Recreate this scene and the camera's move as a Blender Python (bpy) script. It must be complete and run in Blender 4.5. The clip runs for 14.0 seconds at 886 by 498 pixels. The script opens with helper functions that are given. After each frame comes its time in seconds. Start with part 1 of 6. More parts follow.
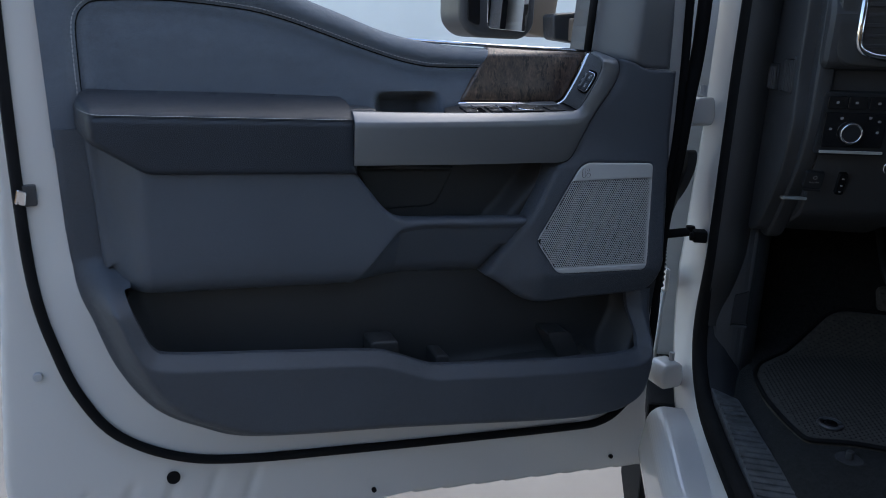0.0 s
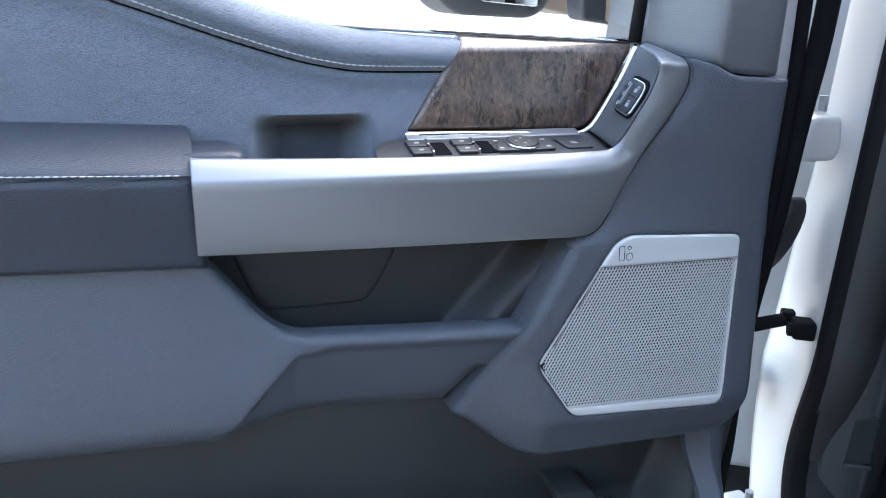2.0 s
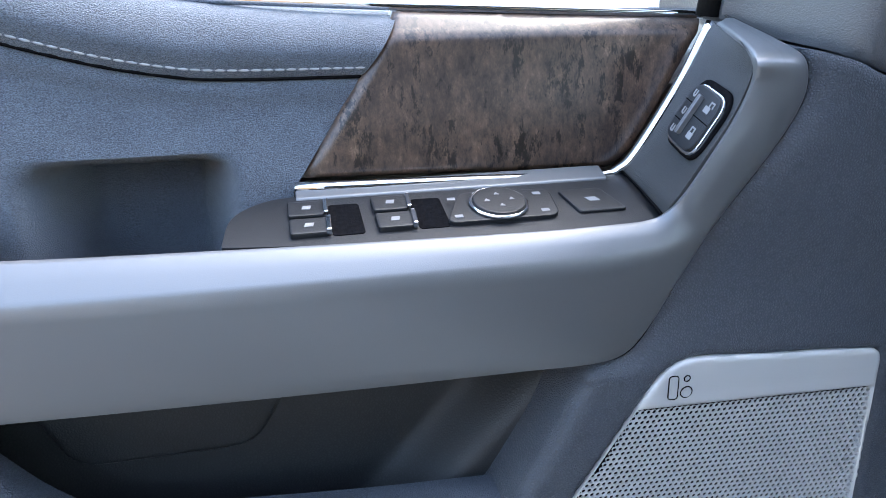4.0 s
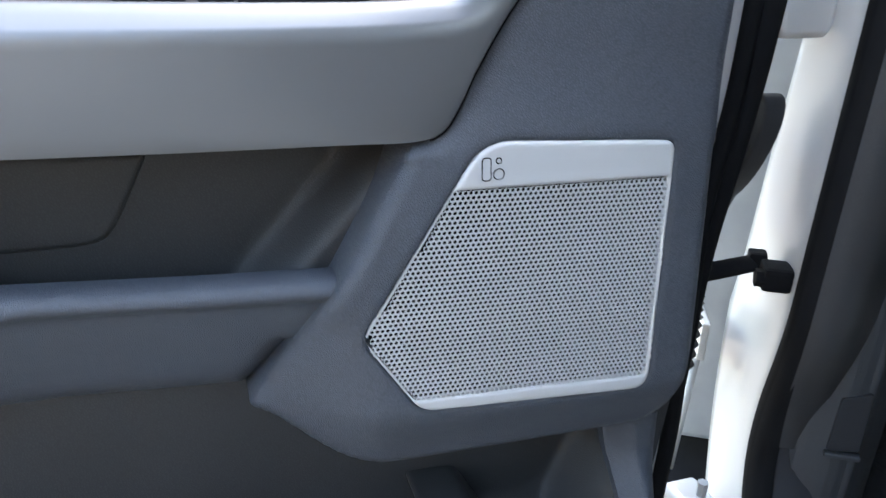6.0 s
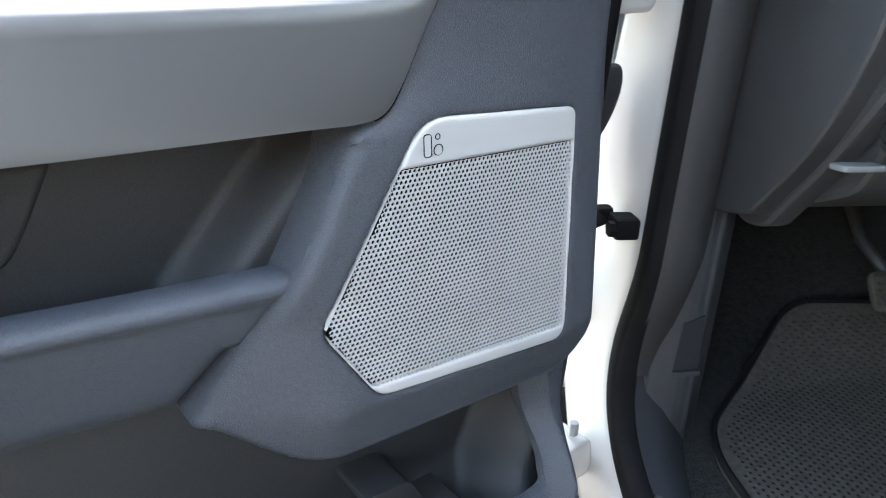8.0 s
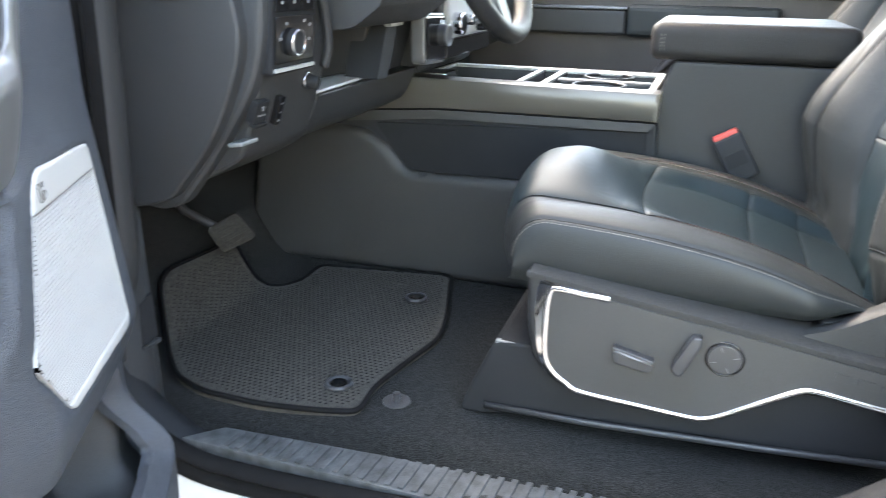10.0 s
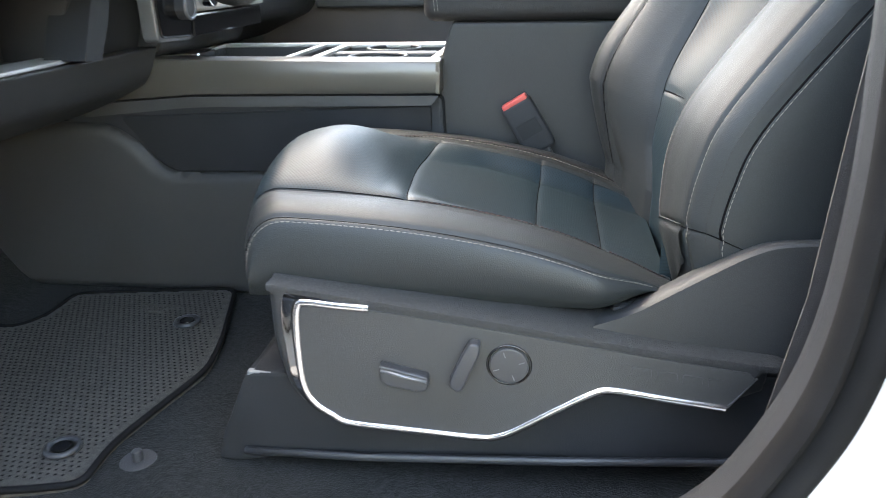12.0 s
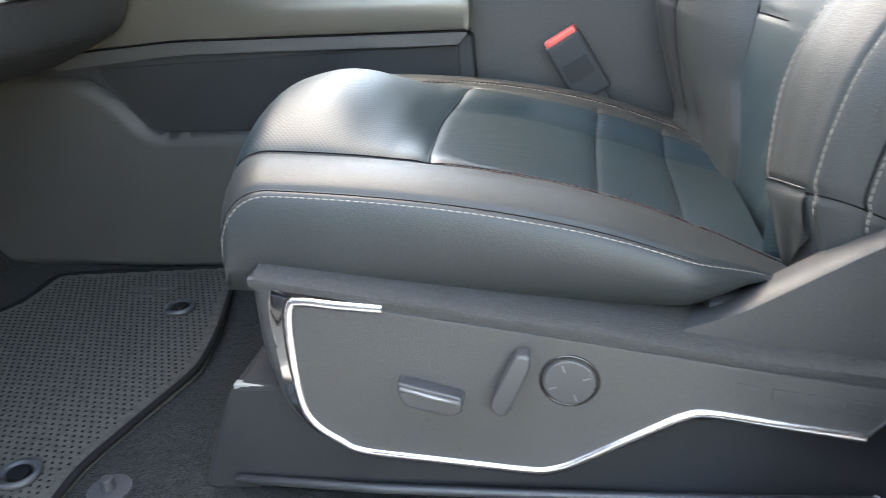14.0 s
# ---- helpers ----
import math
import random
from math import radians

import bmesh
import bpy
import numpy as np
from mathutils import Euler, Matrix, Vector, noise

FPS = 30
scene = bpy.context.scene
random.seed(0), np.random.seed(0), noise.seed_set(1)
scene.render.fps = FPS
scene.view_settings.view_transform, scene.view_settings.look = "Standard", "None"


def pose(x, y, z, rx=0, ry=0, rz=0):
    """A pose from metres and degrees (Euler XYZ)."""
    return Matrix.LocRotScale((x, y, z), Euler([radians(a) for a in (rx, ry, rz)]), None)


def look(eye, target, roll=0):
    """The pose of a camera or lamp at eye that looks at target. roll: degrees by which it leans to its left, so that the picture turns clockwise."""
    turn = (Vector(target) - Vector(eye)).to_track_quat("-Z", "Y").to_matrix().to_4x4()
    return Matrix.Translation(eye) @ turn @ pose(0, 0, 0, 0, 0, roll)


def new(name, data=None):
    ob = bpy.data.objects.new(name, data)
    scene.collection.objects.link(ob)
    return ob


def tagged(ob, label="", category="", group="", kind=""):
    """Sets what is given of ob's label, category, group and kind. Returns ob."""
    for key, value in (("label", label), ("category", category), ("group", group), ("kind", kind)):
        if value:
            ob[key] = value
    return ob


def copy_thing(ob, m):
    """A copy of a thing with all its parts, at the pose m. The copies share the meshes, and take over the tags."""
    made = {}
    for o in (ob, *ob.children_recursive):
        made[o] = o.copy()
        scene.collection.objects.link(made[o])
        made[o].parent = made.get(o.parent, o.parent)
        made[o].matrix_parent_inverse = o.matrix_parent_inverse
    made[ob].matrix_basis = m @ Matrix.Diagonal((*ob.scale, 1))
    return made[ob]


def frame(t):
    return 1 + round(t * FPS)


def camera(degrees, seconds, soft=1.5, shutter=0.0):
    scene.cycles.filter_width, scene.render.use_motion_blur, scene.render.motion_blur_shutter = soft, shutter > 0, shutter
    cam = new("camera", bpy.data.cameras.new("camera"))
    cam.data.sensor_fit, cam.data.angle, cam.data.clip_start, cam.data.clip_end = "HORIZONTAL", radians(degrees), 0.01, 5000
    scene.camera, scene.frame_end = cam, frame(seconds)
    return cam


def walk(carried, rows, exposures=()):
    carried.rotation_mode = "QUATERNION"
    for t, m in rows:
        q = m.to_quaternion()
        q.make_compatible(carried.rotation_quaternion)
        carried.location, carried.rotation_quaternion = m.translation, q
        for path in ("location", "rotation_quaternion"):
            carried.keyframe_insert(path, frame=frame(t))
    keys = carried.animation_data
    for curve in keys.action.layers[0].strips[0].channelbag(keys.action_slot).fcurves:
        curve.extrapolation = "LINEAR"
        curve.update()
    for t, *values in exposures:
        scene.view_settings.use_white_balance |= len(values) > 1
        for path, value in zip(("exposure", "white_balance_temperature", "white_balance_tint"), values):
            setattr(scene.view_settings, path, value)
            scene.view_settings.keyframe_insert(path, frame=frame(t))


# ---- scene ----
cam = camera(61.5, 14.0, soft=0.8, shutter=0.35)
PATH = [
    (0, (1.114, -0.553, 0.751), (-0.782, -0.852, 0.187), 1.3),
    (0.5, (0.981, -0.533, 0.749), (-0.905, -0.875, 0.178), 1.6),
    (1, (0.806, -0.54, 0.742), (-1.069, -0.911, 0.154), 1.5),
    (1.5, (0.65, -0.541, 0.754), (-1.211, -0.933, 0.135), 1.4),
    (2, (0.49, -0.534, 0.765), (-1.358, -0.943, 0.118), 1.5),
    (2.5, (0.341, -0.531, 0.769), (-1.48, -0.985, 0.078), 1.2),
    (2.7, (0.29, -0.531, 0.767), (-1.519, -1.015, 0.064), 0.9),
    (4.8, (0.091, -0.523, 0.766), (-1.662, -1.07, -0.028), 0.7),
    (5, (0.095, -0.514, 0.757), (-1.662, -1.046, -0.037), 0.7),
    (5.5, (0.134, -0.46, 0.698), (-1.634, -0.945, -0.102), 0.9),
    (6, (0.182, -0.425, 0.66), (-1.601, -0.821, -0.154), 1.3),
    (6.5, (0.2, -0.415, 0.646), (-1.594, -0.727, -0.18), 1.9),
    (7, (0.201, -0.416, 0.643), (-1.604, -0.669, -0.182), 2.3),
    (7.2, (0.198, -0.418, 0.64), (-1.607, -0.639, -0.191), 2.5),
    (9.3, (0.206, -0.959, 0.666), (-0.922, 0.523, -0.063), 0.7),
    (9.5, (0.204, -0.982, 0.67), (-0.751, 0.62, -0.053), 1.0),
    (10, (0.217, -0.995, 0.681), (-0.399, 0.777, -0.011), 0.9),
    (10.5, (0.222, -0.987, 0.685), (-0.167, 0.856, 0.013), 0.8),
    (11, (0.226, -0.982, 0.685), (-0.056, 0.886, 0.029), 0.5),
    (11.5, (0.253, -0.929, 0.662), (-0.012, 0.939, -0.002), -0.0),
    (12, (0.326, -0.759, 0.619), (0.048, 1.09, -0.092), -1.2),
    (12.5, (0.327, -0.632, 0.581), (0.086, 1.199, -0.186), -2.0),
    (13, (0.313, -0.601, 0.566), (0.104, 1.218, -0.237), -2.4),
    (13.5, (0.315, -0.596, 0.566), (0.093, 1.215, -0.254), -2.6),
    (14, (0.29, -0.553, 0.563), (-0.063, 1.236, -0.257), -3.3),
]
EXPOSURES = [(0.0, 1.8, 7000, 10), (0.1, 2.1, 7000, 10), (0.4, 3.32, 7000, 10), (1.5, 3.80, 7250, 10), (2.7, 3.80, 7250, 10), (5.0, 3.48, 7400, 10), (5.8, 3.85, 8000, 10), (7.0, 4.10, 8500, 10), (9.5, 4.62, 9000, 10), (10.0, 4.72, 9000, 10), (10.5, 4.6, 8900, 10), (11.4, 4.36, 8800, 10), (12.6, 4.64, 9000, 10), (13.5, 4.72, 9000, 10), (14.0, 4.85, 9000, 10)]
walk(cam, [(t, look(eye, target, roll)) for t, eye, target, roll in PATH], exposures=EXPOSURES)

# ---------- world and light ----------
world = bpy.data.worlds.new("world")
scene.world = world
world.use_nodes = True
wn = world.node_tree.nodes
wl = world.node_tree.links
sky = wn.new("ShaderNodeTexSky")
sky.sky_type = "NISHITA"
sky.sun_disc = False
sky.sun_elevation = radians(52)
sky.sun_rotation = radians(305)
wl.new(sky.outputs[0], wn["Background"].inputs[0])
wn["Background"].inputs[1].default_value = 0.15

sun = new("sun", bpy.data.lights.new("sun", "SUN"))
sun.data.energy = 0.5
sun.data.angle = radians(60)
sun.data.color = (0.93, 0.97, 1.0)
sun.matrix_world = look((-5, 3.5, 7.9), (0, 0, 0))


# ---------- materials ----------
def mat(name, base, rough=0.5, metal=0.0, coat=0.0, var=0.12, var_scale=6.0, fine=0.0, fine_scale=400.0, kind="noise", spec=0.5, stretch=(1, 1, 1), sheen=0.0, rvar=0.08, grain=0.0, deep=0.0015):
    """A surface with broad colour and gloss variation and a fine relief."""
    m = bpy.data.materials.new(name)
    m.use_nodes = True
    n, l = m.node_tree.nodes, m.node_tree.links
    b = n["Principled BSDF"]
    co = n.new("ShaderNodeTexCoord")
    mp = n.new("ShaderNodeMapping")
    mp.inputs["Scale"].default_value = stretch
    l.new(co.outputs["Object"], mp.inputs[0])
    nz = n.new("ShaderNodeTexNoise")
    nz.inputs["Scale"].default_value = var_scale
    nz.inputs["Detail"].default_value = 6
    l.new(mp.outputs[0], nz.inputs["Vector"])
    rp = n.new("ShaderNodeValToRGB")
    rp.color_ramp.elements[0].position, rp.color_ramp.elements[1].position = 0.3, 0.7
    rp.color_ramp.elements[0].color = (*[c * (1 - var) for c in base], 1)
    rp.color_ramp.elements[1].color = (*[min(1, c * (1 + var)) for c in base], 1)
    l.new(nz.outputs[0], rp.inputs[0])
    l.new(rp.outputs[0], b.inputs["Base Color"])
    mr = n.new("ShaderNodeMapRange")
    mr.inputs[3].default_value, mr.inputs[4].default_value = max(0.02, rough - rvar), min(1, rough + rvar)
    nz2 = n.new("ShaderNodeTexNoise")
    nz2.inputs["Scale"].default_value = var_scale * 4
    nz2.inputs["Detail"].default_value = 8
    l.new(mp.outputs[0], nz2.inputs["Vector"])
    l.new(nz2.outputs[0], mr.inputs[0])
    l.new(mr.outputs[0], b.inputs["Roughness"])
    b.inputs["Metallic"].default_value = metal
    b.inputs["Coat Weight"].default_value = coat
    b.inputs["Coat Roughness"].default_value = 0.06
    b.inputs["Specular IOR Level"].default_value = spec
    b.inputs["Sheen Weight"].default_value = sheen
    if fine:
        if kind == "voronoi":
            tx = n.new("ShaderNodeTexVoronoi")
            tx.feature = "DISTANCE_TO_EDGE"
        elif kind == "weave":
            tx = n.new("ShaderNodeTexNoise")
            tx.inputs["Detail"].default_value = 2
        else:
            tx = n.new("ShaderNodeTexNoise")
            tx.inputs["Detail"].default_value = 3
        tx.inputs["Scale"].default_value = fine_scale
        l.new(mp.outputs[0], tx.inputs["Vector"])
        bp = n.new("ShaderNodeBump")
        bp.inputs["Strength"].default_value = fine
        bp.inputs["Distance"].default_value = deep
        l.new(tx.outputs["Distance" if kind == "voronoi" else 0], bp.inputs["Height"])
        l.new(bp.outputs[0], b.inputs["Normal"])
        if grain:
            gr = n.new("ShaderNodeMapRange")
            lo_, hi_ = (0.0, 0.25) if kind == "voronoi" else (0.35, 0.65)
            gr.inputs[1].default_value, gr.inputs[2].default_value = lo_, hi_
            gr.inputs[3].default_value, gr.inputs[4].default_value = 1 - grain, 1 + grain
            l.new(tx.outputs["Distance" if kind == "voronoi" else 0], gr.inputs[0])
            mx = n.new("ShaderNodeMix")
            mx.data_type, mx.blend_type = "RGBA", "MULTIPLY"
            mx.clamp_result = False
            mx.inputs["Factor"].default_value = 1.0
            l.new(rp.outputs[0], mx.inputs["A"])
            l.new(gr.outputs[0], mx.inputs["B"])
            l.new(mx.outputs["Result"], b.inputs["Base Color"])
    return m


M_PAINT = mat("white_paint", (0.54, 0.525, 0.495), 0.25, coat=0.6, var=0.03, var_scale=3, rvar=0.04)
# Grey for small fittings, and for the shade on the hinge pillar.
M_GREY_AND_SHADE = mat("grey_and_shade_paint", (0.34, 0.35, 0.355), 0.5, var=0.12, var_scale=12)
M_PLASTIC = mat("slate_plastic", (0.043, 0.050, 0.061), 0.46, var=0.12, var_scale=5, fine=0.7, fine_scale=520, kind="voronoi", grain=0.2, rvar=0.1)
M_PLASTIC2 = mat("slate_soft_panel", (0.051, 0.060, 0.074), 0.5, var=0.12, var_scale=4, fine=0.6, fine_scale=600, kind="voronoi", grain=0.16, rvar=0.1)
M_FABRIC = mat("slate_fabric", (0.092, 0.110, 0.134), 0.8, var=0.06, var_scale=40, fine=1.0, fine_scale=1150, kind="weave", spec=0.3, sheen=0.25, stretch=(1, 1, 1.5), grain=0.45, deep=0.0016)
# Near-black for cloth and floors, and for shade in wells and creases.
M_FELT_AND_SHADE = mat("dark_felt_and_shade", (0.008, 0.008, 0.009), 0.95, var=0.3, var_scale=300, fine=0.6, fine_scale=1200, spec=0.0)
M_LEATHER = mat("black_leather", (0.0175, 0.0208, 0.0222), 0.49, var=0.16, var_scale=7, fine=0.6, fine_scale=480, kind="voronoi", spec=0.34, grain=0.10, rvar=0.05, deep=0.0006)
M_LEATHER_DOOR = mat("slate_leather", (0.0185, 0.0235, 0.0315), 0.44, var=0.14, var_scale=7, fine=0.7, fine_scale=420, kind="voronoi", grain=0.12, spec=0.35, deep=0.001)
M_BLACK = mat("black_plastic", (0.036, 0.037, 0.040), 0.40, var=0.14, var_scale=9, fine=0.3, fine_scale=900, grain=0.1)
M_TRIM = mat("dark_trim", (0.034, 0.034, 0.034), 0.5, var=0.14, var_scale=6, fine=0.45, fine_scale=700, kind="voronoi", grain=0.1)
M_DASH = mat("dark_dash_plastic", (0.029, 0.030, 0.032), 0.5, var=0.14, var_scale=6, fine=0.45, fine_scale=700, kind="voronoi", grain=0.1)
M_SAIL = mat("satin_sail_plastic", (0.07, 0.072, 0.077), 0.36, var=0.1, var_scale=6, fine=0.3, fine_scale=900)
M_SWITCH = mat("satin_switch_plastic", (0.012, 0.013, 0.015), 0.45, var=0.12, var_scale=9, fine=0.2, fine_scale=1200, spec=0.4)
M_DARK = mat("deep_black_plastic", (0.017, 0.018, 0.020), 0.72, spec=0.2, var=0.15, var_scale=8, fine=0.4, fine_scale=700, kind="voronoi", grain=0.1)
M_LID = mat("lid_leather", (0.0155, 0.0145, 0.0145), 0.52, var=0.15, var_scale=9, fine=0.5, fine_scale=480, kind="voronoi", spec=0.3, grain=0.1)
M_RIM = mat("wheel_leather", (0.014, 0.014, 0.015), 0.5, var=0.15, var_scale=9, fine=0.4, fine_scale=700, kind="voronoi", spec=0.35)
M_BAND = mat("champagne_band", (0.125, 0.115, 0.100), 0.30, metal=0.55, var=0.06, var_scale=3, fine=0.05, fine_scale=1500, rvar=0.04)
M_PILLAR = mat("pillar_plastic", (0.018, 0.020, 0.023), 0.65, var=0.14, var_scale=6, fine=0.35, fine_scale=950, grain=0.12, spec=0.3)
M_KICK = mat("kick_panel_plastic", (0.034, 0.038, 0.042), 0.5, var=0.14, var_scale=6, fine=0.5, fine_scale=500, kind="voronoi", grain=0.1)
M_SHIELD = mat("shield_plastic", (0.027, 0.028, 0.029), 0.55, var=0.14, var_scale=6, fine=0.25, fine_scale=450, kind="voronoi", grain=0.15, spec=0.35)
M_GRAIN = mat("coarse_grained_plastic", (0.021, 0.021, 0.021), 0.60, var=0.3, var_scale=260, fine=0.8, fine_scale=900, grain=0.35, spec=0.4)
M_STEEL = mat("dull_steel", (0.16, 0.17, 0.17), 0.5, metal=0.3, var=0.1)
M_MATTEWHITE = mat("white_plastic", (0.55, 0.56, 0.56), 0.45, var=0.05)
# Lighter copy of pillar_plastic: how the front is lit goes into the colour.
M_PILLAR_LIT = mat("pillar_plastic_lit", (0.034, 0.035, 0.036), 0.6, var=0.14, var_scale=6, fine=0.35, fine_scale=950, grain=0.12, spec=0.35)
M_BOOT = mat("soft_black_rubber", (0.024, 0.025, 0.027), 0.6, var=0.2, var_scale=20, fine=0.2, fine_scale=500, spec=0.35)
M_GLOSS = mat("gloss_black", (0.008, 0.008, 0.009), 0.12, var=0.1, spec=0.5)
M_SILVER = mat("satin_silver", (0.168, 0.172, 0.177), 0.38, metal=0.5, spec=0.6, var=0.05, var_scale=3, fine=0.05, fine_scale=1500, rvar=0.04)
M_GRILLE = mat("brushed_aluminium", (0.47, 0.47, 0.46), 0.52, metal=0.35, var=0.04, var_scale=8, fine=0.05, fine_scale=900, stretch=(0.1, 1, 3))
M_CHROME = mat("chrome", (0.66, 0.67, 0.69), 0.07, metal=1.0, var=0.02, rvar=0.03)
M_SATIN_CHROME = mat("satin_chrome", (0.70, 0.70, 0.73), 0.24, metal=1.0, var=0.03, rvar=0.05)
# Base below real rubber's: shade for the overlit seals is put into the colour.
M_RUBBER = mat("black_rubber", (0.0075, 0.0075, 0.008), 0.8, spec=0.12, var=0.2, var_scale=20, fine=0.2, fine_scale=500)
M_CARPET = mat("dark_carpet", (0.0135, 0.0140, 0.0136), 0.95, var=0.45, var_scale=130, fine=1.0, fine_scale=420, spec=0.08, sheen=0.06, grain=0.6, deep=0.004)
M_MAT = mat("mat_carpet", (0.060, 0.055, 0.048), 0.9, var=0.25, var_scale=120, fine=0.8, fine_scale=900, spec=0.1, sheen=0.05)
M_THREAD = mat("grey_thread", (0.34, 0.35, 0.36), 0.7, var=0.1)
M_THREAD_SEAT = mat("taupe_thread", (0.15, 0.135, 0.12), 0.7, var=0.2)
M_THREAD_DARK = mat("black_thread", (0.012, 0.012, 0.012), 0.7, var=0.2)
M_THREAD_RED = mat("dull_red_thread", (0.060, 0.026, 0.024), 0.7, var=0.2)
# Chrome with dark reflections put into its base.
M_CHROME_DARK = mat("darkened_chrome", (0.42, 0.43, 0.45), 0.08, metal=1.0, var=0.03, rvar=0.03)
M_MARK = mat("white_marking", (0.22, 0.22, 0.22), 0.5, var=0.02)
M_RED = mat("red_button", (0.50, 0.055, 0.045), 0.35, var=0.1)
M_GROUND = mat("pale_concrete", (0.21, 0.19, 0.165), 0.85, var=0.15, var_scale=2, fine=0.4, fine_scale=60)
M_HOUSE = mat("white_render", (0.72, 0.71, 0.68), 0.8, var=0.05, var_scale=1, fine=0.2, fine_scale=40)
M_TAN = mat("tan_render", (0.22, 0.145, 0.075), 0.8, var=0.2, var_scale=0.8, fine=0.3, fine_scale=30)
M_ROOFLINE = mat("grey_headliner", (0.30, 0.30, 0.30), 0.9, var=0.05)
# Tan base paints in the warm surroundings that the mirror's shell reflects.
M_TAN_REFLECT = mat("tan_reflection_satin", (0.23, 0.175, 0.13), 0.4, var=0.08)
M_MIRROR = mat("mirror_glass", (0.9, 0.9, 0.9), 0.02, metal=1.0, var=0.0, rvar=0.0)


def wood_material():
    m = bpy.data.materials.new("grey_brown_wood")
    m.use_nodes = True
    n, l = m.node_tree.nodes, m.node_tree.links
    b = n["Principled BSDF"]
    co = n.new("ShaderNodeTexCoord")
    def tex(scale, s, detail, rough=0.6):
        mp = n.new("ShaderNodeMapping")
        mp.inputs["Scale"].default_value = s
        l.new(co.outputs["Object"], mp.inputs[0])
        t = n.new("ShaderNodeTexNoise")
        t.inputs["Scale"].default_value = scale
        t.inputs["Detail"].default_value = detail
        t.inputs["Roughness"].default_value = rough
        l.new(mp.outputs[0], t.inputs["Vector"])
        return t
    a = tex(140, (1, 1, 0.5), 12, 0.85)
    r = n.new("ShaderNodeValToRGB")
    e = r.color_ramp.elements
    e[0].position, e[0].color = 0.36, (0.020, 0.014, 0.012, 1)
    e[1].position, e[1].color = 0.64, (0.235, 0.158, 0.108, 1)
    x = e.new(0.44)
    x.color = (0.070, 0.046, 0.035, 1)
    x = e.new(0.55)
    x.color = (0.125, 0.081, 0.056, 1)
    l.new(a.outputs[0], r.inputs[0])
    c = tex(58, (1, 1, 0.36), 10, 0.8)
    r2 = n.new("ShaderNodeValToRGB")
    r2.color_ramp.elements[0].position, r2.color_ramp.elements[0].color = 0.438, (0.05, 0.045, 0.04, 1)
    r2.color_ramp.elements[1].position, r2.color_ramp.elements[1].color = 0.466, (1, 1, 1, 1)
    l.new(c.outputs[0], r2.inputs[0])
    d = tex(34, (1, 1, 0.45), 8, 0.7)
    r3 = n.new("ShaderNodeValToRGB")
    r3.color_ramp.elements[0].position, r3.color_ramp.elements[0].color = 0.38, (0.40, 0.39, 0.41, 1)
    r3.color_ramp.elements[1].position, r3.color_ramp.elements[1].color = 0.65, (1.0, 0.95, 0.90, 1)
    l.new(d.outputs[0], r3.inputs[0])
    mx0 = n.new("ShaderNodeMix")
    mx0.data_type, mx0.blend_type = "RGBA", "MULTIPLY"
    mx0.inputs["Factor"].default_value = 1.0
    l.new(r.outputs[0], mx0.inputs["A"])
    l.new(r3.outputs[0], mx0.inputs["B"])
    mx = n.new("ShaderNodeMix")
    mx.data_type, mx.blend_type = "RGBA", "MULTIPLY"
    mx.inputs["Factor"].default_value = 0.9
    l.new(mx0.outputs["Result"], mx.inputs["A"])
    l.new(r2.outputs[0], mx.inputs["B"])
    l.new(mx.outputs["Result"], b.inputs["Base Color"])
    b.inputs["Roughness"].default_value = 0.38
    b.inputs["Coat Weight"].default_value = 0.25
    b.inputs["Coat Roughness"].default_value = 0.25
    bp = n.new("ShaderNodeBump")
    bp.inputs["Strength"].default_value = 0.25
    bp.inputs["Distance"].default_value = 0.0008
    l.new(c.outputs[0], bp.inputs["Height"])
    l.new(bp.outputs[0], b.inputs["Normal"])
    return m


M_WOOD = wood_material()


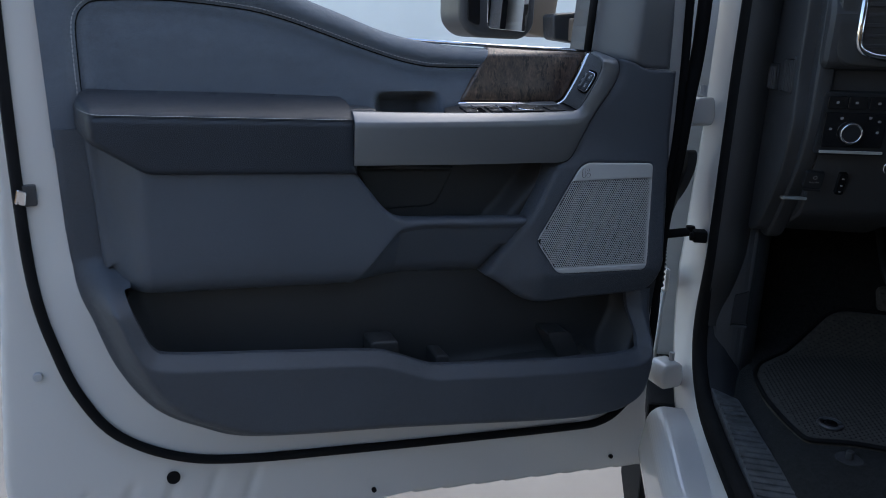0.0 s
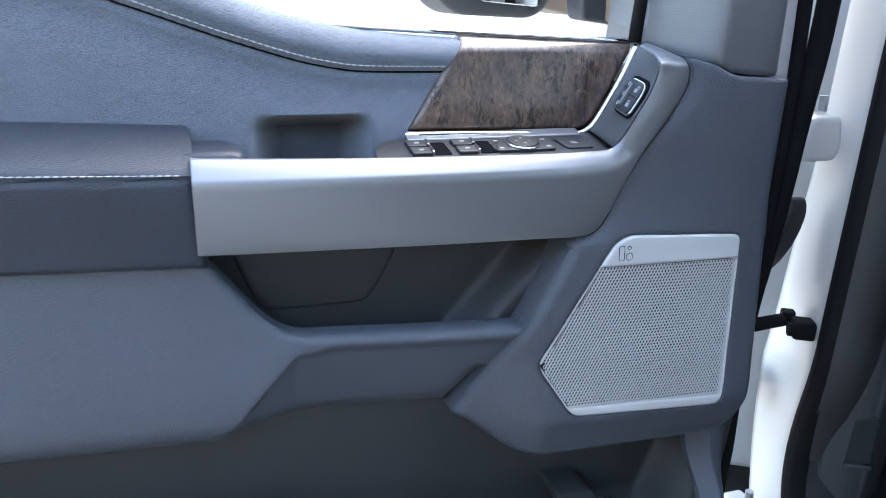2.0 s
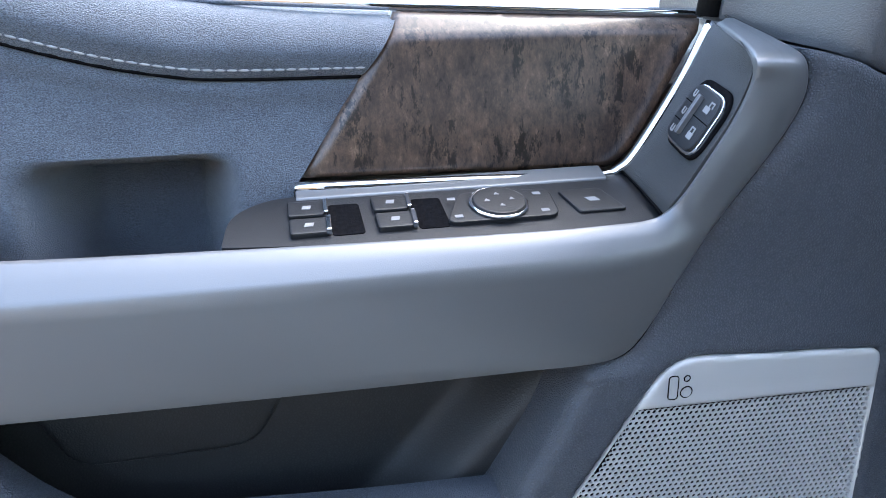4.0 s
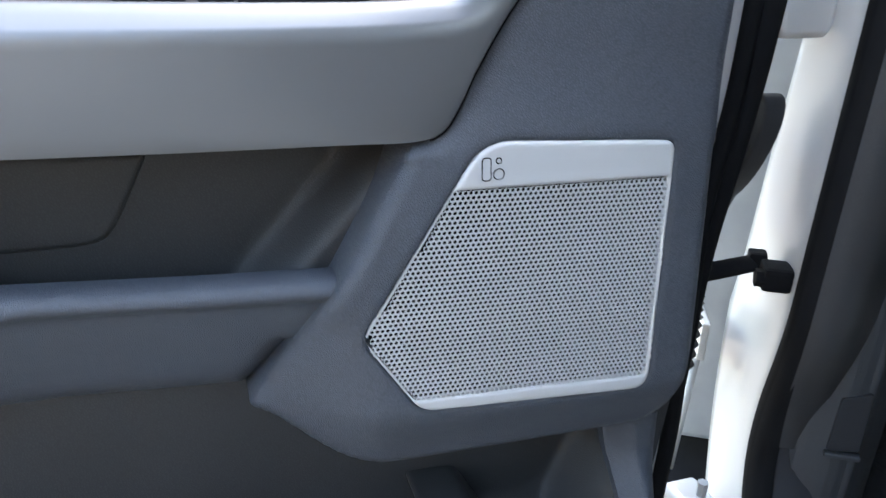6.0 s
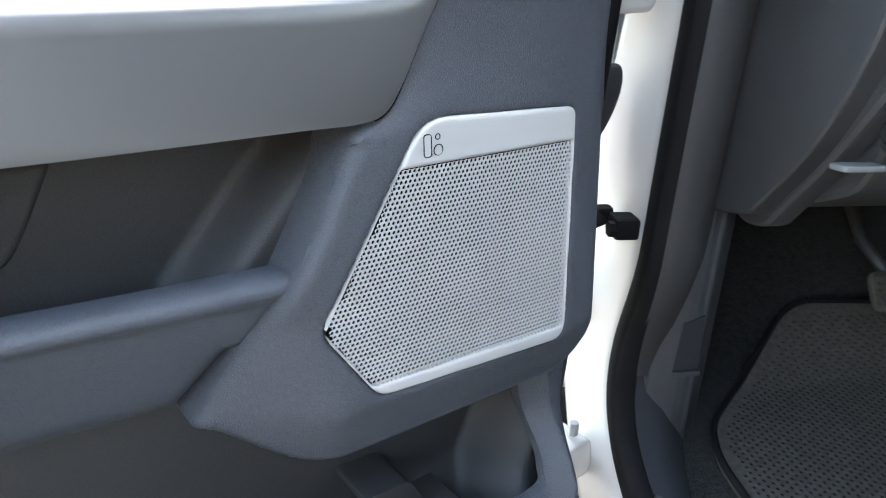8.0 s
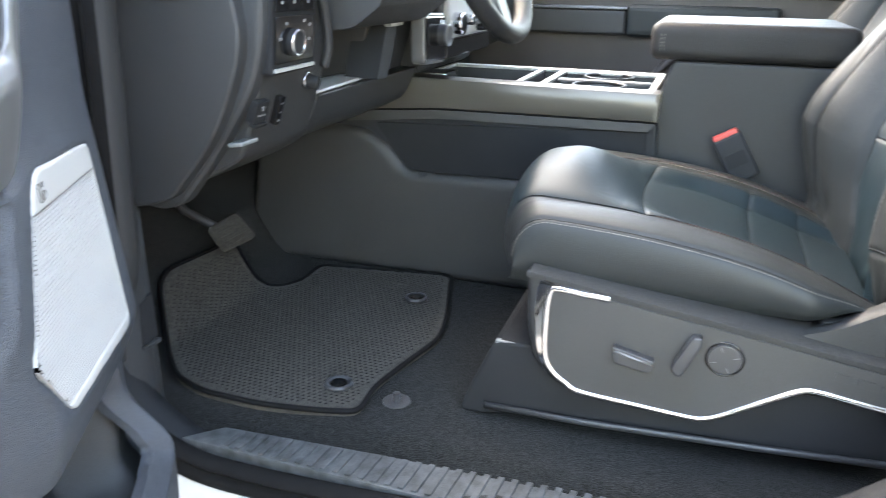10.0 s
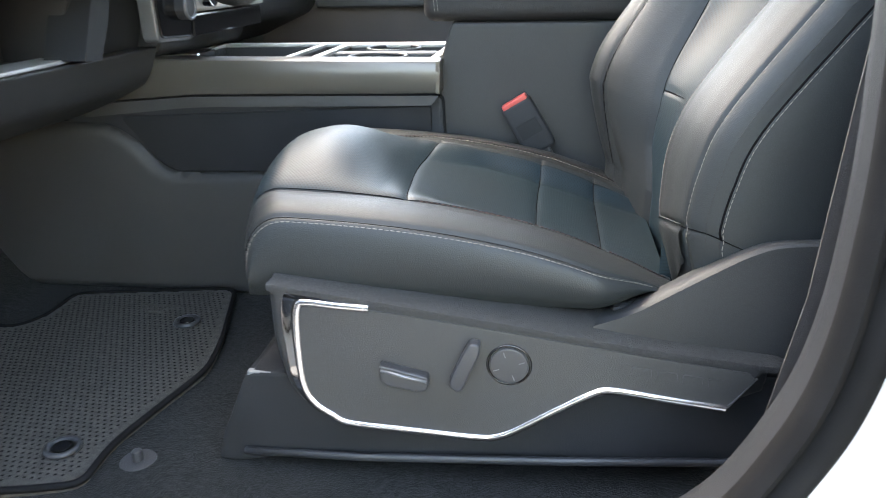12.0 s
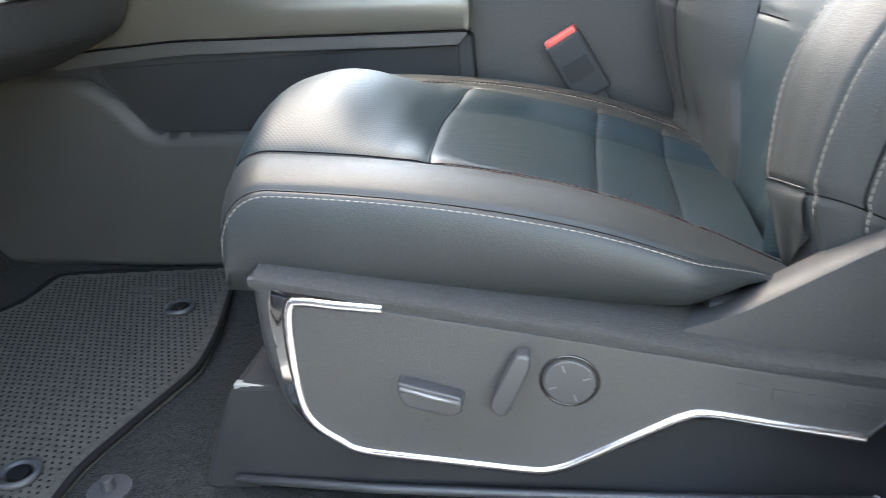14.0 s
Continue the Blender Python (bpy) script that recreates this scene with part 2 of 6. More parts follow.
def perforated_leather(name, axes):
    """Leather with a grid of small punched holes in the two axes given; a blue tint paints in reflected sky."""
    m = M_LEATHER.copy()
    m.name = name
    n, l = m.node_tree.nodes, m.node_tree.links
    b = n["Principled BSDF"]
    co = n.new("ShaderNodeTexCoord")
    sp = n.new("ShaderNodeSeparateXYZ")
    cb = n.new("ShaderNodeCombineXYZ")
    l.new(co.outputs["Object"], sp.inputs[0])
    l.new(sp.outputs[axes[0]], cb.inputs[0])
    l.new(sp.outputs[axes[1]], cb.inputs[1])
    mp = n.new("ShaderNodeMapping")
    mp.inputs["Rotation"].default_value = (0, 0, radians(45))
    l.new(cb.outputs[0], mp.inputs[0])
    v = n.new("ShaderNodeTexVoronoi")
    v.voronoi_dimensions = "2D"
    v.inputs["Scale"].default_value = 300
    v.inputs["Randomness"].default_value = 0.05
    l.new(mp.outputs[0], v.inputs["Vector"])
    r = n.new("ShaderNodeValToRGB")
    r.color_ramp.elements[0].position, r.color_ramp.elements[1].position = 0.22, 0.36
    r.color_ramp.elements[0].color = (0.40, 0.40, 0.40, 1)
    l.new(v.outputs["Distance"], r.inputs[0])
    bp = n.new("ShaderNodeBump")
    bp.inputs["Strength"].default_value = 0.3
    bp.inputs["Distance"].default_value = 0.0006
    l.new(r.outputs[0], bp.inputs["Height"])
    l.new(bp.outputs[0], b.inputs["Normal"])
    for k in list(b.inputs["Roughness"].links):
        l.remove(k)
    b.inputs["Roughness"].default_value = 0.47
    mx = n.new("ShaderNodeMix")
    mx.data_type, mx.blend_type = "RGBA", "MULTIPLY"
    mx.inputs["Factor"].default_value = 1.0
    old = b.inputs["Base Color"].links[0].from_socket
    l.new(old, mx.inputs["A"])
    l.new(r.outputs[0], mx.inputs["B"])
    # Blue tint: the sky's reflection on the insert, put into the base colour.
    tint = n.new("ShaderNodeMix")
    tint.data_type, tint.blend_type = "RGBA", "MULTIPLY"
    tint.inputs["Factor"].default_value = 1.0
    tint.inputs["B"].default_value = (0.50, 0.98, 1.22, 1)
    l.new(mx.outputs["Result"], tint.inputs["A"])
    l.new(tint.outputs["Result"], b.inputs["Base Color"])
    return m


M_PERF = perforated_leather("perforated_leather", ("X", "Y"))
M_PERF_BACK = perforated_leather("perforated_back_leather", ("Y", "Z"))


# ---------- mesh helpers ----------
def part(name, bm, material, parent=None, label="", smooth=False, auto=None):
    """A bmesh as one mesh object under a thing or a part."""
    me = bpy.data.meshes.new(name)
    bm.normal_update()
    bm.to_mesh(me)
    bm.free()
    ob = new(name, me)
    me.materials.append(material)
    if smooth:
        me.shade_smooth()
    if auto is not None:
        me.shade_smooth()
        me.set_sharp_from_angle(angle=radians(auto))
    if parent:
        ob.parent = parent
    if label:
        tagged(ob, label)
    return ob


def grid_part(name, co, faces, material, parent=None, label="", auto=40):
    me = bpy.data.meshes.new(name)
    me.from_pydata(co, [], faces)
    me.update()
    me.materials.append(material)
    me.shade_smooth()
    if auto:
        me.set_sharp_from_angle(angle=radians(auto))
    ob = new(name, me)
    if parent:
        ob.parent = parent
    if label:
        tagged(ob, label)
    return ob


def thing(name, label, category, m=None, group="", kind=""):
    ob = new(name)
    ob.empty_display_size = 0.05
    if m is not None:
        ob.matrix_world = m
    return tagged(ob, label, category, group, kind)


def curve(points, n=8, closed=False):
    """A Catmull-Rom line through the points."""
    p = [np.array(q, float) for q in points]
    out = []
    last = len(p) if closed else len(p) - 1
    for i in range(last):
        a = p[i - 1] if (i or closed) else 2 * p[0] - p[1]
        b, c = p[i], p[(i + 1) % len(p)]
        d = p[(i + 2) % len(p)] if (closed or i + 2 < len(p)) else 2 * c - b
        for k in range(n):
            t = k / n
            out.append(0.5 * (2 * b + (c - a) * t + (2 * a - 5 * b + 4 * c - d) * t * t + (3 * b - a - 3 * c + d) * t ** 3))
    if not closed:
        out.append(p[-1])
    return out


def rounded(poly, r, n=5):
    """A polygon with its corners rounded off; r is a number or one for each corner."""
    out = []
    k = len(poly)
    for i in range(k):
        a, b, c = (np.array(poly[(i + j) % k], float) for j in (-1, 0, 1))
        rr = r[i] if isinstance(r, (list, tuple)) else r
        u, v = a - b, c - b
        lu, lv = np.linalg.norm(u), np.linalg.norm(v)
        d = min(rr, lu * 0.48, lv * 0.48)
        if d < 1e-5:
            out.append(tuple(b))
            continue
        s, e = b + u / lu * d, b + v / lv * d
        for j in range(n + 1):
            t = j / n
            out.append(tuple((1 - t) ** 2 * s + 2 * t * (1 - t) * b + t * t * e))
    return out


def sdist(poly, X, Z):
    """Signed distance to a polygon (inside positive) and the nearest point of its edge."""
    p = np.array(poly, float)
    best = np.full(X.shape, 1e9)
    nx, nz = np.zeros(X.shape), np.zeros(X.shape)
    inside = np.zeros(X.shape, bool)
    for i in range(len(p)):
        a, b = p[i], p[(i + 1) % len(p)]
        d = b - a
        L = d @ d
        if L < 1e-12:
            continue
        t = np.clip(((X - a[0]) * d[0] + (Z - a[1]) * d[1]) / L, 0, 1)
        qx, qz = a[0] + t * d[0], a[1] + t * d[1]
        dist = np.hypot(X - qx, Z - qz)
        m = dist < best
        best, nx, nz = np.where(m, dist, best), np.where(m, qx, nx), np.where(m, qz, nz)
        if abs(d[1]) > 1e-12:
            hit = ((a[1] > Z) != (b[1] > Z)) & (X < (Z - a[1]) / d[1] * d[0] + a[0])
            inside ^= hit
    return np.where(inside, best, -best), nx, nz


def smooth01(x):
    x = np.clip(x, 0, 1)
    return x * x * (3 - 2 * x)


def lerp(a, b, t):
    return a + (b - a) * t


def ramp(x, xs, ys):
    return np.interp(x, xs, ys)


def roll_off(sd, w, depth):
    """How far an edge rolls back within w of it."""
    t = np.clip(1 - sd / w, 0, 1)
    return depth * (1 - np.sqrt(np.clip(1 - t * t, 0, 1)))


def relief(name, outline, depth, material, parent, label="", res=0.005, back=0.02, plane="xz", auto=50, holes=()):
    """A moulded panel: outline in two axes, depth(X, Z, sd) along the third, with a rim turned back by back."""
    p = np.array(outline)
    x0, z0 = p.min(0) - res
    x1, z1 = p.max(0) + res
    xs, zs = np.arange(x0, x1 + res, res), np.arange(z0, z1 + res, res)
    X, Z = np.meshgrid(xs, zs, indexing="ij")
    sd, nx, nz = sdist(outline, X, Z)
    for h in holes:
        s2, hx, hz = sdist(h, X, Z)
        m = -s2 < sd
        sd, nx, nz = np.where(m, -s2, sd), np.where(m, hx, nx), np.where(m, hz, nz)
    snap = sd < 0.3 * res
    keep = sd > -0.75 * res
    X, Z = np.where(snap, nx, X), np.where(snap, nz, Z)
    sd = np.where(snap, 0, sd)
    Y = depth(X, Z, sd) + 0 * X
    ids = -np.ones(X.shape, int)
    ids[keep] = np.arange(keep.sum())
    co = np.stack([X[keep], Y[keep], Z[keep]], 1)
    q = np.stack([ids[:-1, :-1], ids[1:, :-1], ids[1:, 1:], ids[:-1, 1:]], -1).reshape(-1, 4)
    good = (q >= 0).all(1)
    faces = [tuple(f) for f in q[good].tolist()]
    three = (q >= 0).sum(1) == 3
    faces += [tuple(v for v in f if v >= 0) for f in q[three].tolist()]
    if back:
        seen = {}
        for f in faces:
            for i in range(len(f)):
                a, b = f[i], f[(i + 1) % len(f)]
                if (b, a) in seen:
                    del seen[(b, a)]
                else:
                    seen[(a, b)] = 1
        rim = sorted({v for e in seen for v in e})
        new_id = {v: len(co) + i for i, v in enumerate(rim)}
        co = np.concatenate([co, co[rim] + np.array([0, back, 0])])
        faces += [(b, a, new_id[a], new_id[b]) for a, b in seen]
    if plane == "yx":      # outline in (y, x): depth along z
        co = np.stack([co[:, 0], co[:, 2], -co[:, 1]], 1)
    if plane == "yz":      # outline in (y, z) seen from +x
        co = np.stack([-co[:, 1], co[:, 0], co[:, 2]], 1)
    return grid_part(name, co.tolist(), faces, material, parent, label, auto)


def loft(name, rows, material, parent, label="", auto=35):
    """A skin through rows of points, all of one length."""
    k = len(rows[0])
    co = [tuple(float(c) for c in p) for r in rows for p in r]
    faces = [(i * k + j, i * k + j + 1, (i + 1) * k + j + 1, (i + 1) * k + j) for i in range(len(rows) - 1) for j in range(k - 1)]
    return grid_part(name, co, faces, material, parent, label, auto)


def tube(path, r, n=8, closed=False, flat=1.0, cap=True):
    """A bmesh tube along a line of points."""
    bm = bmesh.new()
    p = [Vector(q) for q in path]
    rings = []
    up = None
    k = len(p)
    for i in range(k):
        if closed:
            t = (p[(i + 1) % k] - p[i - 1]).normalized()
        else:
            t = (p[min(i + 1, k - 1)] - p[max(i - 1, 0)]).normalized()
        if up is None:
            up = t.orthogonal().normalized()
        up = (up - t * up.dot(t)).normalized()
        side = t.cross(up)
        rr = r[i] if isinstance(r, (list, tuple)) else r
        rings.append([bm.verts.new(p[i] + (up * math.cos(a) * flat + side * math.sin(a)) * rr) for a in (2 * math.pi * j / n for j in range(n))])
    for i in range(k if closed else k - 1):
        a, b = rings[i], rings[(i + 1) % k]
        for j in range(n):
            bm.faces.new((a[j], a[(j + 1) % n], b[(j + 1) % n], b[j]))
    if cap and not closed:
        bm.faces.new(rings[0][::-1])
        bm.faces.new(rings[-1])
    bmesh.ops.recalc_face_normals(bm, faces=bm.faces)
    return bm


def prism(poly, a, b, axis="y", bevel=0.0, seg=2):
    """A polygon in the two other axes, drawn out from a to b along axis."""
    bm = bmesh.new()
    def at(p, h):
        return {"y": (p[0], h, p[1]), "z": (p[0], p[1], h), "x": (h, p[0], p[1])}[axis]
    lo = [bm.verts.new(at(p, a)) for p in poly]
    hi = [bm.verts.new(at(p, b)) for p in poly]
    bm.faces.new(lo)
    bm.faces.new(hi[::-1])
    for i in range(len(poly)):
        j = (i + 1) % len(poly)
        bm.faces.new((lo[i], lo[j], hi[j], hi[i]))
    bmesh.ops.recalc_face_normals(bm, faces=bm.faces)
    if bevel:
        ed = [e for e in bm.edges if e.calc_face_angle(0) > 0.5]
        bmesh.ops.bevel(bm, geom=ed, offset=bevel, segments=seg, profile=0.6, affect="EDGES", clamp_overlap=True)
    return bm


def box(x0, x1, y0, y1, z0, z1, bevel=0.004, seg=2):
    return prism([(x0, z0), (x1, z0), (x1, z1), (x0, z1)], y0, y1, "y", bevel, seg)


def disc(c, r, h, axis="y", n=24, bevel=0.0):
    poly = [(r * math.cos(2 * math.pi * i / n), r * math.sin(2 * math.pi * i / n)) for i in range(n)]
    bm = prism(poly, -h / 2, h / 2, axis, bevel)
    bmesh.ops.translate(bm, verts=bm.verts, vec=c)
    return bm


def ring(c, r, w, axis="y", n=28):
    pts = []
    for i in range(n):
        a = 2 * math.pi * i / n
        u, v = r * math.cos(a), r * math.sin(a)
        pts.append(Vector(c) + Vector({"y": (u, 0, v), "z": (u, v, 0), "x": (0, u, v)}[axis]))
    return tube(pts, w, 6, closed=True)


def stitches(name, path, parent, out, length=0.0056, gap=0.0014, r=0.0008, label="", material=None):
    """A row of short thread stitches along a line, lifted by out."""
    p = [np.array(q, float) for q in path]
    seg = [np.linalg.norm(p[i + 1] - p[i]) for i in range(len(p) - 1)]
    cum = np.concatenate([[0], np.cumsum(seg)])
    arr = np.array(p)
    def at(s):
        return np.array([np.interp(s, cum, arr[:, k]) for k in range(3)])
    co, faces = [], []
    s = 0.0
    out = np.array(out, float)
    while s + length < cum[-1]:
        a, b = at(s), at(s + length)
        d = (b - a) / (np.linalg.norm(b - a) + 1e-9)
        side = np.cross(d, out / np.linalg.norm(out))
        base = len(co)
        for k, (q, w, h) in enumerate(((a, 0.5, 0.0), (a * 0.7 + b * 0.3, 1, 1), (a * 0.3 + b * 0.7, 1, 1), (b, 0.5, 0.0))):
            co += [(q + side * r * w + out * 0.3).tolist(), (q + out * (0.3 + 0.9 * h)).tolist(), (q - side * r * w + out * 0.3).tolist()]
        for k in range(3):
            i = base + 3 * k
            faces += [(i, i + 1, i + 4, i + 3), (i + 1, i + 2, i + 5, i + 4)]
        s += length + gap
    ob = grid_part(name, co, faces, material or M_THREAD, parent, label, auto=0)
    return tagged(ob, kind="stuff")


# ---------- the open door ----------
DOOR = pose(-0.66, -0.262, 0, 0, 0, 121)
door = thing("driver_door", "open white pickup driver's door with dark slate inner panel", "truck door", DOOR)


def flange_y(Z):
    return -0.045 - 0.05 * (0.6 - Z)


shell_outline = rounded([(-1.385, 0.95), (-1.39, 0.50), (-1.415, 0.24), (-1.44, -0.02), (-1.43, -0.21), (-0.70, -0.205), (-0.33, -0.240), (-0.045, -0.268), (-0.092, -0.16), (-0.098, 0.10), (-0.096, 0.38), (-0.072, 0.53), (-0.062, 0.62), (-0.062, 0.95)], [0, 0, 0, 0.03, 0.05, 0, 0, 0.01, 0.03, 0.05, 0.05, 0.04, 0.04, 0])
window_hole = [(-1.30, 1.2), (-1.30, 0.80), (-0.95, 0.78), (-0.75, 0.715), (-0.52, 0.69), (-0.31, 0.69), (-0.28, 0.74), (-0.26, 1.2)]
seal_path = [(-1.352, 0.90), (-1.356, 0.55), (-1.352, 0.34), (-1.330, 0.218), (-1.300, 0.128), (-1.249, 0.05), (-1.155, -0.008), (-1.04, -0.036), (-0.833, -0.058), (-0.599, -0.080), (-0.334, -0.103), (-0.248, -0.105), (-0.190, -0.078), (-0.132, -0.005), (-0.114, 0.12), (-0.111, 0.25), (-0.108, 0.40), (-0.090, 0.52), (-0.082, 0.69), (-0.080, 0.95)]

trim_hole = [(-1.23, 0.60), (-1.23, 0.30), (-1.17, 0.16), (-1.08, 0.09), (-0.95, 0.06), (-0.60, 0.02), (-0.34, -0.01), (-0.22, 0.0), (-0.17, 0.06), (-0.15, 0.60), (-0.30, 0.664), (-1.20, 0.664)]


def shell_depth(X, Z, sd):
    y = flange_y(Z)
    s, _, _ = sdist([(a, b) for a, b in seal_path] + [(-0.078, 1.2), (-1.352, 1.2)], X, Z)
    y = y + 0.016 * smooth01((s + 0.002) / -0.012)          # step down outside the seal
    for k in range(5):                                       # pressed ribs along the bottom edge
        cx = -1.33 + 0.075 * k
        y = y + 0.005 * np.exp(-(((X - cx - 0.35 * (Z + 0.12)) / 0.009) ** 2)) * smooth01((-0.05 - Z) / 0.03) * smooth01((Z + 0.19) / 0.03)
    return y + roll_off(sd, 0.012, 0.012)


relief("inner_shell", shell_outline, shell_depth, M_PAINT, door, "white painted sheet metal door shell", res=0.007, back=0.09, holes=[window_hole, trim_hole])
skin_poly = [(-1.385, 0.685), (-1.39, 0.50), (-1.415, 0.24), (-1.44, -0.02), (-1.43, -0.205), (-0.70, -0.200), (-0.33, -0.235), (-0.055, -0.262), (-0.098, -0.16), (-0.102, 0.10), (-0.102, 0.38), (-0.078, 0.53), (-0.070, 0.685)]
part("outer_skin", prism(skin_poly, 0.032, 0.048, "y", 0.004), M_PAINT, door, "white painted outer skin")
seal3 = [(x, flange_y(z) - 0.006, z) for x, z in curve(seal_path, 6)]
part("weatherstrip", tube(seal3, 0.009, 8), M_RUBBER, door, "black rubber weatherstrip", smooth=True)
edge_line = curve([(-0.048, -0.050, 0.97), (-0.052, -0.050, 0.74), (-0.064, -0.050, 0.62), (-0.074, -0.052, 0.52), (-0.083, -0.054, 0.43), (-0.092, -0.056, 0.35), (-0.098, -0.058, 0.22), (-0.104, -0.060, 0.08), (-0.112, -0.060, -0.02)], 5)
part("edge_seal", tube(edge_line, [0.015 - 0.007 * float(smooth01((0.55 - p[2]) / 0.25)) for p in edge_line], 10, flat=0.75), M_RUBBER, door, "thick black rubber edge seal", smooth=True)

# upper trim: padded insert inside a stitched seam, rolled belt above it
upper_outline = rounded([(-1.298, 0.560), (-1.30, 0.85), (-1.0, 0.838), (-0.93, 0.815), (-0.887, 0.797), (-0.828, 0.776), (-0.746, 0.745), (-0.67, 0.729), (-0.60, 0.722), (-0.540, 0.719), (-0.612, 0.618), (-0.625, 0.548)], [0, 0.03, 0.05, 0.03, 0.02, 0.03, 0.04, 0.04, 0.03, 0, 0, 0])
insert_line = [(-1.249, 0.60), (-1.249, 0.70), (-1.246, 0.752), (-1.232, 0.775), (-1.206, 0.784), (-1.107, 0.787), (-0.994, 0.777), (-0.93, 0.763), (-0.873, 0.745), (-0.80, 0.720), (-0.731, 0.699), (-0.69, 0.690), (-0.650, 0.6855), (-0.560, 0.6845)]
insert_curve = [tuple(q) for q in curve(insert_line, 5)]
insert_poly = insert_curve + [(-0.50, 0.684), (-0.50, 0.50), (-1.249, 0.50)]


def upper_depth(X, Z, sd, base=-0.052):
    s, _, _ = sdist(insert_poly, X, Z)
    y = base - 0.007 * smooth01(-s / 0.02)
    y = y + 0.004 * np.exp(-(((s - 0.0015) / 0.0028) ** 2)) + 0.004 * smooth01(s / 0.02) - 0.005 * smooth01((s - 0.015) / 0.05)
    y = y - 0.012 * smooth01((0.69 - Z) / 0.09) * smooth01((X + 0.95) / 0.3)
    edge_z = ramp(X, [-1.30, -1.0, -0.93, -0.887, -0.828, -0.746, -0.67, -0.60, -0.54], [0.85, 0.838, 0.815, 0.797, 0.776, 0.745, 0.729, 0.722, 0.719])
    top = roll_off(np.clip(edge_z - Z, 0, 1), 0.030, 0.030)
    scoop = smooth01((X + 0.778) / 0.040) * smooth01((-0.643 - X) / 0.030) * smooth01((0.643 - Z) / 0.022)
    return y + top + 0.068 * scoop


relief("upper_panel", upper_outline, upper_depth, M_FABRIC, door, "slate grey woven-look upper trim panel", res=0.0035, back=0.03)
off = []
for i, (x, z) in enumerate(insert_curve):
    a, b = np.array(insert_curve[max(i - 1, 0)]), np.array(insert_curve[min(i + 1, len(insert_curve) - 1)])
    t = (b - a) / np.linalg.norm(b - a)
    o = np.array([x, z]) + 0.006 * np.array([-t[1], t[0]])
    off.append(o)
ox, oz = np.array([o[0] for o in off]), np.array([o[1] for o in off])
oy = upper_depth(ox, oz, np.full(ox.shape, 0.05))
stitches("stitching", [(a, b, c) for a, b, c in zip(ox, oy, oz)], door, (0, -0.0012, 0), label="pale grey thread")

seam_y = upper_depth(np.array([q[0] for q in insert_curve]), np.array([q[1] for q in insert_curve]), np.full(len(insert_curve), 0.05))
# Dark tube stands in for the shade of the seam's groove.
part("seam_shade", tube([(q[0], float(y) - 0.0006, q[1]) for q, y in zip(insert_curve, seam_y)], 0.0011, 5), M_FELT_AND_SHADE, door, smooth=True)

# wood and bright strips
wood_outline = rounded([(-0.541, 0.7215), (-0.607, 0.623), (-0.394, 0.6165), (-0.380, 0.627), (-0.326, 0.7145)], [0, 0, 0.012, 0.012, 0])
relief("wood_trim", wood_outline, lambda X, Z, sd: -0.062 + 0.012 * smooth01((Z - 0.63) / 0.09) + roll_off(sd, 0.006, 0.004) + 0.012 * smooth01((Z - 0.705) / 0.016), M_WOOD, door, "grey-brown weathered wood inlay", res=0.0035, back=0.015)
part("belt_molding", tube([(-0.70, -0.026, 0.7325), (-0.54, -0.028, 0.725), (-0.33, -0.033, 0.7175), (-0.30, -0.036, 0.716)], 0.0035, 6), M_CHROME, door, "thin bright belt strip", smooth=True)
strip = curve([(-0.612, -0.068, 0.6195), (-0.50, -0.069, 0.617), (-0.412, -0.070, 0.6145), (-0.392, -0.071, 0.619), (-0.379, -0.072, 0.634), (-0.353, -0.069, 0.676), (-0.331, -0.062, 0.714)], 6)
part("chrome_strip", tube(strip, 0.0042, 8), M_CHROME, door, "polished strip framing the wood", smooth=True)


